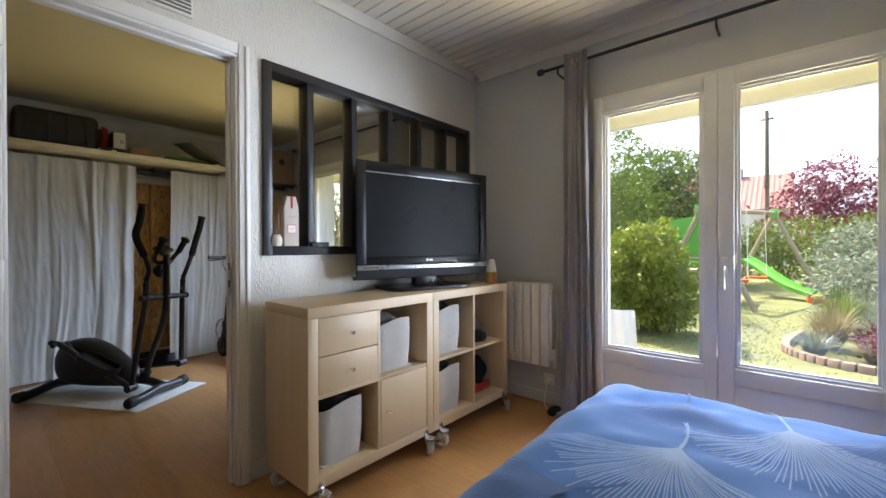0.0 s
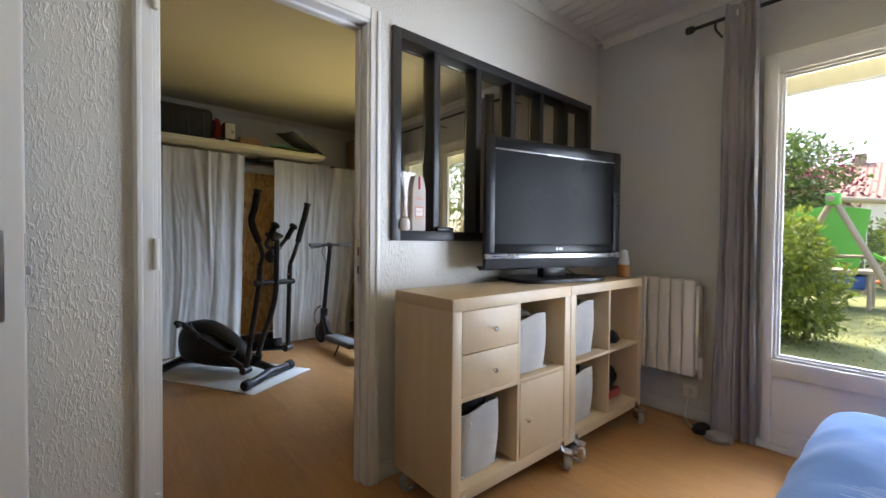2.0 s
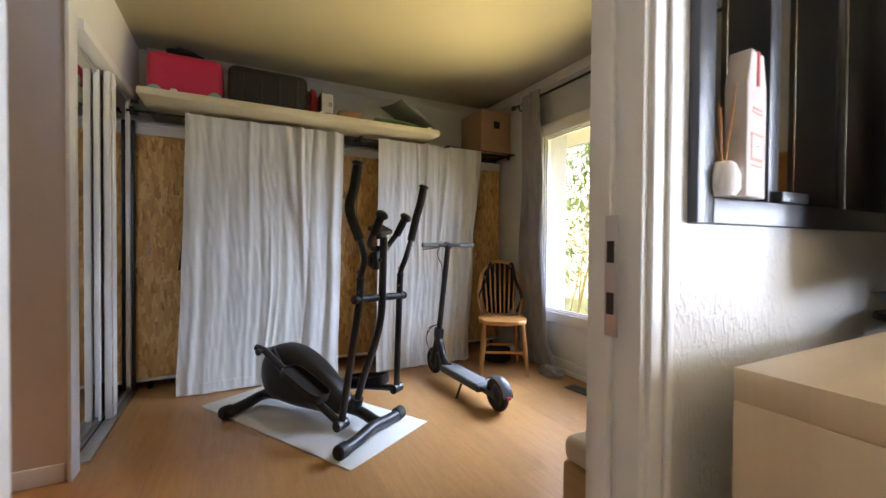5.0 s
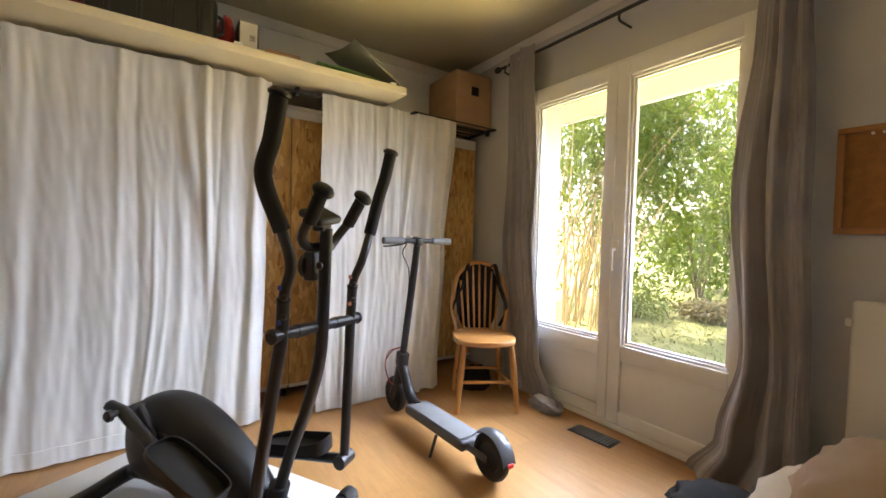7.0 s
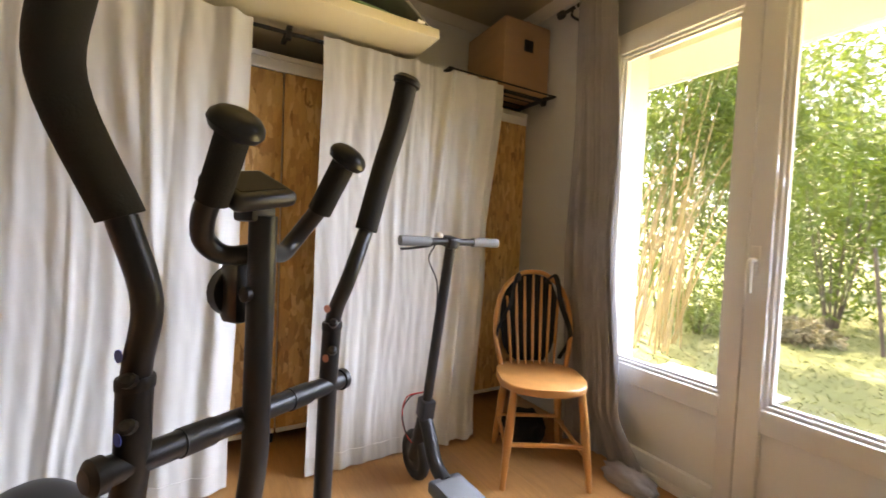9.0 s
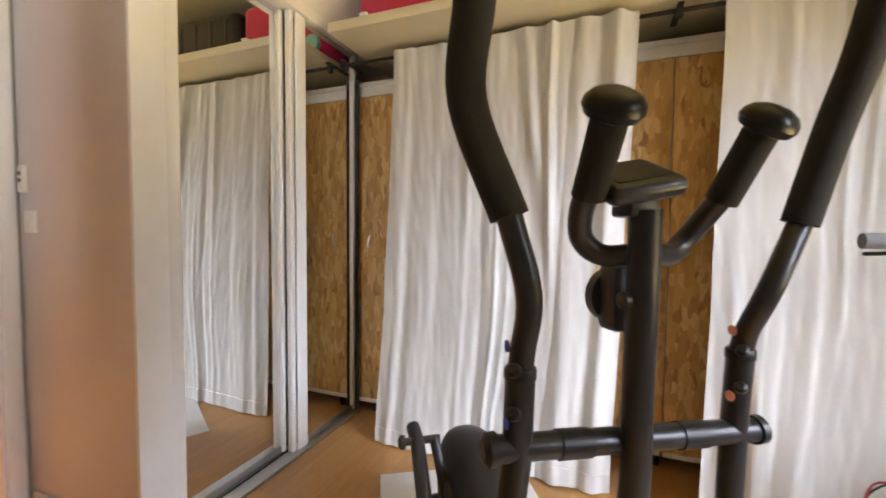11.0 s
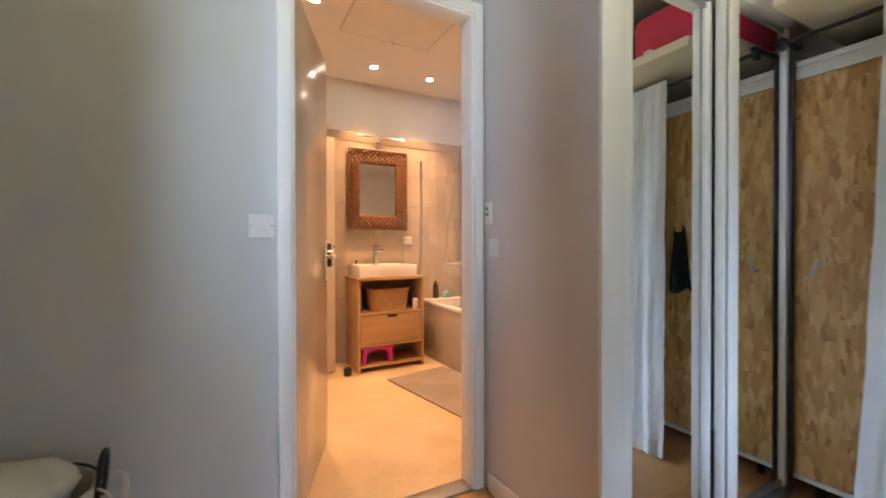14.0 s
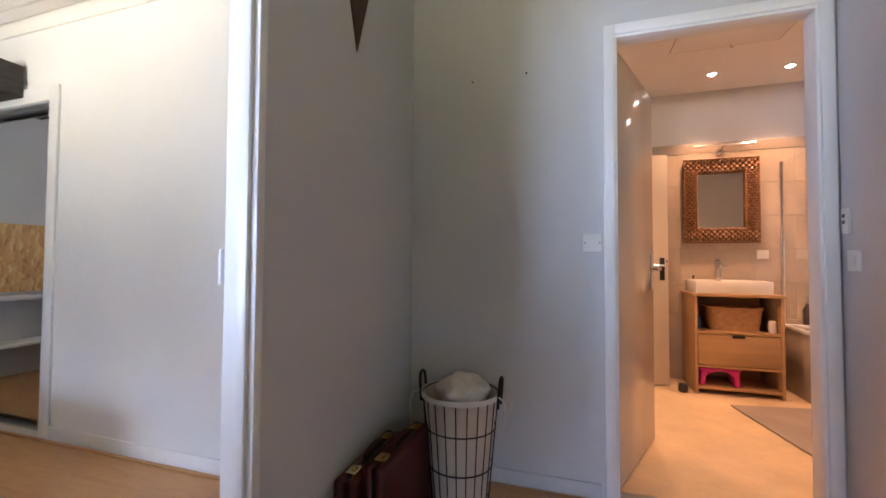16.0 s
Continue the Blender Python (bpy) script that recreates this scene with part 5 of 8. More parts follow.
# radiator
rad = thing("radiator", pose(-1.597, YN - 0.001, 0.297), "cream finned electric radiator on the wall", "radiator")
for k in range(5):
    part("fin", block(k * 0.072, -0.115, 0.0, k * 0.072 + 0.068, -0.03, 0.598, 0.014, segments=3), RADIATOR, rad)
part("back_plate", block(0.02, -0.029, 0.06, 0.34, 0.0, 0.5, 0.004), RADIATOR, rad)
part("side_panel", block(0.362, -0.105, 0.05, 0.378, -0.03, 0.56, 0.006), RADIATOR, rad)
part("thermostat", block(0.379, -0.10, -0.005, 0.402, -0.055, 0.13, 0.008), PLASTIC_WHITE, rad)
part("cable", bar(smooth_path([(0.39, -0.07, 0.12), (0.398, -0.06, 0.3), (0.385, -0.05, 0.5)], 6), 0.004, 6), PLASTIC_WHITE, rad)
so = thing("wall_socket", pose(-1.29, YN - 0.0005, 0.18), "white wall socket with a plugged cable", "socket")
part("plate", block(-0.04, -0.012, -0.04, 0.04, 0, 0.04, 0.004), PLASTIC_WHITE, so)
part("plug", turned([(0.018, 0), (0.018, 0.03), (0.01, 0.042)], 14, m=pose(0, -0.012, 0, 90, 0, 0)), PLASTIC_WHITE, so)
part("cable", bar(smooth_path([(0, -0.05, 0), (0.01, -0.075, -0.05), (0.0, -0.08, -0.15), (0.06, -0.13, -0.174), (0.16, -0.12, -0.175)], 6), 0.004, 6), PLASTIC_WHITE, so)
clothes("charger_bundle", -1.17, 2.73, 0.0, 0.05, 0.06, 0.035, DARK_CLOTH, "black cable bundle on the floor", 21, category="cable bundle")
clothes("curtain_trail", -1.08, 2.70, 0.0, 0.07, 0.06, 0.03, VELVET, "trailing end of the grey curtain on the floor", 22, category="curtain")

# bed
BX0, BX1, BY0, BY1, BT = -0.565, 1.55, 0.34, 2.00, 0.575
bed = thing("bed", pose(0, 0, 0), "wide bed under a blue printed duvet", "bed")
part("mattress", block(BX0 + 0.05, BY0 + 0.05, 0.22, BX1, BY1 - 0.05, 0.46, 0.05, segments=4), LINEN_WHITE, bed)
part("bed_base", block(BX0 + 0.06, BY0 + 0.06, 0.10, BX1, BY1 - 0.06, 0.219, 0.01), OAK, bed)
for lx, ly in ((BX0 + 0.15, BY0 + 0.15), (BX0 + 0.15, BY1 - 0.15), (BX1 - 0.1, BY0 + 0.15), (BX1 - 0.1, BY1 - 0.15)):
    part("leg", turned([(0.022, 0), (0.028, 0.02), (0.028, 0.10)], 12, (lx, ly, 0)), OAK, bed)


def duvet_top(x, y):
    ex = min(x - BX0, BX1 + 0.3 - x)
    ey = min(y - BY0, BY1 - y)
    ex, ey = max(0.0, ex), max(0.0, ey)
    fall = 0.0
    for e in (ex, ey):
        if e < 0.14:
            fall += 0.07 * (1 - e / 0.14) ** 2.4
    wr = 0.012 * noise.noise(Vector((x * 3.1, y * 2.2, 0.3))) + 0.010 * noise.noise(Vector((x * 7 + y * 4, y * 9 - x * 5, 1.7)))
    wr += 0.010 * max(0, noise.noise(Vector((x * 2.0, y * 11.0, 5.0)))) * (1 if x > -0.1 else 0.4)
    wr += 0.012 * math.sin((y - 0.55 * x) * 26 + 3 * noise.noise(Vector((x * 2, y * 2, 9)))) * max(0, noise.noise(Vector((x * 1.5 + 4, y * 1.5, 2)))) * 1.4
    return BT + 0.012 - fall + wr


def duvet(u, v):
    """The top of the duvet, then its sides hanging down to the bed base."""
    lim = 0.09
    uu, vv = u, v
    drop = 0.0
    sx, sy = BX0, BY0
    if u < lim:
        drop = max(drop, 1 - u / lim)
    if v < lim:
        drop = max(drop, 1 - v / lim)
    if v > 1 - lim:
        drop = max(drop, 1 - (1 - v) / lim)
    uu = max(0.0, (u - lim) / (1 - lim))
    vv = min(1.0, max(0.0, (v - lim) / (1 - 2 * lim)))
    x, y = BX0 + (BX1 - BX0) * uu, BY0 + (BY1 - BY0) * vv
    rc = 0.20
    dx, dl, dh = rc - (x - BX0), rc - (y - BY0), rc - (BY1 - y)
    if dx > 0 and dl > 0:
        k = max(dx, dl) / max(1e-6, math.hypot(dx, dl))
        x, y = BX0 + rc - dx * k, BY0 + rc - dl * k
    if dx > 0 and dh > 0:
        k = max(dx, dh) / max(1e-6, math.hypot(dx, dh))
        x, y = BX0 + rc - dx * k, BY1 - rc + dh * k
    z = duvet_top(x, y) - 0.33 * drop
    n = 0.02 * drop * math.sin(9 * (x + y) + 3 * math.sin(5 * x))
    return Vector((x - (0.02 * drop + n if u < lim else 0), y + ((0.02 * drop + n) if v > 1 - lim else (-(0.02 * drop + n) if v < lim else 0)), z))


part("duvet", grid_sheet(bmesh.new(), 150, 130, duvet), BLUE, bed, "blue cotton duvet cover with pale ginkgo leaves", angle=80)


def ginkgo(cx, cy, r, a0, spread_a, mat, stalk, rays=44):
    """A fan of fine printed lines with a stalk, laid on the duvet."""
    bm = bmesh.new()

    def strip(pts, w):
        prev = None
        for i, (x, y) in enumerate(pts):
            d = Vector(pts[min(i + 1, len(pts) - 1)]) - Vector(pts[max(i - 1, 0)])
            nx = Vector((-d.y, d.x)).normalized() * w[i]
            pair = [bm.verts.new((x + s * nx.x, y + s * nx.y, duvet_top(x + s * nx.x, y + s * nx.y) + 0.0085)) for s in (-1, 1)]
            if prev:
                bm.faces.new((prev[0], prev[1], pair[1], pair[0]))
            prev = pair
    rnd = random.Random(int(cx * 77 + cy * 31))
    for k in range(rays):
        t = (k / (rays - 1) - 0.5) * spread_a
        rr = r * (0.80 + 0.2 * rnd.random()) * (1 - 0.20 * (2 * t / spread_a) ** 2)
        pts = []
        for s in range(8):
            q = s / 7
            ang = a0 + t * (0.45 + 0.55 * q ** 0.6)
            x, y = cx + rr * q * math.cos(ang), cy + rr * q * math.sin(ang)
            pts.append((x, y))
        pts = [p for p in pts if BX0 + 0.05 < p[0] < BX1 and BY0 + 0.05 < p[1] < BY1 - 0.05]
        if len(pts) > 2:
            strip(pts, [0.0008 + 0.0012 * (i / len(pts)) for i in range(len(pts))])
    ln = [(cx - stalk * q * math.cos(a0 + 0.25 * q), cy - stalk * q * math.sin(a0 + 0.25 * q)) for q in (0, 0.2, 0.4, 0.6, 0.8, 1.0)]
    ln = [p for p in ln if BX0 + 0.03 < p[0] < BX1 and BY0 + 0.03 < p[1] < BY1 - 0.03]
    if len(ln) > 2:
        strip(ln, [0.006, 0.0045, 0.004, 0.0042, 0.005, 0.007][:len(ln)])
    part("printed_leaf", bm, mat, bed)


ginkgo(-0.157, 1.401, 0.43, -1.70, 2.1, PRINT_WHITE, 0.21, 64)
ginkgo(0.076, 1.737, 0.41, -1.45, 2.0, PRINT_WHITE, 0.20, 60)
ginkgo(-0.208, 1.802, 0.30, -1.6, 2.0, BLUE_DARK, 0.12, 40)
ginkgo(-0.300, 1.025, 0.36, -2.6, 1.6, BLUE_DARK, 0.13, 40)
ginkgo(0.369, 1.327, 0.43, -1.9, 1.8, PRINT_WHITE, 0.17, 50)
ginkgo(0.315, 1.845, 0.32, -1.6, 1.7, BLUE_DARK, 0.12, 40)
ginkgo(0.855, 1.543, 0.43, -1.4, 1.8, PRINT_WHITE, 0.16, 44)

# board headboard with shelves, seen in the closet's mirror
hb = thing("headboard_shelf", pose(XE - 0.002, 0, 0), "strand-board headboard above white open shelves", "headboard")
part("board", block(-0.03, -0.35, 0.78, 0.0, 1.95, 1.42, 0.003), OSB, hb)
for z in (0.30, 0.72):
    part("shelf", block(-0.28, -0.35, z, -0.001, 1.95, z + 0.03, 0.003), PLASTIC_WHITE, hb)
for yy in (-0.35, 0.6, 1.92):
    part("upright", block(-0.28, yy, 0.0, -0.001, yy + 0.03, 0.299, 0.003), PLASTIC_WHITE, hb)
    part("upright", block(-0.28, yy, 0.331, -0.001, yy + 0.03, 0.719, 0.003), PLASTIC_WHITE, hb)
part("reading_light", bar([(-0.031, 0.4, 1.15), (-0.12, 0.4, 1.15), (-0.13, 0.36, 1.15)], 0.012, 8), ALU, hb)
single("storage_box", block(XE - 0.26, 0.42, 0.751, XE - 0.06, 0.58, 0.87, 0.008), BLACK_PLASTIC, label="black storage box on the headboard shelf", category="box")
for k, (yy, hh, mt) in enumerate(((0.30, 0.22, PAPER), (0.33, 0.20, BURGUNDY), (0.36, 0.24, CARD), (0.39, 0.21, RED_WIRE), (0.42, 0.19, PAPER_PINK), (0.45, 0.22, BLUE_STICKER))):
    single("book", block(XE - 0.22, yy, 0.331, XE - 0.05, yy + 0.026, 0.331 + hh, 0.002), mt, label="upright book on the white shelf", category="book", group="books on the headboard shelf")
single("round_box", turned([(0.07, 0), (0.075, 0.01), (0.075, 0.13), (0.07, 0.14)], 20), BLACK_PLASTIC, pose(XE - 0.14, 0.54 + 0.02, 0.331), "round black tin on the white shelf", "tin")

# mirrored sliding closet of the bedroom
cl = thing("sliding_closet", pose(0.10, -0.59, 0) @ Matrix.Diagonal((1, 1, 1.038, 1)), "built-in closet with mirrored sliding doors", "closet")
for k, (a, b, yy) in enumerate(((0.12, 1.05, -0.06), (1.0, 1.94, -0.03))):
    d = part("sliding_door", block(a + 0.03, yy - 0.008, 0.07, b - 0.03, yy, 1.95), MIRROR, cl, "mirrored sliding door", smooth=False)
    for q in ((a, 0.04, a + 0.03, 1.97), (b - 0.03, 0.04, b, 1.97)):
        part("door_stile", block(q[0], yy - 0.012, q[1], q[2], yy + 0.006, q[3], 0.003), ALU, d)
part("track", block(0.115, -0.078, 0.031, 1.945, -0.002, 0.038), ALU, cl)
part("track", block(0.115, -0.078, 1.972, 1.945, -0.002, 1.995), ALU, cl)
part("closet_surround", block(0.03, 0.001, 0.0, 0.11, 0.018, 2.09, 0.004), WOODWORK, cl)
part("closet_surround", block(0.111, 0.001, 2.0, 1.95, 0.018, 2.09, 0.004), WOODWORK, cl)
wl = thing("wall_lamp", pose(0.66, -0.589, 2.22), "dark woven box-shaped wall lamp", "wall lamp")
part("back_plate", block(-0.05, 0, -0.05, 0.05, 0.015, 0.05, 0.004), STEEL_BLACK, wl)
bm = bmesh.new()
for a, b, c, d_ in ((-0.2, 0.016, 0.2, 0.021), (-0.2, 0.155, 0.2, 0.16), (-0.2, 0.0212, -0.195, 0.1548), (0.195, 0.0212, 0.2, 0.1548)):
    box(bm, a, b, -0.10, c, d_, 0.10)
LAMP_WEAVE = surface("dark_woven_lampshade", (0.05, 0.042, 0.036), 0.5, 60, 200, 0.8, bump=0.5, stretch=(0.3, 0.3, 2))
part("shade", bm, LAMP_WEAVE, wl)
part("frame", bar([(-0.2, 0.16, -0.10), (0.2, 0.16, -0.10), (0.2, 0.02, -0.10), (-0.2, 0.02, -0.10), (-0.2, 0.16, -0.10)], 0.003, 6), STEEL_BLACK, wl)

# entrance door of the bedroom, folded open against the partition
ed = thing("door_1", pose(-1.905, -0.87, 0), "cream bedroom door standing open against the wall", "door", kind="structure")
part("leaf", block(-0.02, 0.0, 0.012, 0.02, 0.736, 2.03, 0.003), WOODWORK, ed)
part("lock_plate", block(-0.009, 0.7362, 0.93, 0.009, 0.738, 1.13, 0.0008), ALU, ed)
part("latch", block(-0.006, 0.738, 1.02, 0.006, 0.749, 1.045, 0.002), ALU, ed)
hp = part("handle_plate", block(0.0202, 0.655, 0.90, 0.026, 0.70, 1.14, 0.004), ALU, ed)
part("handle", bar(smooth_path([(0.024, 0.678, 1.045), (0.07, 0.678, 1.045), (0.075, 0.66, 1.045), (0.075, 0.56, 1.045)], 5), 0.009, 10), ALU, hp)
vent = thing("wall_vent", pose(XD1 + 0.0005, 0.66, 2.19), "white plastic wall vent above the doorway", "vent")
part("frame", block(0, -0.09, -0.001, 0.014, 0.09, 0.12, 0.004), PLASTIC_WHITE, vent)
for k in range(6):
    part("slat", block(0.0141, -0.08, 0.012 + k * 0.017, 0.02, 0.08, 0.02 + k * 0.017, 0.001), GRIP_GREY, vent)

# ---- fitness room ----
ROD2 = 2.395
rod("curtain_rod", -4.74, -2.62, 2.77, ROD2, (-4.66, -3.72, -2.7), "dark grey metal curtain rod", (-4.62, -4.58, -4.54, -4.50, -3.08, -3.02, -2.96, -2.90))
draped("velvet_curtain", 2.745, edge((0, -4.50), (1.2, -4.56), (2.4, -4.59)), edge((0, -4.02), (0.3, -4.19), (1.2, -4.26), (2.4, -4.34)), 0.015, ROD2 + 0.05, VELVET, "long grey velvet curtain drawn aside", seed=8, count=9, amp=0.06, wide=(0.03, 0.06), nu=90, billow=0.0)
draped("velvet_curtain", 2.735, edge((0, -3.26), (0.22, -3.13), (0.6, -3.055), (1.35, -3.11), (2.0, -3.05), (2.45, -3.03)), edge((0, -2.80), (1.3, -2.83), (2.45, -2.87)), 0.015, ROD2 + 0.05, VELVET, "long crumpled grey velvet curtain bulging into the room", seed=12, count=3, amp=0.02, wide=(0.12, 0.18), nu=110, billow=0.03, big=((0.32, 0.09, 0.04, -0.10, -1, 0.72), (0.60, 0.10, 0.05, 0.03, -1, 2), (0.44, 0.05, -0.03, 0.05, -1, 2), (0.14, 0.10, 0.05, 0.16, -1, 0.45), (0.88, 0.10, 0.035, 0.0, -1, 2)))
clothes("curtain_trail", -4.08, 2.67, 0.0, 0.13, 0.07, 0.05, VELVET, "trailing end of the grey curtain on the floor", 31, category="curtain")

# strand-board wardrobe along the west wall
wd = thing("wardrobe", pose(-5.10, 0, 0), "low-cost wardrobe with strand-board doors and white edges", "wardrobe")
part("top_board", block(-0.318, -0.300, 1.90, -0.004, 2.86, 1.925, 0.003), PLASTIC_WHITE, wd)
part("carcass", block(-0.318, -0.300, 0.075, -0.03, 2.86, 1.899), PAPER, wd)
part("top_rail", block(-0.029, -0.300, 1.845, -0.006, 2.86, 1.899, 0.002), PLASTIC_WHITE, wd)
edges = [-0.295, 0.26, 0.79, 1.32, 1.85, 2.38, 2.86]
for k, (a, b) in enumerate(zip(edges, edges[1:])):
    dr = part("wardrobe_door", block(-0.029, a + 0.004, 0.085, -0.008 + 0.004 * (k % 2), b - 0.004, 1.842, 0.002), OSB, wd, "strand-board door")
    part("edge_strip", block(-0.029, a + 0.004, 0.062, -0.006 + 0.004 * (k % 2), b - 0.004, 0.084, 0.002), PLASTIC_WHITE, dr)
    hy = a + 0.06 if k % 2 else b - 0.06
    if k == 0:
        hy = a + 0.09
    part("door_handle", bar(smooth_path([(-0.004, hy, 0.99), (0.03, hy + 0.005, 0.985), (0.035, hy + 0.012, 1.02), (0.03, hy + 0.02, 1.05)], 4), 0.006, 8), ALU, dr)
for yy in (-0.2, 0.5, 1.3, 2.1, 2.8):
    part("foot", bar([(-0.05, yy, 0.0), (-0.05, yy, 0.075)], 0.018, 10), STEEL_DARK, wd)

RODX, RODC = -4.945, 1.964
cr = thing("curtain_rail", None, "black metal rail before the wardrobe", "curtain rail")
part("rail", bar([(RODX, -0.295, RODC), (RODX, 2.87, RODC)], 0.009, 10), STEEL_BLACK, cr)
for yy in (-0.265, 1.31, 2.85):
    b = part("bracket", block(-5.11, yy - 0.012, RODC + 0.012, RODX + 0.03, yy + 0.012, RODC + 0.022, 0.002), STEEL_BLACK, cr)
    part("clip", block(RODX - 0.015, yy - 0.012, RODC - 0.028, RODX + 0.015, yy + 0.012, RODC + 0.0118, 0.003), STEEL_BLACK, b)
part("corner_post", bar([(-5.085, -0.285, 0.02), (-5.085, -0.285, 1.93)], 0.012, 8), STEEL_DARK, cr)

draped("white_curtain", RODX + 0.02, edge((0, -0.005), (0.8, 0.02), (1.3, 0.035), (1.95, 0.043)), edge((0, 1.097), (1.0, 1.13), (1.95, 1.164)), 0.012, RODC + 0.02, CURTAIN_WHITE, "creased white cotton curtain before the wardrobe", axis="y", seed=5, count=22, amp=0.0115, wide=(0.009, 0.028), hem=0.075, nu=280, nv=64, kick=0.10, big=((0.70, 0.016, 0.035, 0.05, 0.35, 2), (0.60, 0.03, 0.025, 0.22, 0.5, 2), (0.82, 0.05, 0.025, 0.0, -1, 2), (0.93, 0.03, 0.03, 0.01, -1, 2)))
draped("white_curtain", RODX + 0.02, edge((0, 1.397), (0.8, 1.43), (1.95, 1.461)), edge((0, 2.28), (1.0, 2.38), (1.95, 2.51)), 0.012, RODC + 0.02, CURTAIN_WHITE, "white cotton curtain before the wardrobe", axis="y", seed=17, count=18, amp=0.0115, wide=(0.010, 0.030), hem=0.075, nu=230, nv=60, kick=0.17, big=((0.66, 0.02, 0.035, -0.12, 0.4, 2), (0.80, 0.03, 0.03, 0.0, -1, 2), (0.92, 0.025, 0.035, 0.0, -1, 2), (0.45, 0.05, 0.02, 0.2, 0.45, 2)))

# cream shelf above
SHELF_Z = 2.065
sh = thing("wall_shelf", None, "long cream painted shelf above the curtains", "shelf")
part("board", block(XW + 0.002, -0.20, SHELF_Z - 0.047, -4.705, 1.95, SHELF_Z, 0.006), CREAM_SHELF, sh)
for yy in (0.0, 0.95, 1.85):
    part("clip", block(-4.735, yy - 0.018, SHELF_Z - 0.002, -4.697, yy + 0.018, SHELF_Z + 0.010, 0.003), PLASTIC_WHITE, sh)
for yy in (0.4, 1.6):
    part("wall_bracket", block(XW + 0.003, yy - 0.012, SHELF_Z - 0.065, -5.11, yy + 0.012, SHELF_Z - 0.0475, 0.003), PLASTIC_WHITE, sh)


def suitcase(y0, y1, h, mat, label, ribs=0, wheels=None, deep=0.30):
    s = thing("suitcase", pose(-5.36, y0, SHELF_Z + 0.001), label, "suitcase")
    w = y1 - y0
    part("shell", block(0.0, 0.0, 0.012, deep + 0.12, w, h, 0.055, segments=5), mat, s)
    for k in range(ribs):
        yy = w * (k + 0.7) / (ribs + 0.4)
        part("rib", block(deep + 0.115, yy - 0.012, 0.05, deep + 0.126, yy + 0.012, h - 0.05, 0.006), mat, s)
    if wheels:
        for yy in (0.05, w - 0.05):
            part("wheel", turned([(0.02, 0), (0.046, 0.004), (0.05, 0.02), (0.046, 0.034), (0.02, 0.038)], 22, m=pose(deep + 0.088, yy, 0.051, 0, 90, 0)), wheels, s)
    else:
        part("wheel", bar([(0.05, 0.06, 0.012), (0.05, 0.09, 0.012)], 0.012, 10), BLACK_RUBBER, s)
        part("carry_handle", bar(smooth_path([(deep + 0.06, w - 0.002, h * 0.4), (deep + 0.06, w + 0.025, h * 0.45), (deep + 0.06, w + 0.025, h * 0.65), (deep + 0.06, w - 0.002, h * 0.7)], 4), 0.010, 8), BLACK_RUBBER, s)
    return s


suitcase(-0.19, 0.275, 0.345, PINK, "pink child's suitcase with mint wheels on the shelf", 0, TEAL)
suitcase(0.31, 0.88, 0.345, BLACK_PLASTIC, "ribbed black hard-shell suitcase on the shelf", 4)
clothes("cap", -5.12, 0.02, SHELF_Z + 0.347, 0.13, 0.12, 0.05, DARK_CLOTH, "black cap on the pink suitcase", 51, category="cap")
clothes("red_bag", -5.10, 0.935, SHELF_Z + 0.10, 0.05, 0.05, 0.13, RED_CLOTH, "crumpled red bag between the boxes", 52, category="bag")
single("black_case", block(-5.30, 0.90, SHELF_Z + 0.001, -4.93, 1.12, SHELF_Z + 0.075, 0.012), BLACK_PLASTIC, label="flat black case on the shelf", category="case")
bx = thing("carton", pose(-5.22, 0.985, SHELF_Z + 0.076), "small dark carton with a white barcode label", "carton")
part("box", block(0, 0, 0, 0.26, 0.105, 0.17, 0.003), BLACK_PLASTIC, bx)
part("front", block(0.2602, 0.006, 0.006, 0.2615, 0.099, 0.164), CORNICE, bx)
part("barcode_label", block(0.2617, 0.055, 0.03, 0.2625, 0.09, 0.10), PAPER, bx)
for k in range(5):
    part("barcode_bar", block(0.2627, 0.059 + k * 0.006, 0.06, 0.263, 0.0615 + k * 0.006, 0.095), BLACK_PLASTIC, bx)
single("carton", block(-5.20, 1.13, SHELF_Z + 0.001, -4.95, 1.33, SHELF_Z + 0.12, 0.004), CARD, label="brown cardboard carton on the shelf", category="carton")


def cushion(x, y, z, sx, sy, sz, rot, mat, label):
    bm = bmesh.new()
    made = grid_sheet(bm, 20, 20, lambda u, v: Vector(((u - 0.5) * sx * (1 - 0.08 * math.sin(v * 3.14)), (v - 0.5) * sy * (1 - 0.08 * math.sin(u * 3.14)), sz * max(0.0, math.sin(u * 3.1416) * math.sin(v * 3.1416)) ** 0.6)))
    grid_sheet(bm, 20, 20, lambda u, v: Vector(((u - 0.5) * sx * (1 - 0.08 * math.sin(v * 3.14)), (v - 0.5) * sy * (1 - 0.08 * math.sin(u * 3.14)), -0.4 * sz * max(0.0, math.sin(u * 3.1416) * math.sin(v * 3.1416)) ** 0.6)))
    bmesh.ops.remove_doubles(bm, verts=bm.verts, dist=0.0005)
    single("cushion", bm, mat, pose(x, y, z, *rot), label, "cushion", angle=70)


cushion(-4.93, 1.56, SHELF_Z + 0.03, 0.38, 0.42, 0.06, (0, 0, 5), GREEN_CLOTH, "flat green cushion on the shelf")
cushion(-4.95, 1.76, SHELF_Z + 0.13, 0.42, 0.46, 0.09, (-27, 6, 8), GREY_CLOTH, "grey-green cushion leaning on another")

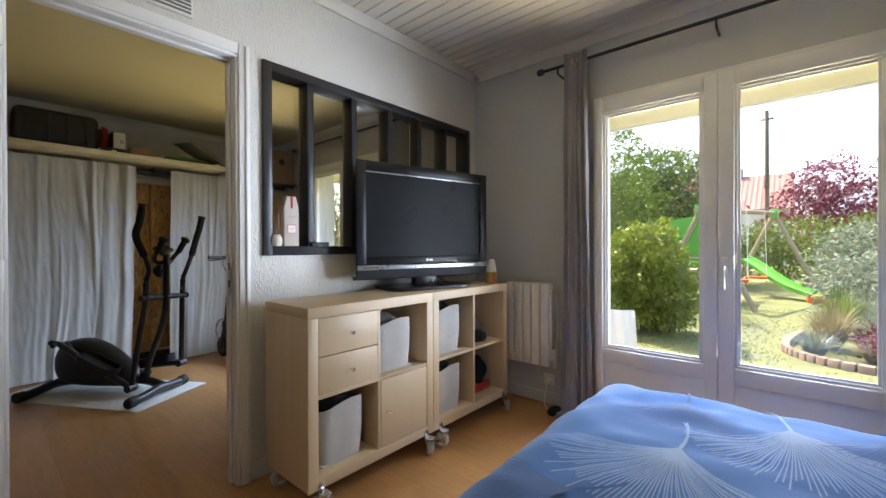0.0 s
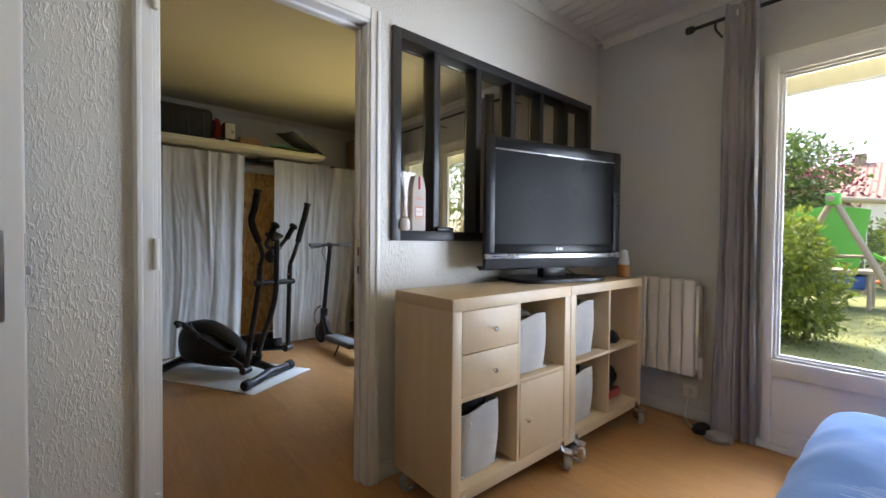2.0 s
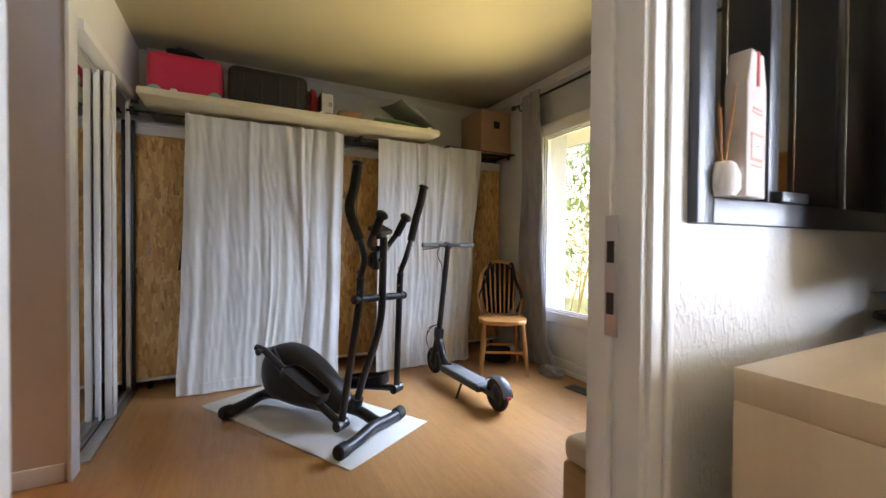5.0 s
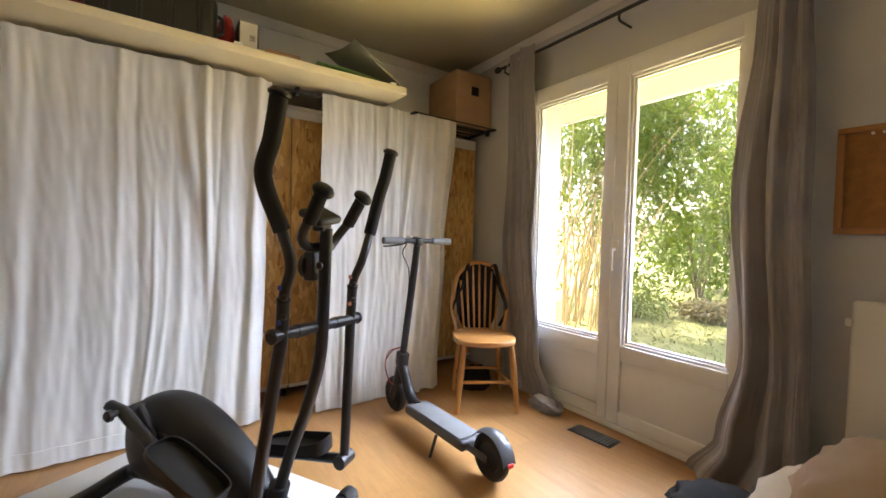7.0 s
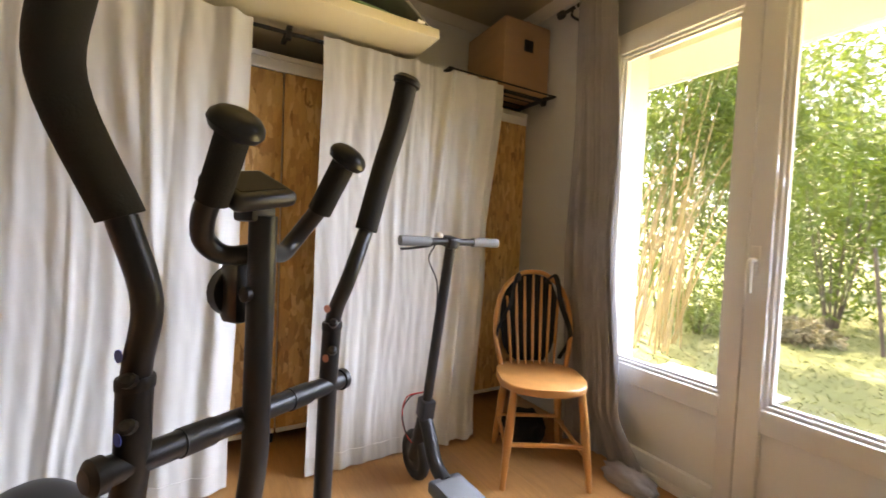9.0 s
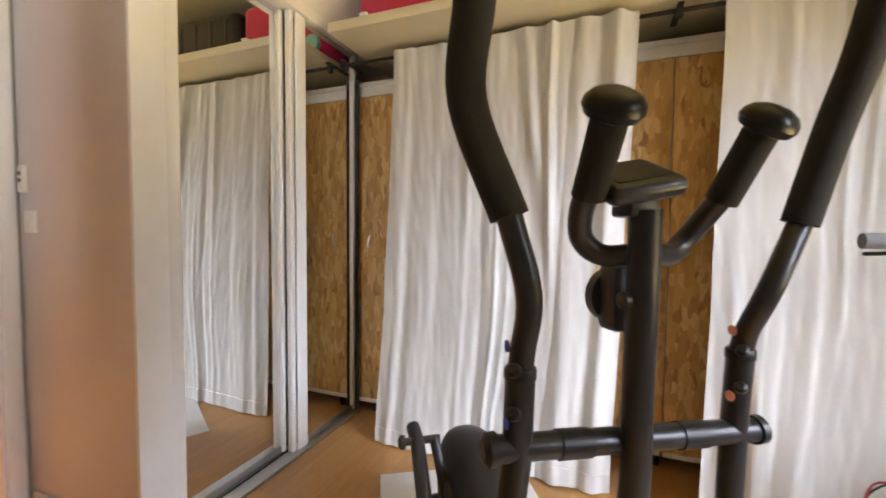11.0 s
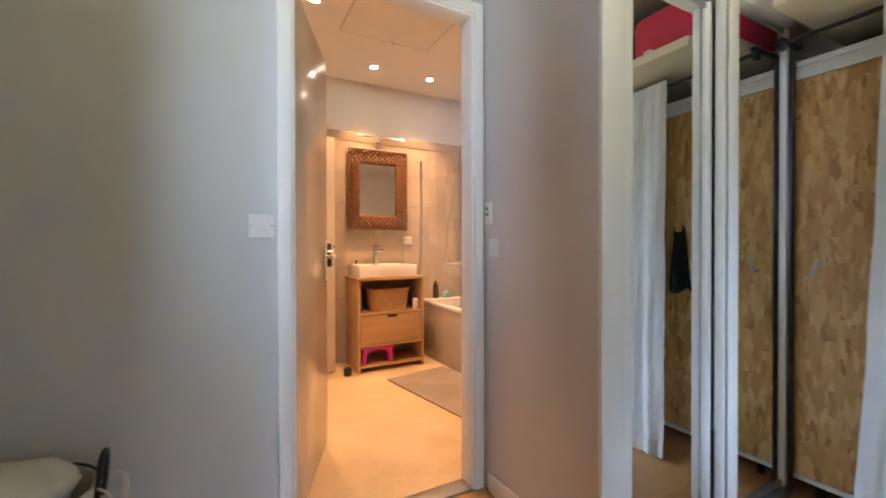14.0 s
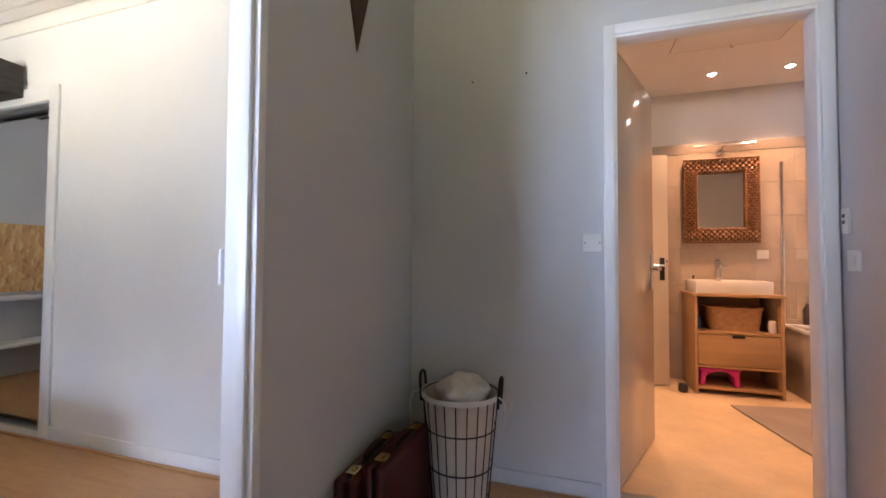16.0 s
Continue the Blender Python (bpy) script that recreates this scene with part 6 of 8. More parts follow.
# rack at the window end with the big carton
rk = thing("metal_rack", None, "black metal rack on top of the wardrobe", "rack")
part("rack_frame", block(XW + 0.003, 2.10, 1.970, -4.86, 2.13, 1.982, 0.002), STEEL_BLACK, rk)
part("rack_frame", block(XW + 0.003, 2.845, 1.970, -4.86, 2.875, 1.982, 0.002), STEEL_BLACK, rk)
for k in range(7):
    part("rack_bar", bar([(-5.38 + k * 0.086, 2.131, 1.976), (-5.38 + k * 0.086, 2.844, 1.976)], 0.005, 6), STEEL_BLACK, rk)
for yy in (2.12, 2.86):
    part("rack_post", bar([(-5.2, yy, 1.926), (-5.2, yy, 1.970)], 0.012, 8), STEEL_BLACK, rk)
cb = thing("cardboard_box", pose(-4.95, 2.525, 1.983, 0, 0, -2), "large closed brown cardboard box on the rack", "cardboard box")
part("box", block(-0.43, 0, 0, 0, 0.35, 0.43, 0.006), CARD, cb)
part("flap", block(-0.428, 0.003, 0.4305, -0.002, 0.172, 0.435, 0.002), CARD, cb)
part("flap", block(-0.428, 0.178, 0.4305, -0.002, 0.347, 0.435, 0.002), CARD, cb)
# Black plate on the uncut face, painting the dark inside of a hand hole.
part("hand_hole_shade", block(0.0002, 0.145, 0.255, 0.0012, 0.215, 0.325, 0.003), BLACK_PLASTIC, cb)
part("tape", block(-0.429, 0.16, 0.4355, -0.001, 0.19, 0.4362), PAPER_PINK, cb)

# mirrored sliding closet
mc = thing("mirror_closet", pose(0, -0.045, 0), "built-in closet with two mirrored sliding doors", "closet")
X0, X1 = -5.098, -3.967
part("jamb", block(-4.045, -0.34, 0.0, -3.9665, -0.262, 2.14, 0.004), WOODWORK, mc)
part("jamb", block(-3.985, -0.2615, 0.0, -3.878, -0.244, CEIL_FIT - 0.002, 0.004), WOODWORK, mc)
part("head_rail", block(X0, -0.34, 2.085, -4.046, -0.235, 2.1395, 0.004), WOODWORK, mc)
part("floor_track", block(X0, -0.335, 0.0, -4.046, -0.225, 0.014, 0.003), ALU, mc)
# Black strip laid on the track as the painted shade of its groove.
part("track_groove_shade", block(X0, -0.300, 0.0141, -4.046, -0.290, 0.016), BLACK_PLASTIC, mc)
for a, b, yy, lab in ((-4.575, -4.047, -0.315, "rear"), (-5.095, -4.565, -0.268, "front")):
    d = part("sliding_door", block(a + 0.025, yy - 0.006, 0.05, b - 0.025, yy, 2.055), MIRROR, mc, "mirrored sliding door", smooth=False)
    part("door_rail", block(a + 0.025, yy - 0.014, 0.017, b - 0.025, yy + 0.004, 0.049, 0.003), ALU, d)
    part("door_rail", block(a + 0.025, yy - 0.014, 2.056, b - 0.025, yy + 0.004, 2.08, 0.003), ALU, d)
    for q in (a, b - 0.025):
        part("door_stile", block(q, yy - 0.018, 0.017, q + 0.025, yy + 0.014, 2.08, 0.005), WOODWORK, d)
part("door_stile", block(-4.66, -0.2535, 0.018, -4.591, -0.245, 2.08, 0.003), WOODWORK, mc, "pale pull profile")

# elliptical trainer; its own x runs to the rear, y to its left side
single("floor_mat", block(0, 0, 0.0005, 1.36, 0.632, 0.006, 0.002), MAT_WHITE, pose(-4.59, 0.16, 0, 0, 0, 30.2), "thin white protective mat on the floor", "floor mat")
el = thing("elliptical_trainer", pose(-3.706, 1.104, 0.006, 0, 0, 216.1) @ Matrix.Diagonal((1.0, 1.12, 1.043, 1)), "dark grey and black elliptical trainer on a white mat", "elliptical trainer")
for X, cy, w in ((0.02, 0.06, 0.225), (0.95, 0.035, 0.22)):
    st = part("stabiliser", bar(smooth_path([(X, cy - w, 0.034), (X, cy - w * 0.5, 0.040), (X, cy, 0.055), (X, cy + w * 0.5, 0.040), (X, cy + w, 0.034)], 4), 0.032, 14), STEEL_DARK, el)
    for s in (-1, 1):
        part("end_cap", turned([(0.034, -0.03), (0.0375, -0.025), (0.0375, 0.02), (0.03, 0.03)], 16, m=pose(X, cy + s * (w + 0.005), 0.038, -90 * s, 0, 0)), BLACK_RUBBER, st)
part("base_tube", bar(smooth_path([(0.02, 0.02, 0.06), (0.2, 0, 0.09), (0.5, 0, 0.09), (0.93, 0.02, 0.07)], 5), 0.03, 14), STEEL_DARK, el)
part("main_post", bar(smooth_path([(0.20, 0, 0.10), (0.14, 0, 0.28), (0.06, 0, 0.48), (0.015, 0.004, 0.64), (0.0, 0.012, 0.80), (-0.012, 0.018, 1.06)], 6), 0.0205, 18), STEEL_DARK, el)
part("post_collar", bar([(0.205, 0, 0.085), (0.185, 0, 0.16)], 0.036, 16), BLACK_PLASTIC, el)
part("adjusting_screw", turned([(0.012, 0), (0.012, 0.008), (0.006, 0.012)], 12, m=pose(-0.004, 0.035, 0.94, -90, 0, 0)), BLACK_PLASTIC, el)
kn = part("resistance_knob", block(0.03, -0.03, 0.885, 0.075, 0.03, 0.985, 0.012), BLACK_PLASTIC, el)
part("knob_dial", turned([(0.03, 0), (0.043, 0.004), (0.043, 0.022), (0.035, 0.028)], 20, m=pose(0.06, 0.0, 0.935, 0, 90, 0)), BLACK_PLASTIC, kn)
co = part("console", block(-0.05, -0.052, -0.014, 0.05, 0.052, 0.014, 0.013, m=pose(0.0, 0.034, 1.098, -12, -24, 0), segments=4), STEEL_DARK, el, "grey computer console")
part("console_neck", block(-0.022, 0.002, 1.05, 0.022, 0.046, 1.086, 0.006), BLACK_PLASTIC, co)
part("console_screen", block(-0.034, -0.036, 0.0142, 0.034, 0.036, 0.0152, m=pose(0.0, 0.034, 1.098, -12, -24, 0)), BLACK_GLOSS, co)
# fixed handlebar: a wide U with foam grips
for s in (-1, 1):
    part("fixed_handlebar", bar(smooth_path([(0.0, 0.0, 1.005), (0.025, s * 0.05, 0.998), (0.03, s * 0.080, 1.02), (0.01, s * 0.095, 1.055), (-0.02, s * 0.10, 1.09)], 5), 0.0155, 12), STEEL_DARK, el)
    g = part("handlebar_grip", bar([(-0.012, s * 0.098, 1.075), (-0.06, s * 0.104, 1.16)], 0.021, 14), BLACK_FOAM, el)
    part("grip_cap", turned([(0.018, -0.002), (0.030, 0.003), (0.0345, 0.012), (0.033, 0.020), (0.026, 0.028), (0.014, 0.033), (0.003, 0.034)], 30, m=Matrix.Translation((-0.06, s * 0.104, 1.16)) @ Vector((-0.6, s * 0.09, 0.8)).to_track_quat("Z", "Y").to_matrix().to_4x4()), BLACK_GLOSS, g)
# cross axle and moving arms
part("cross_axle", bar([(0.02, -0.205, 0.722), (0.02, 0.198, 0.748)], 0.0185, 16), STEEL_DARK, el)
for s in (-1, 1):
    part("axle_sleeve", bar([(0.02, s * 0.07, 0.735 + s * 0.0045), (0.02, s * 0.115, 0.735 + s * 0.0075)], 0.0205, 16), STEEL_BLACK, el)
    part("axle_cap", turned([(0.0225, 0), (0.0225, 0.012), (0.014, 0.018)], 16, m=pose(0.02, 0.198 if s > 0 else -0.205, 0.735 + s * 0.013, -90 * s, 0, 0)), BLACK_PLASTIC, el)


def arm(s, top, bend, low_foam, elbow, foot):
    """One swinging arm: foam grip, steel upper tube, pivot, lower tube down to the pedal link."""
    Y = s * 0.170
    up = smooth_path([(0.02, Y, 0.735), (0.012, Y, 0.86), elbow, low_foam], 6)
    a = part("swing_arm", bar(up, 0.0158, 14), STEEL_DARK, el)
    foam = smooth_path([low_foam, bend, ((bend[0] + top[0]) / 2 - 0.004, (bend[1] + top[1]) / 2, (bend[2] + top[2]) / 2), top], 6)
    part("foam_grip", bar(foam, 0.0235, 16), BLACK_FOAM, a)
    d = (Vector(top) - Vector(bend)).normalized()
    part("arm_cap", turned([(0.021, 0), (0.029, 0.004), (0.030, 0.012), (0.023, 0.02), (0.01, 0.023)], 18, m=Matrix.Translation(top) @ d.to_track_quat("Z", "Y").to_matrix().to_4x4()), BLACK_GLOSS, a)
    lo = part("lower_arm", bar([(0.014, Y, 0.85), (0.02, Y, 0.735), foot], 0.0188, 14), STEEL_DARK, el)
    part("sleeve", turned([(0.0192, -0.008), (0.0205, -0.005), (0.0205, 0.005), (0.0192, 0.008)], 14, m=pose(0.014, Y, 0.848)), STEEL_BLACK, lo)
    for z in (0.80, 0.855):
        part("bolt", turned([(0.009, 0), (0.009, 0.010), (0.005, 0.013)], 10, m=pose(0.0, Y + 0.012, z, -60, 0, 40)), BLACK_PLASTIC, lo)
    for z in (0.785, 0.885):
        part("sticker", turned([(0.008, 0), (0.008, 0.0012)], 12, m=pose(0.012, Y + 0.0178, z, -90, 0, 0)), BLUE_STICKER if s > 0 else PAPER_PINK, lo)
    part("foot_joint", bar([(foot[0], foot[1] - 0.035, foot[2]), (foot[0], foot[1] + 0.035, foot[2])], 0.027, 14), BLACK_PLASTIC, lo)


arm(1, (-0.030, 0.242, 1.40), (0.024, 0.238, 1.19), (0.002, 0.192, 1.048), (-0.012, 0.172, 0.95), (0.125, 0.185, 0.10))
arm(-1, (-0.088, -0.256, 1.350), (-0.045, -0.246, 1.18), (-0.025, -0.220, 1.045), (-0.030, -0.165, 0.95), (0.055, -0.195, 0.17))
# flywheel housing: a smooth teardrop, higher at the rear
ring = smooth_path([(0.21, 0, 0.10), (0.30, 0, 0.205), (0.46, 0, 0.325), (0.62, 0, 0.395), (0.76, 0, 0.405), (0.88, 0, 0.36), (0.945, 0, 0.27), (0.945, 0, 0.15), (0.88, 0, 0.075), (0.70, 0, 0.045), (0.45, 0, 0.045), (0.28, 0, 0.055), (0.21, 0, 0.10)], 5)[:-1]
layers = [(0.098 * q / 10, (1 - abs(q / 10) ** 2.6) ** 0.38 if abs(q) < 10 else 0.12) for q in range(-10, 11)]
CXH, CZH = 0.62, 0.21


def shell(scale, lays):
    bm = bmesh.new()
    rows_ = [[bm.verts.new((CXH + (p.x - CXH) * k * scale, y_, CZH + (p.z - CZH) * k * scale)) for p in ring] for y_, k in lays]
    n_ = len(ring)
    for a, b in zip(rows_, rows_[1:]):
        for k in range(n_):
            bm.faces.new((a[k], a[(k + 1) % n_], b[(k + 1) % n_], b[k]))
    for r_ in (rows_[0], rows_[-1]):
        mid = bm.verts.new((CXH, r_[0].co.y, CZH))
        for k in range(n_):
            bm.faces.new((r_[k], r_[(k + 1) % n_], mid))
    return bm


hs = part("flywheel_housing", shell(1.0, layers), HOUSING_BLACK, el, "glossy black flywheel housing", angle=50)
for s in (-1, 1):
    part("crank_hub", turned([(0.05, 0), (0.048, 0.010), (0.03, 0.016)], 20, m=pose(0.65, s * 0.092, 0.26, -90 * s, 0, 0)), BLACK_PLASTIC, hs)
# cranks and pedal arms: the left pedal is low in front, the right one high behind
for s, cz, cx in ((1, 0.40, 0.74), (-1, 0.12, 0.56)):
    cr_ = part("crank", bar([(0.65, s * 0.10, 0.26), (cx, s * 0.115, cz)], 0.014, 10), STEEL_BLACK, el)
    foot = (0.125, s * 0.185, 0.10) if s > 0 else (0.055, s * 0.195, 0.17)
    pa = part("pedal_arm", bar([(cx + 0.07, s * 0.165, cz + 0.01), (cx, s * 0.165, cz), ((cx + foot[0]) / 2, s * 0.185, (cz + foot[2]) / 2), foot], 0.020, 12), STEEL_DARK, el)
    part("pivot_axle", bar([(cx, s * 0.10, cz), (cx, s * 0.20, cz)], 0.012, 10), STEEL_BLACK, pa)
    part("axle_nut", turned([(0.02, 0), (0.02, 0.012), (0.012, 0.018)], 12, m=pose(cx, s * 0.20, cz, -90 * s, 0, 0)), BLACK_PLASTIC, pa)
    mx, mz = foot[0] * 0.55 + cx * 0.45, foot[2] * 0.55 + cz * 0.45
    slope = math.degrees(math.atan2(cz - foot[2], cx - foot[0]))
    tr = [(0.155 * math.copysign(abs(math.cos(t)) ** 0.5, math.cos(t)), 0.058 * math.copysign(abs(math.sin(t)) ** 0.5, math.sin(t))) for t in [k * 6.2832 / 28 for k in range(28)]]
    bm = prism(bmesh.new(), tr, 0.022, 0.036, "z", 0.004)
    bmesh.ops.transform(bm, matrix=pose(mx, s * 0.19, mz, 0, -slope, 0), verts=bm.verts)
    part("foot_plate", bm, BLACK_RUBBER, pa, "black ribbed foot plate")
    bm = bmesh.new()
    grid_sheet(bm, 28, 1, lambda u, v: Vector((0.157 * math.copysign(abs(math.cos(u * 6.2832)) ** 0.5, math.cos(u * 6.2832)), 0.060 * math.copysign(abs(math.sin(u * 6.2832)) ** 0.5, math.sin(u * 6.2832)), 0.030 + 0.03 * v * (1.2 - 0.5 * math.cos(u * 6.2832)))), 0.005)
    bmesh.ops.transform(bm, matrix=pose(mx, s * 0.19, mz, 0, -slope, 0), verts=bm.verts)
    part("plate_rim", bm, BLACK_PLASTIC, pa)

# kick scooter
sc = thing("electric_scooter", pose(-3.685, 1.866, 0, 0, 0, 182), "dark grey folding electric scooter on its kickstand", "scooter")
for wx in (0.0, 0.87):
    tyre = bmesh.new()
    R, r = 0.083, 0.024
    n1, n2 = 36, 12
    tv_ = [[tyre.verts.new((wx + (R + r * math.cos(b)) * math.cos(a), r * math.sin(b), 0.107 + (R + r * math.cos(b)) * math.sin(a))) for b in [j * 6.2832 / n2 for j in range(n2)]] for a in [i * 6.2832 / n1 for i in range(n1)]]
    for i in range(n1):
        for j in range(n2):
            tyre.faces.new((tv_[i][j], tv_[(i + 1) % n1][j], tv_[(i + 1) % n1][(j + 1) % n2], tv_[i][(j + 1) % n2]))
    w = part("tyre", tyre, BLACK_RUBBER, sc)
    bm = turned([(0.016, -0.03), (0.03, -0.022), (0.05, -0.016), (0.064, -0.018), (0.064, 0.018), (0.05, 0.016), (0.03, 0.022), (0.016, 0.03)], 28, m=pose(wx, 0, 0.107, 90, 0, 0))
    part("rim", bm, STEEL_BLACK, w)
    if wx == 0:
        for k in range(5):
            a = k * 1.2566
            part("disc_spoke", bar([(0.02 * math.cos(a), -0.026, 0.107 + 0.02 * math.sin(a)), (0.058 * math.cos(a + 0.3), -0.022, 0.107 + 0.058 * math.sin(a + 0.3))], 0.006, 6), STEEL_BLACK, w)
fd = [(-0.118 * math.cos(t), 0.107 + 0.125 * math.sin(t)) for t in [0.15 + k * 2.3 / 14 for k in range(15)]]
bm = grid_sheet(bmesh.new(), 14, 4, lambda u, v: Vector((fd[round(u * 14)][0], (v - 0.5) * 0.075, fd[round(u * 14)][1] - 0.012 * (2 * v - 1) ** 2)), 0.004)
part("rear_fender", bm, SCOOTER_GREY, sc)
part("tail_light", block(-0.128, -0.014, 0.11, -0.117, 0.014, 0.128, 0.003), RED_WIRE, sc, "red tail light")
part("deck", block(0.12, -0.075, 0.085, 0.64, 0.075, 0.135, 0.016, segments=4), SCOOTER_GREY, sc)
part("deck_mat", block(0.15, -0.062, 0.1352, 0.60, 0.062, 0.1385, 0.001), GRIP_GREY, sc)
part("rear_fork", block(-0.01, -0.042, 0.09, 0.13, -0.034, 0.125, 0.004), SCOOTER_GREY, sc)
part("rear_fork", block(-0.01, 0.034, 0.09, 0.13, 0.042, 0.125, 0.004), SCOOTER_GREY, sc)
part("neck", bar(smooth_path([(0.62, 0, 0.115), (0.70, 0, 0.15), (0.76, 0, 0.25), (0.80, 0, 0.30)], 5), 0.030, 12), STEEL_BLACK, sc)
part("front_fork", bar([(0.87, 0, 0.10), (0.83, 0, 0.22), (0.81, 0, 0.30)], [0.036, 0.034, 0.03], 12, squash=1.0), STEEL_BLACK, sc)
part("folding_joint", block(-0.034, -0.03, -0.03, 0.034, 0.03, 0.06, 0.01, m=pose(0.80, 0, 0.33, 0, -11, 0)), STEEL_BLACK, sc)
part("stem", bar([(0.805, 0, 0.30), (0.655, 0, 1.055)], 0.0215, 16), STEEL_BLACK, sc)
part("stem_head", block(-0.03, -0.024, -0.025, 0.045, 0.024, 0.02, 0.01, m=pose(0.655, 0, 1.065, 0, -11, 0)), STEEL_BLACK, sc)
hb2 = part("handlebar", bar([(0.65, -0.21, 1.065), (0.65, 0.21, 1.065)], 0.0145, 12), STEEL_BLACK, sc)
for s in (-1, 1):
    part("grip", bar([(0.65, s * 0.10, 1.065), (0.65, s * 0.225, 1.065)], 0.019, 14), GRIP_GREY, hb2)
part("brake_lever", bar(smooth_path([(0.65, 0.08, 1.055), (0.67, 0.10, 1.045), (0.69, 0.16, 1.035), (0.69, 0.20, 1.033)], 4), 0.005, 8), STEEL_BLACK, hb2)
part("bell", turned([(0.016, 0), (0.018, 0.006), (0.012, 0.016), (0.003, 0.02)], 14, (0.65, 0.06, 1.08)), ALU, hb2)
part("cable", bar(smooth_path([(0.66, 0.07, 1.05), (0.72, 0.06, 0.99), (0.70, 0.03, 0.90), (0.71, 0.02, 0.78)], 6), 0.003, 6), BLACK_RUBBER, sc)
for k, mt in ((0, BLACK_RUBBER), (1, RED_WIRE)):
    part("cable", bar(smooth_path([(0.79, 0.02, 0.42), (0.86, 0.04 + 0.02 * k, 0.38), (0.92, 0.05, 0.29 - 0.02 * k), (0.88, 0.045, 0.20), (0.84, 0.03, 0.17)], 6), 0.003, 6), mt, sc)
part("kickstand", bar([(0.33, 0.07, 0.085), (0.29, 0.135, 0.006)], 0.008, 8), STEEL_BLACK, sc)

# spindle-back chair with a rucksack
ch = thing("windsor_chair", pose(-4.385, 2.395, 0, 0, 0, -29.0), "honey-coloured spindle-back wooden chair by the window", "chair")
SW = 0.20
seat_o = [(0.21 * math.copysign(abs(math.cos(a)) ** 0.7, math.cos(a)) + 0.0, SW * math.copysign(abs(math.sin(a)) ** 0.7, math.sin(a))) for a in [k * 6.2832 / 36 for k in range(36)]]
part("seat", prism(bmesh.new(), seat_o, 0.415, 0.448, "z", 0.010), CHAIR_WOOD, ch)
for lx, ly, tx, ty in ((0.15, -0.15, 0.19, -0.19), (0.15, 0.15, 0.19, 0.19), (-0.14, -0.13, -0.21, -0.17), (-0.14, 0.13, -0.21, 0.17)):
    part("leg", bar([(lx, ly, 0.42), (lx * 0.55 + tx * 0.45, ly * 0.55 + ty * 0.45, 0.24), (tx, ty, 0.0)], [0.016, 0.020, 0.013], 12), CHAIR_WOOD, ch)
part("stretcher", bar([(0.172, -0.172, 0.19), (0.172, 0.172, 0.19)], 0.010, 10), CHAIR_WOOD, ch)
part("stretcher", bar([(-0.175, -0.15, 0.17), (-0.175, 0.15, 0.17)], 0.010, 10), CHAIR_WOOD, ch)
for s in (-1, 1):
    part("stretcher", bar([(0.17, s * 0.17, 0.15), (-0.18, s * 0.155, 0.15)], 0.010, 10), CHAIR_WOOD, ch)
hoop = smooth_path([(-0.13, -0.165, 0.44), (-0.17, -0.195, 0.62), (-0.205, -0.165, 0.80), (-0.222, -0.08, 0.895), (-0.226, 0, 0.915), (-0.222, 0.08, 0.895), (-0.205, 0.165, 0.80), (-0.17, 0.195, 0.62), (-0.13, 0.165, 0.44)], 6)
part("back_hoop", bar(hoop, 0.0125, 12), CHAIR_WOOD, ch)
for k in range(7):
    q = (k - 3) / 3
    top = 0.905 - 0.12 * q * q
    part("spindle", bar([(-0.15, q * 0.11, 0.445), (-0.19, q * 0.125, 0.66), (-0.222 + 0.012 * q * q, q * 0.135, top)], [0.0065, 0.008, 0.006], 8), CHAIR_WOOD, ch)
bp = thing("rucksack", pose(-4.385, 2.395, 0, 0, 0, -29.0) @ pose(-0.275, 0.0, 0.40), "black rucksack hung over the chair's back", "rucksack")
bm = bmesh.new()
made = bmesh.ops.create_icosphere(bm, subdivisions=4, radius=1.0)["verts"]
for v in made:
    p = v.co.copy()
    q = 1 + 0.10 * noise.noise(p * 2.5)
    v.co = Vector((math.copysign(abs(p.x) ** 0.8, p.x) * 0.075 * q, math.copysign(abs(p.y) ** 0.7, p.y) * 0.15 * q, 0.26 + math.copysign(abs(p.z) ** 0.75, p.z) * 0.235 * q))
part("body", bm, DARK_CLOTH, bp, angle=80)
for s in (-1, 1):
    part("strap", bar(smooth_path([(0.05, s * 0.07, 0.47), (0.12, s * 0.10, 0.50), (0.135, s * 0.13, 0.36), (0.12, s * 0.19, 0.20), (0.05, s * 0.16, 0.06)], 6), 0.014, 8, squash=0.4), DARK_CLOTH, bp)
clothes("dark_bag", -4.62, 2.52, 0.0, 0.11, 0.13, 0.10, DARK_CLOTH, "black cloth bag on the floor under the chair", 61, category="bag")

# floor grate before the garden door
fg = thing("floor_grate", pose(-3.69, 2.63, 0.001, 0, 0, 4), "grey metal floor grate by the garden door", "floor grate")
part("frame", block(-0.13, -0.06, 0, 0.13, 0.06, 0.004, 0.001), STEEL_DARK, fg)
for k in range(14):
    part("slat", block(-0.118 + k * 0.017, -0.05, 0.0042, -0.110 + k * 0.017, 0.05, 0.008, 0.001), GRIP_GREY, fg)

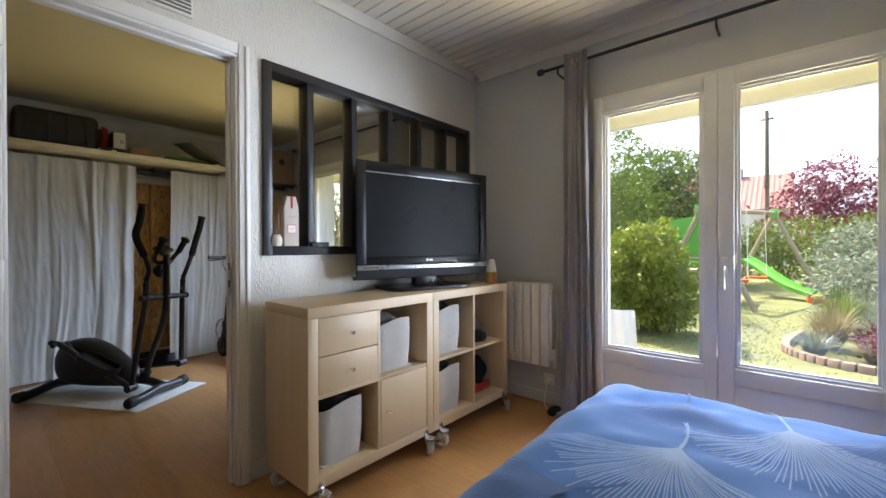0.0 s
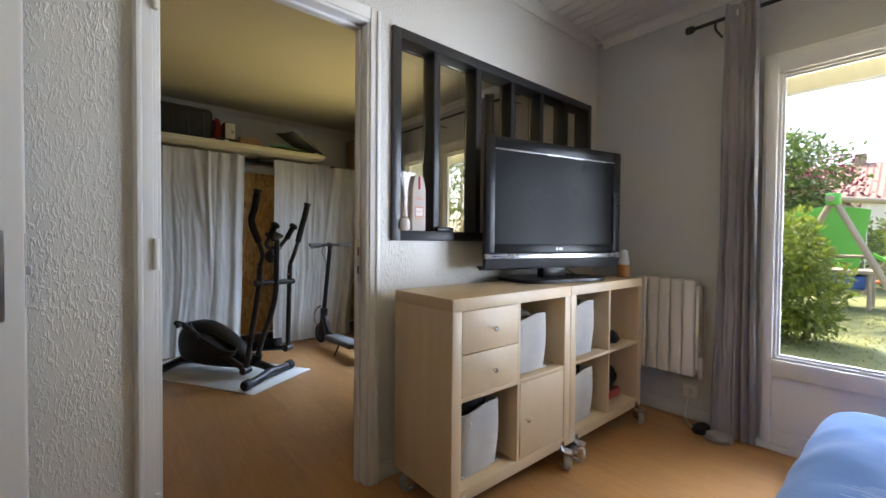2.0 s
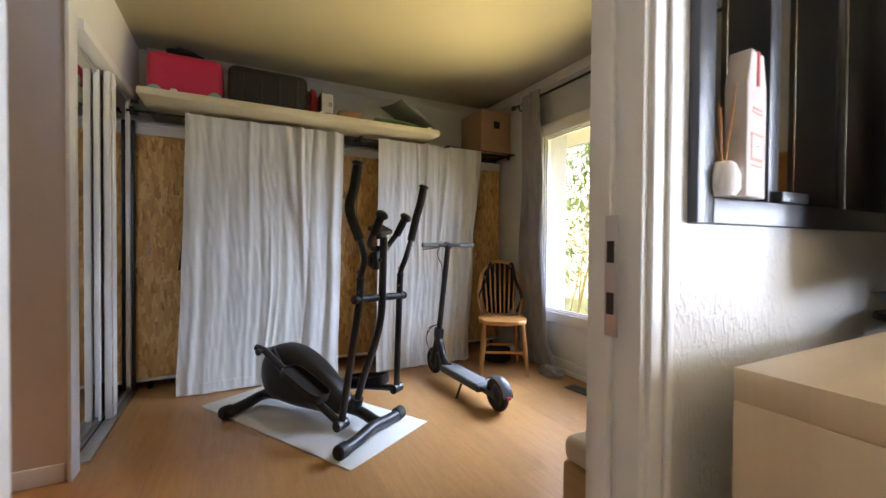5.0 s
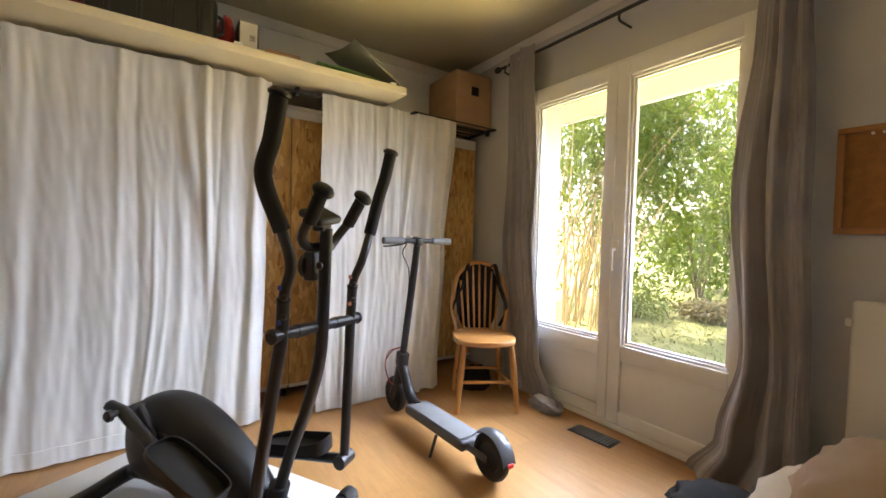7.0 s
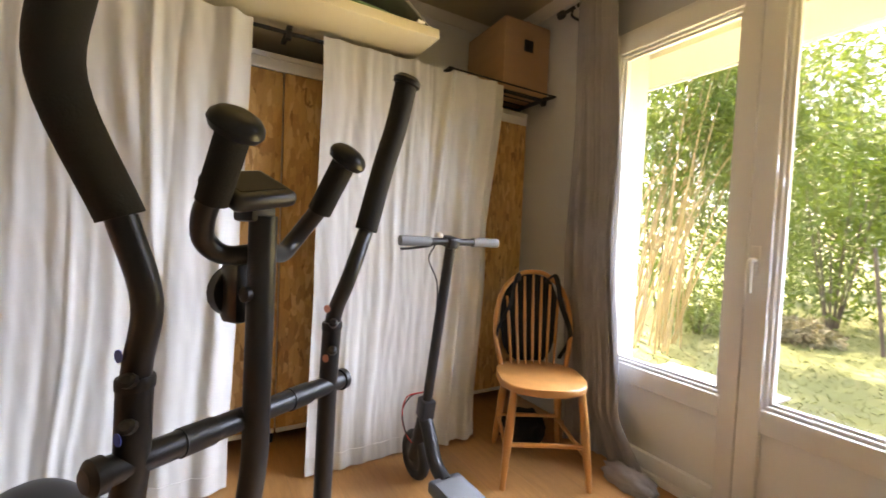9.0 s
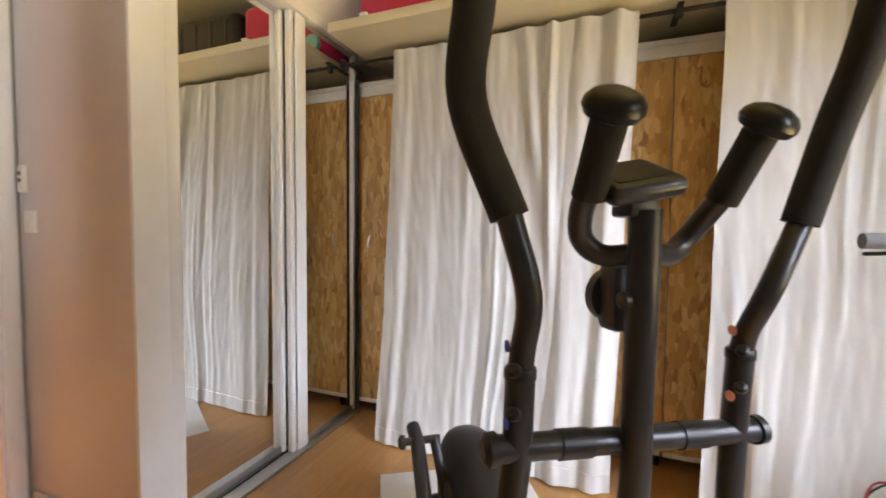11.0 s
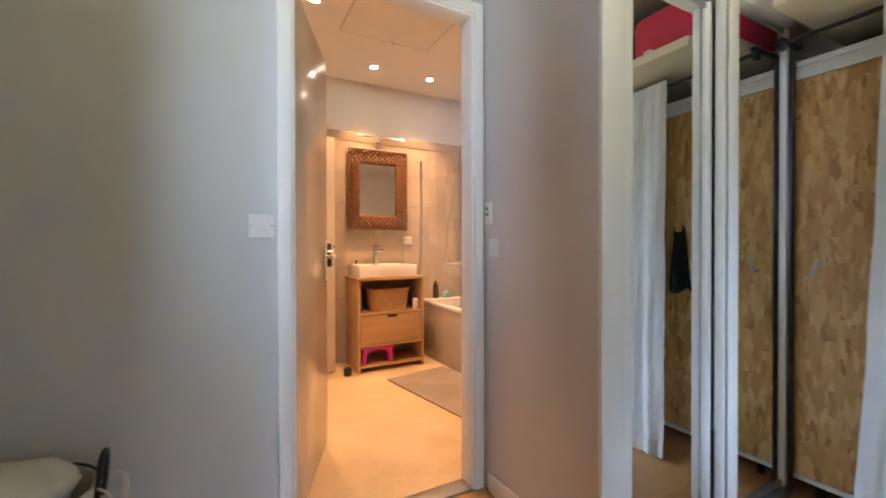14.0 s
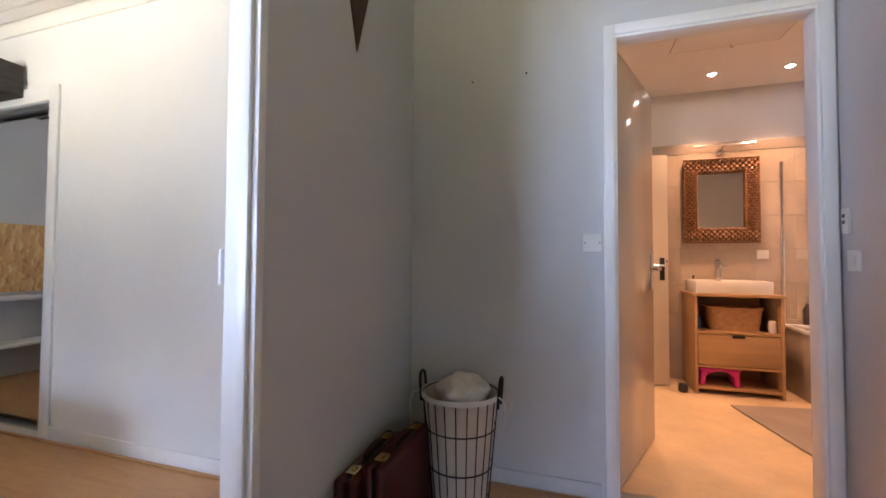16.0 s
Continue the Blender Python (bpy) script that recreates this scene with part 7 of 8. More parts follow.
# pin board and panel heater
pb = thing("pin_board", pose(-2.50, YN - 0.001, 1.355), "small cork pin board with a light wooden frame", "pin board")
part("cork", block(-0.275, -0.010, -0.19, 0.275, 0.0, 0.19), CORK, pb)
for q in ((-0.30, -0.21, 0.30, -0.187), (-0.30, 0.187, 0.30, 0.21), (-0.30, -0.1869, -0.276, 0.1869), (0.276, -0.1869, 0.30, 0.1869)):
    part("frame", block(q[0], -0.02, q[1], q[2], 0.0, q[3], 0.004), CHAIR_WOOD, pb)
for k in range(3):
    part("pin", turned([(0.003, 0), (0.003, 0.008), (0.006, 0.010), (0.005, 0.018)], 8, m=pose(-0.20 + 0.03 * k, -0.012, 0.175, 90, 0, 0)), PLASTIC_WHITE, pb)
ht = thing("panel_heater", pose(-2.72, YN - 0.001, 0.29), "white flat electric panel heater on the wall", "heater")
part("panel", block(0, -0.085, 0, 0.36, -0.02, 0.60, 0.012, segments=3), RADIATOR, ht)
part("panel", block(0.366, -0.085, 0, 0.60, -0.02, 0.60, 0.012, segments=3), RADIATOR, ht)
part("wall_mount", block(0.05, -0.019, 0.1, 0.55, 0, 0.5), RADIATOR, ht)
part("top_knob", block(-0.02, -0.07, 0.50, -0.001, -0.04, 0.53, 0.004), PLASTIC_WHITE, ht)

# armchair heaped with bed linen
ar = thing("daybed", pose(-2.42, 2.05, 0), "low daybed heaped with cream linen and a tan blanket", "daybed")
part("base", block(-0.30, -0.55, 0.06, 0.36, 0.60, 0.24, 0.02), OAK, ar)
for lx, ly in ((-0.25, -0.5), (0.3, -0.5), (-0.25, 0.55), (0.3, 0.55)):
    part("leg", bar([(lx, ly, 0), (lx, ly, 0.06)], 0.02, 10), OAK, ar)
part("mattress", block(-0.30, -0.55, 0.241, 0.36, 0.60, 0.34, 0.035, segments=4), LINEN_CREAM, ar)
clothes("bed_sheet", -2.56, 2.14, 0.341, 0.20, 0.44, 0.07, LINEN_CREAM, "crumpled cream bed sheet on the daybed", 71, category="bed linen")
clothes("blanket", -2.40, 1.98, 0.42, 0.26, 0.36, 0.14, LINEN_TAN, "tan blanket bundled on the daybed", 72, category="blanket")
clothes("dark_clothes", -2.93, 2.40, 0.0, 0.23, 0.20, 0.10, DARK_CLOTH, "black clothes lying at the curtain's foot", 73)
clothes("dark_clothes", -2.80, 2.62, 0.0, 0.10, 0.12, 0.10, DARK_CLOTH, "black garment bundled against the wall", 74)

# laundry basket, briefcases, pennant, switches
lb = thing("laundry_basket", pose(-2.38, -0.777, 0), "wire laundry basket with a cream cloth lining", "laundry basket")
RT, RB, HB = 0.175, 0.13, 0.49
for k in range(22):
    a = k * 6.2832 / 22
    part("wire", bar([(RB * math.cos(a), RB * math.sin(a), 0.004), (RT * math.cos(a), RT * math.sin(a), HB)], 0.0028, 6), STEEL_BLACK, lb)
for q in (0.01, 0.17, 0.34, 0.49):
    rr = RB + (RT - RB) * q / HB
    part("ring", bar([(rr * math.cos(a), rr * math.sin(a), q) for a in [k * 6.2832 / 36 for k in range(37)]], 0.0032, 6), STEEL_BLACK, lb)
part("lining", grid_sheet(bmesh.new(), 44, 10, lambda u, v: Vector(((RB + (RT - RB) * v - 0.007 + 0.003 * math.sin(u * 69)) * math.cos(u * 6.2832), (RB + (RT - RB) * v - 0.007 + 0.003 * math.sin(u * 69)) * math.sin(u * 6.2832), 0.012 + (HB - 0.012) * v)), 0.003), LINEN_CREAM, lb, angle=80)
part("lining_cuff", grid_sheet(bmesh.new(), 44, 2, lambda u, v: Vector(((RT + 0.006) * math.cos(u * 6.2832), (RT + 0.006) * math.sin(u * 6.2832), HB - 0.014 + 0.022 * v)), 0.004), LINEN_WHITE, lb, angle=80)
for s in (-1, 1):
    part("handle", bar(smooth_path([(s * (RT + 0.004), -0.035, HB - 0.05), (s * (RT + 0.012), -0.035, HB + 0.045), (s * (RT + 0.014), -0.018, HB + 0.075), (s * (RT + 0.014), 0.018, HB + 0.075), (s * (RT + 0.012), 0.035, HB + 0.045), (s * (RT + 0.004), 0.035, HB - 0.05)], 5), 0.007, 8), STEEL_BLACK, lb)
    for k in (-1, 1):
        part("tie", bar(smooth_path([(s * (RT + 0.012), 0.04 * k, HB), (s * (RT + 0.035), 0.06 * k, HB - 0.01), (s * (RT + 0.045), 0.075 * k, HB - 0.05), (s * (RT + 0.04), 0.08 * k, HB - 0.10)], 4), 0.010, 6, squash=0.35), LINEN_WHITE, lb)
clothes("laundry_bag", -2.39, -0.777, 0.44, 0.115, 0.115, 0.085, LINEN_WHITE, "gathered white cotton bag in the basket", 81, category="bag")
for k, (bx_, by_, hh, tn, dp) in enumerate(((-2.110, -0.43, 0.325, 2, 0.09), (-2.205, -0.49, 0.355, -2, 0.09))):
    b = thing("briefcase", pose(bx_, by_, 0.001, 0, 0, tn), "burgundy leatherette briefcase with brass locks", "briefcase", "briefcases by the wall")
    part("lower_shell", block(-dp / 2, -0.23, 0.0, -0.003, 0.23, hh, 0.018, segments=3), BURGUNDY, b)
    part("upper_shell", block(0.003, -0.23, 0.0, dp / 2, 0.23, hh, 0.018, segments=3), BURGUNDY, b)
    part("metal_band", block(-0.0029, -0.222, 0.006, 0.0029, 0.222, hh - 0.006), STEEL_DARK, b)
    for yy in (-0.15, 0.15):
        lk = part("lock", block(-0.022, yy - 0.03, hh - 0.002, 0.022, yy + 0.03, hh + 0.006, 0.002), BRASS, b)
        part("lock_slide", block(-0.010, yy - 0.012, hh + 0.006, 0.006, yy + 0.012, hh + 0.012, 0.002), BRASS, lk)
    part("handle", bar(smooth_path([(0, -0.065, hh), (0, -0.06, hh + 0.02), (0, 0, hh + 0.028), (0, 0.06, hh + 0.02), (0, 0.065, hh)], 4), 0.009, 8), BURGUNDY, b)
pn = prism(bmesh.new(), [(-0.51, 2.36), (-0.23, 2.36), (-0.37, 1.93)], XD0 - 0.0125, XD0 - 0.0075, "x", 0.001)
single("pennant", pn, surface("dark_brown_felt", (0.07, 0.045, 0.035), 0.2, 8, 200, 0.9), label="dark brown triangular pennant on the wall", category="pennant")


def switch(name, m, label, w=0.082, h=0.082):
    s = thing(name, m, label, "light switch")
    part("plate", block(-w / 2, -0.010, -h / 2, w / 2, 0, h / 2, 0.003), PLASTIC_WHITE, s)
    part("rocker", block(-w * 0.27, -0.014, -h * 0.25, w * 0.27, -0.0101, h * 0.25, 0.002, m=pose(0, 0, 0, 2, 0, 0)), PLASTIC_WHITE, s)
    return s


sw_ = switch("light_switch", pose(-2.965, YS + 0.0005, 1.18, 0, 0, 180), "cream rocker light switch beside the doorway")
for sx in (-0.033, 0.033):
    part("screw", turned([(0.003, 0), (0.003, 0.0012)], 8, m=pose(sx, -0.010, 0, 90, 0, 0)), BRASS, sw_)
switch("light_switch", pose(-3.904, -0.893, 1.10, 0, 0, 90), "white rocker light switch by the door frame", 0.07, 0.08)
th = thing("remote_holder", pose(-3.904, -0.93, 1.255, 0, 0, 90), "small white wall remote control", "remote control")
part("body", block(-0.022, -0.016, -0.05, 0.022, 0, 0.05, 0.006), PLASTIC_WHITE, th)
for z in (0.02, -0.005):
    part("button", block(-0.008, -0.0185, z - 0.007, 0.008, -0.0162, z + 0.007, 0.002), GRIP_GREY, th)
for nx_, nz_ in ((-2.385, 2.02), (-2.66, 2.03)):
    single("wall_hook", turned([(0.004, 0), (0.004, 0.014), (0.002, 0.016)], 8, m=pose(nx_, YS, nz_, -90, 0, 0)), STEEL_BLACK, label="small dark screw sticking out of the wall", category="screw")

hang = grid_sheet(bmesh.new(), 12, 14, lambda u, v: Vector((0.02 + 0.018 * math.sin(u * 9 + v), (u - 0.5) * 0.12 * (0.5 + 0.7 * v), -0.34 * v + 0.02 * math.sin(u * 7))), 0.006)
single("hanging_garment", hang, DARK_CLOTH, pose(-5.085, 0.055, 1.20), "dark garment hung on the wardrobe's handle", "garment", angle=80)

# ---- bathroom ----
BYW = -3.283
# large beige tiles on the far wall and beside the bath, with recessed joints
single("tile_bed_far", block(-5.419, BYW - 0.001, 0.0, -2.945, BYW + 0.004, 2.205), GROUT, label="grey grout behind the bathroom tiles", category="wall", kind="structure")
tiles = thing("wall_tiles", None, "large clouded beige wall tiles with thin joints", "tiles", kind="structure")
tile_mesh = block(0.002, 0.0, 0.002, 0.598, 0.008, 0.298, 0.0015, segments=1)
first = part("tile", tile_mesh, TILE, tiles)
first.location = (-3.55, BYW - 0.0008, 0.0)
rows = 7
for j in range(rows):
    for i in range(4):
        if i == 0 and j == 0:
            continue
        t = new("tile", first.data)
        t.parent = tiles
        t.location = (-3.55 - 0.60 * i + (0.3 if j % 2 else 0.0), BYW - 0.0008, j * 0.302)
part("tile_trim", block(-5.41, BYW + 0.0042, 2.116, -2.945, BYW + 0.012, 2.205, 0.001), TILE, tiles)

va = thing("vanity_unit", pose(-4.487, -3.268, 0), "oak bathroom vanity with a drawer and open shelves", "vanity")
VW, VD, VH = 0.63, 0.41, 0.83
part("side_panel", block(0, 0, 0.0, 0.022, VD, VH - 0.025, 0.002), OAK, va)
part("side_panel", block(VW - 0.022, 0, 0.0, VW, VD, VH - 0.025, 0.002), OAK, va)
part("worktop", block(-0.012, 0, VH - 0.025, VW + 0.012, VD + 0.012, VH, 0.003), OAK, va)
part("back_panel", block(0.022, 0, 0.04, VW - 0.022, 0.012, VH - 0.026), OAK, va)
for z in (0.495, 0.215, 0.035):
    part("shelf", block(0.022, 0.012, z, VW - 0.022, VD - 0.004, z + 0.02, 0.002), OAK, va)
dw = part("drawer", block(0.026, 0.08, 0.24, VW - 0.026, VD - 0.002, 0.49, 0.002), OAK, va)
# The drawer isn't cut; a black plate paints the finger cut's shade.
part("finger_cut_shade", block(VW / 2 - 0.045, VD - 0.0015, 0.468, VW / 2 + 0.045, VD + 0.0005, 0.4905, 0.0005), BLACK_PLASTIC, dw)
bs_ = thing("wash_basin", pose(-4.42, -3.245, 0.831), "white rectangular countertop wash basin", "basin")
bm = bmesh.new()
for q in ((0, 0, 0.55, 0.022), (0, 0.358, 0.55, 0.38), (0, 0.022, 0.022, 0.358), (0.528, 0.022, 0.55, 0.358)):
    box(bm, q[0], q[1], 0.0, q[2], q[3], 0.105, 0.004)
box(bm, 0.022, 0.022, 0.0, 0.528, 0.358, 0.03, 0.002)
part("bowl", bm, CERAMIC, bs_)
part("drain", turned([(0.02, 0.03), (0.022, 0.034), (0.015, 0.036)], 16, (0.275, 0.19, 0)), CHROME, bs_)
fc = thing("tap", pose(-4.14, -3.225, 0.831), "tall chrome basin mixer tap", "tap")
part("body", block(-0.022, -0.022, 0, 0.022, 0.022, 0.27, 0.008), CHROME, fc)
part("spout", block(-0.03, 0.0, 0.225, 0.03, 0.14, 0.245, 0.005), CHROME, fc)
part("lever", block(-0.012, -0.02, 0.275, 0.012, 0.07, 0.287, 0.003, m=pose(0, 0, 0.0, 8, 0, 0)), CHROME, fc)
so_ = thing("soap_dispenser", pose(-3.905, -3.08, 0.831), "clear soap dispenser with a black pump", "soap dispenser")
part("bottle", turned([(0.024, 0), (0.026, 0.01), (0.026, 0.08), (0.012, 0.1), (0.010, 0.11)], 18), PAPER, so_)
part("pump", bar([(0, 0, 0.11), (0, 0, 0.14), (0.0, 0.035, 0.14)], 0.006, 8), BLACK_PLASTIC, so_)
bk = thing("storage_basket", pose(-4.40, -3.225, 0.516), "woven rattan storage basket in the vanity", "basket")
part("weave", grid_sheet(bmesh.new(), 64, 14, lambda u, v: Vector((0.215 + (0.18 + 0.025 * v) * math.copysign(abs(math.cos(u * 6.2832)) ** 0.4, math.cos(u * 6.2832)) + 0.003 * math.sin(u * 200), 0.16 + (0.12 + 0.012 * v) * math.copysign(abs(math.sin(u * 6.2832)) ** 0.4, math.sin(u * 6.2832)) + 0.003 * math.sin(v * 44), 0.002 + 0.19 * v)), 0.006), RATTAN, bk, angle=80)
part("basket_base", block(0.05, 0.05, 0.001, 0.38, 0.27, 0.008), RATTAN, bk)
part("rim", bar([(0.215 + 0.207 * math.copysign(abs(math.cos(t)) ** 0.4, math.cos(t)), 0.16 + 0.134 * math.copysign(abs(math.sin(t)) ** 0.4, math.sin(t)), 0.194) for t in [k * 6.2832 / 48 for k in range(49)]], 0.008, 8), RATTAN, bk)
single("bottle", turned([(0.022, 0), (0.024, 0.01), (0.024, 0.09), (0.01, 0.11), (0.01, 0.13)], 14), TARP_BLUE, pose(-3.915, -3.0, 0.516), "blue toiletry bottle in the vanity", "bottle")
single("jar", turned([(0.026, 0), (0.028, 0.008), (0.028, 0.09), (0.02, 0.10)], 14), PAPER, pose(-4.43, -2.93, 0.516), "pale jar in the vanity", "jar")
stl = thing("step_stool", pose(-4.05, -2.975, 0.056), "magenta plastic child's step stool in the vanity", "step stool")
part("top", block(-0.15, -0.08, 0.125, 0.15, 0.08, 0.15, 0.012, segments=3), MAGENTA, stl)
for s in (-1, 1):
    part("leg", block(-0.02, -0.075, 0.0, 0.02, 0.075, 0.126, 0.010, m=pose(s * 0.128, 0, 0, 0, s * -4, 0)), MAGENTA, stl)
part("apron", grid_sheet(bmesh.new(), 12, 3, lambda u, v: Vector((-0.115 + 0.23 * u, 0.072, 0.126 - v * 0.055 * (2 * u - 1) ** 2)), 0.006), MAGENTA, stl)
single("black_candle", turned([(0.032, 0), (0.036, 0.006), (0.036, 0.05), (0.03, 0.058), (0.03, 0.064)], 20), BLACK_PLASTIC, pose(-3.765, -2.86, 0.0), "small black jar on the floor", "jar")

# wicker mirror with picture light
wm = thing("wicker_mirror", pose(-4.477, BYW + 0.0125, 1.272), "square mirror in a broad woven wicker frame", "mirror")
part("mirror_glass", block(0.105, 0.003, 0.14, 0.495, 0.009, 0.635), MIRROR, wm, smooth=False)
part("backing", block(0.02, 0.0, 0.02, 0.58, 0.0029, 0.755), WICKER, wm)


def wicker_side(a, b, w, rows_):
    """A broad frame member: rounded core with strands wound across it."""
    a, b = Vector(a), Vector(b)
    d = (b - a).normalized()
    side = Vector((0, 1, 0)).cross(d)
    n = int((b - a).length / 0.023)
    for k in range(n):
        c = a.lerp(b, (k + 0.5) / n)
        pts = []
        for j in range(7):
            q = (j / 6 - 0.5)
            pts.append(c + side * (q * w) + Vector((0, 0.012 + 0.026 * math.sqrt(max(0, 1 - (2 * q) ** 2)) + 0.009 * (1 if (k + j) % 2 else -1), 0)) + d * 0.004 * math.sin(j * 2.2 + k))
        part("wicker_strand", bar(pts, 0.0098, 7), WICKER, wm)


wicker_side((0.0, 0, 0.0675), (0.60, 0, 0.0675), 0.13, 5)
wicker_side((0.0, 0, 0.7075), (0.60, 0, 0.7075), 0.13, 5)
wicker_side((0.0525, 0, 0.125), (0.0525, 0, 0.65), 0.10, 5)
wicker_side((0.5475, 0, 0.125), (0.5475, 0, 0.65), 0.10, 5)
for q in (0.004, 0.122, 0.655, 0.772):
    part("rib", bar([(0.0, 0.03, q), (0.6, 0.03, q)], 0.008, 8), WICKER, wm)
for q in (0.004, 0.104, 0.496, 0.596):
    part("rib", bar([(q, 0.034, 0.0), (q, 0.034, 0.775)], 0.008, 8), WICKER, wm)
pl = thing("picture_light", pose(-4.18, BYW + 0.0125, 2.14), "slim chrome light bar above the mirror", "picture light")
part("mount", turned([(0.03, 0), (0.03, 0.02), (0.02, 0.03)], 16, m=pose(0, 0, -0.03, -90, 0, 0)), CHROME, pl)
part("stem", bar([(0, 0.02, -0.03), (0, 0.10, 0.0), (0, 0.11, 0.01)], 0.007, 8), CHROME, pl)
part("light_bar", bar([(-0.24, 0.11, 0.012), (0.24, 0.11, 0.012)], 0.010, 10), CHROME, pl)
ws = thing("wall_socket", pose(-4.50, BYW + 0.0125, 1.165), "white double socket on the tiles", "socket")
part("plate", block(-0.045, 0, -0.04, 0.045, 0.010, 0.04, 0.003), PLASTIC_WHITE, ws)
part("insert", block(-0.03, 0.0101, -0.027, 0.03, 0.012, 0.027, 0.002), PLASTIC_WHITE, ws)

# bath with glass screen and shower
bt = thing("bathtub", None, "built-in white bath with a stone-coloured front panel", "bathtub")
part("front_panel", block(-4.66, -3.265, 0.0, -4.635, -1.55, 0.525, 0.003), BATH_PANEL, bt)
part("end_panel", block(-5.41, -1.574, 0.0, -4.661, -1.55, 0.525, 0.003), BATH_PANEL, bt)
bm = bmesh.new()
for q in ((-5.41, -3.265, -4.62, -3.18), (-5.41, -1.63, -4.62, -1.54), (-5.41, -3.18, -5.33, -1.63), (-4.71, -3.18, -4.62, -1.63)):
    box(bm, q[0], q[1], 0.526, q[2], q[3], 0.56, 0.008)
box(bm, -5.33, -3.18, 0.10, -4.71, -1.63, 0.13)
for q in ((-5.33, -3.18, -5.31, -1.63), (-4.73, -3.18, -4.71, -1.63), (-5.31, -3.18, -4.73, -3.16), (-5.31, -1.65, -4.73, -1.63)):
    box(bm, q[0], q[1], 0.13, q[2], q[3], 0.526)
part("tub", bm, CERAMIC, bt)
gs = thing("bath_screen", None, "clear glass bath screen with a chrome edge", "shower screen")
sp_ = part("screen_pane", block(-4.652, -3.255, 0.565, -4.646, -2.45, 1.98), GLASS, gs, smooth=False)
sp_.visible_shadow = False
part("wall_profile", block(-4.662, -3.269, 0.561, -4.636, -3.2555, 1.99, 0.002), CHROME, gs)
shw = thing("shower_column", None, "chrome shower column with a rain head over the bath", "shower")
part("riser", bar(smooth_path([(-5.05, -3.23, 0.9), (-5.05, -3.23, 1.8), (-5.05, -3.20, 2.06), (-5.05, -3.10, 2.12), (-5.05, -2.88, 2.12)], 6), 0.011, 10), CHROME, shw)
part("rain_head", turned([(0.02, 0.02), (0.10, 0.008), (0.105, 0.0), (0.02, -0.002)], 24, (-5.05, -2.88, 2.09)), CHROME, shw)
part("mixer", bar([(-5.17, -3.22, 0.92), (-4.93, -3.22, 0.92)], 0.022, 12), CHROME, shw)
part("hose", bar(smooth_path([(-5.0, -3.20, 0.90), (-4.95, -3.15, 0.72), (-4.88, -3.14, 0.9), (-4.93, -3.17, 1.4), (-5.03, -3.19, 1.5)], 6), 0.007, 8), CHROME, shw)
single("shampoo_bottle", turned([(0.028, 0), (0.03, 0.01), (0.03, 0.13), (0.012, 0.16), (0.012, 0.18)], 14), BLACK_PLASTIC, pose(-4.80, -3.22, 0.561), "dark shampoo bottle on the bath's rim", "bottle")
single("bath_toy", turned([(0.03, 0), (0.045, 0.02), (0.04, 0.05), (0.015, 0.07)], 16), TEAL, pose(-4.93, -3.215, 0.561), "small green bath toy on the rim", "toy")
rg = grid_sheet(bmesh.new(), 30, 20, lambda u, v: Vector((u * 0.58, v * 0.95, 0.010 + 0.002 * math.sin(u * 150) * math.sin(v * 170))), 0.009)
single("bath_rug", rg, RUG, pose(-4.59, -2.68, 0.0, 0, 0, 10), "grey-brown bath rug on the floor", "rug")

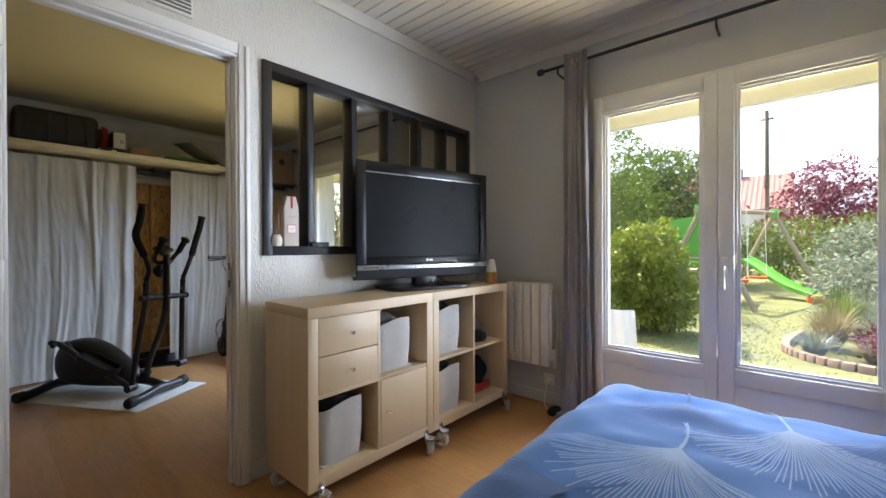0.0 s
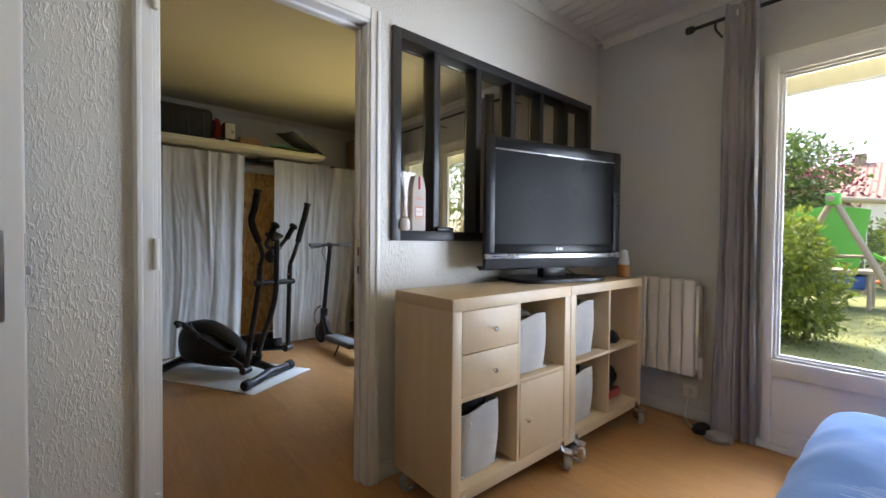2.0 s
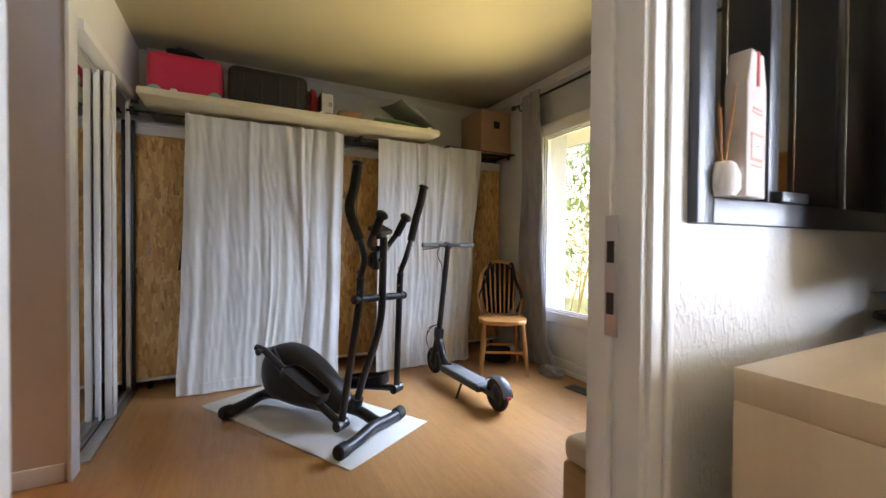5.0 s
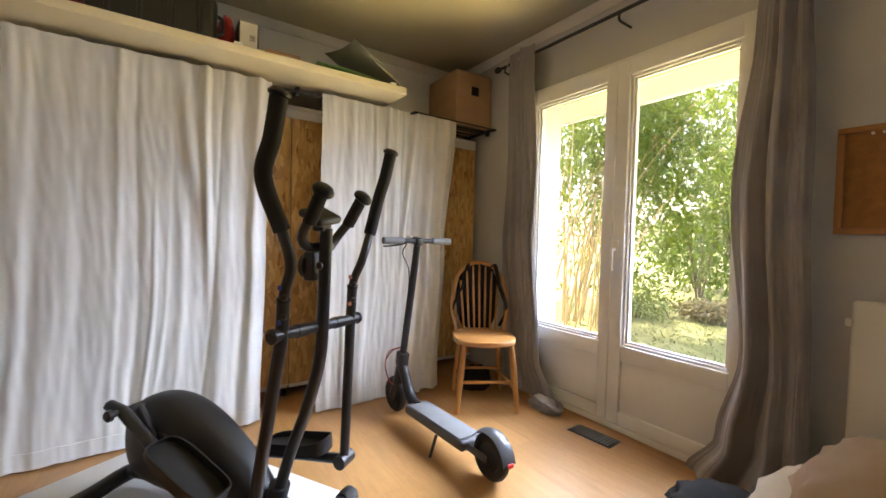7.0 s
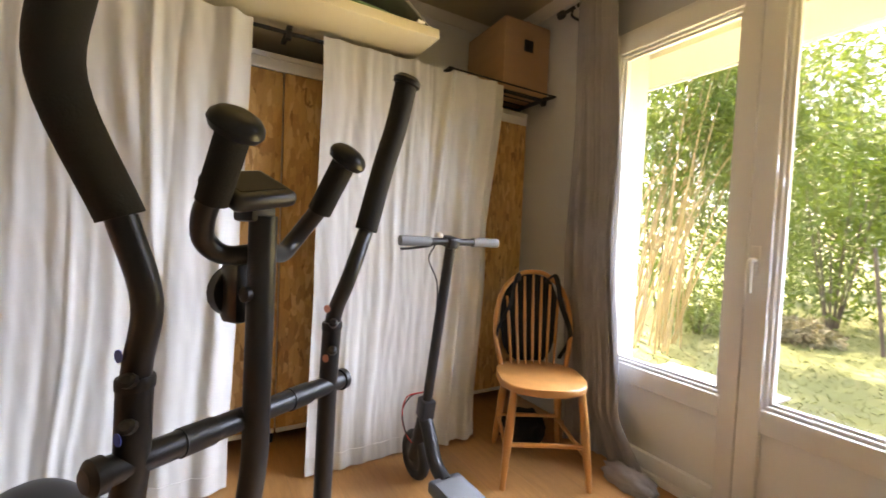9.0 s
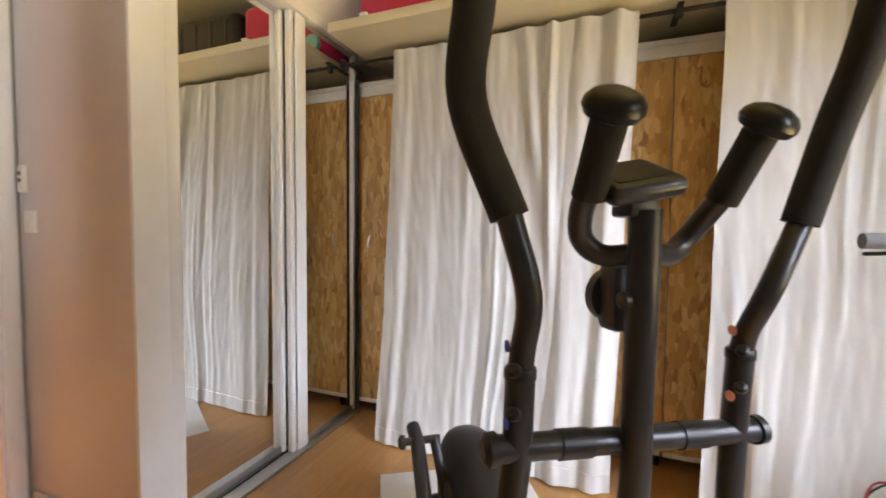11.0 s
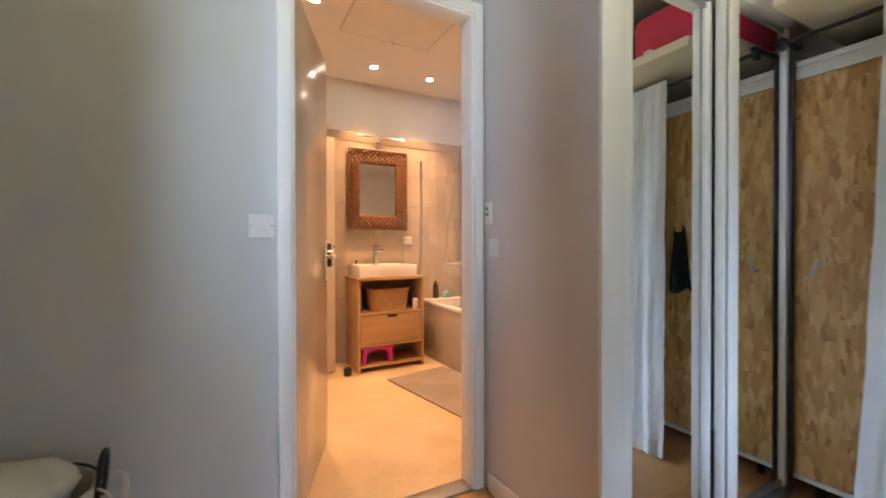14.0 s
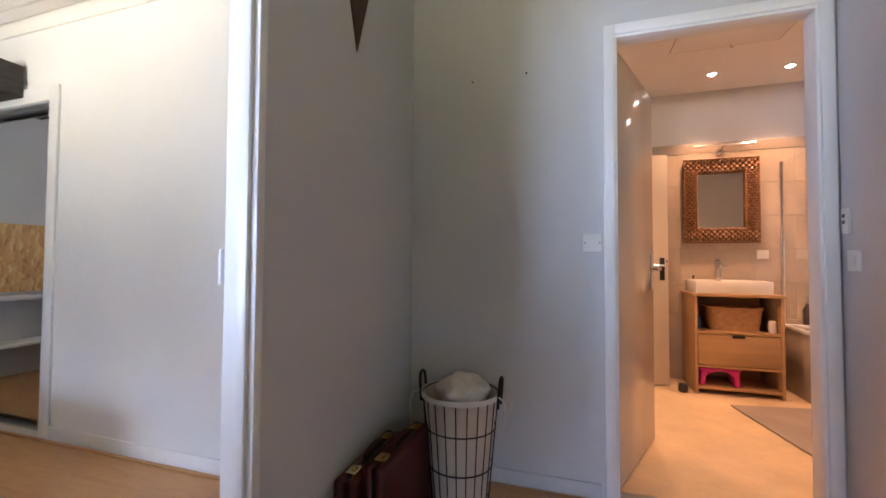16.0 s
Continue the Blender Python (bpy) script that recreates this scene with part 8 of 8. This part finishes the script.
# glossy entrance door, open into the bathroom
bd = thing("door_2", pose(-3.085, -1.058, 0, 0, 0, 248.5), "glossy cream bathroom door standing open", "door", kind="structure")
part("leaf", block(0.0, 0.0, 0.012, 0.735, 0.038, 2.125, 0.003), DOOR_GLOSS, bd)
for s, yy in ((-1, -0.006), (1, 0.0385)):
    hp = part("handle_plate", block(0.655, yy, 0.92, 0.698, yy + 0.0055, 1.14, 0.002), ALU, bd)
    y1 = -0.052 if s < 0 else 0.09
    part("handle", bar(smooth_path([(0.676, yy + 0.002, 1.05), (0.676, y1, 1.05), (0.66, y1 - 0.003 * s, 1.05), (0.56, y1, 1.05)], 5), 0.0095, 10), ALU, hp)
d3 = thing("door_3", pose(-2.945, -2.905, 0, 0, 0, 187), "plain cream inner door of the bathroom, half open", "door", kind="structure")
part("leaf", block(0.003, -0.02, 0.012, 0.745, 0.02, 2.05, 0.003), DOOR_CREAM_SHADED, d3)
hp = part("handle_plate", block(0.675, -0.0255, 0.93, 0.715, -0.0202, 1.13, 0.002), STEEL_DARK, d3)
part("handle", bar(smooth_path([(0.695, -0.024, 1.06), (0.695, -0.07, 1.06), (0.68, -0.073, 1.06), (0.58, -0.07, 1.06)], 5), 0.0095, 10), ALU, hp)
part("lock_bolt", turned([(0.008, 0), (0.008, 0.004)], 10, m=pose(0.733, -0.0202, 1.10, 90, 0, 0)), STEEL_DARK, d3)
for sx, sy in SPOTS:
    dl = thing("downlight", pose(sx, sy, 2.6995), "recessed round ceiling spotlight, lit", "downlight", "bathroom downlights")
    bm = bmesh.new()
    n = 24
    tube(bm, [(0.037 * math.cos(t), 0.037 * math.sin(t), -0.002) for t in [k * 6.2832 / n for k in range(n + 1)]], 0.005, 8)
    part("ring", bm, SILVER, dl)
    part("lens", turned([(0.027, -0.0005), (0.027, -0.003)], 24), LIGHT_DISC, dl)

# loft hatch in the bathroom ceiling
hatch = thing("ceiling_hatch", None, "flush white loft hatch with a small hook", "hatch", kind="structure")
part("panel", block(-4.30, -2.41, 2.6965, -3.60, -1.70, 2.6995, 0.001), CEIL_WHITE, hatch)
for hx0, hy0, hx1, hy1 in ((-4.307, -2.417, -3.593, -2.4102), (-4.307, -2.4101, -4.3002, -1.70), (-3.5998, -2.4101, -3.593, -1.70)):
    part("joint", block(hx0, hy0, 2.6985, hx1, hy1, 2.6995), GROUT, hatch)
part("hook", bar(smooth_path([(-3.99, -2.37, 2.6964), (-3.99, -2.37, 2.675), (-3.998, -2.37, 2.666), (-4.008, -2.37, 2.672)], 4), 0.003, 6), BRASS, hatch)
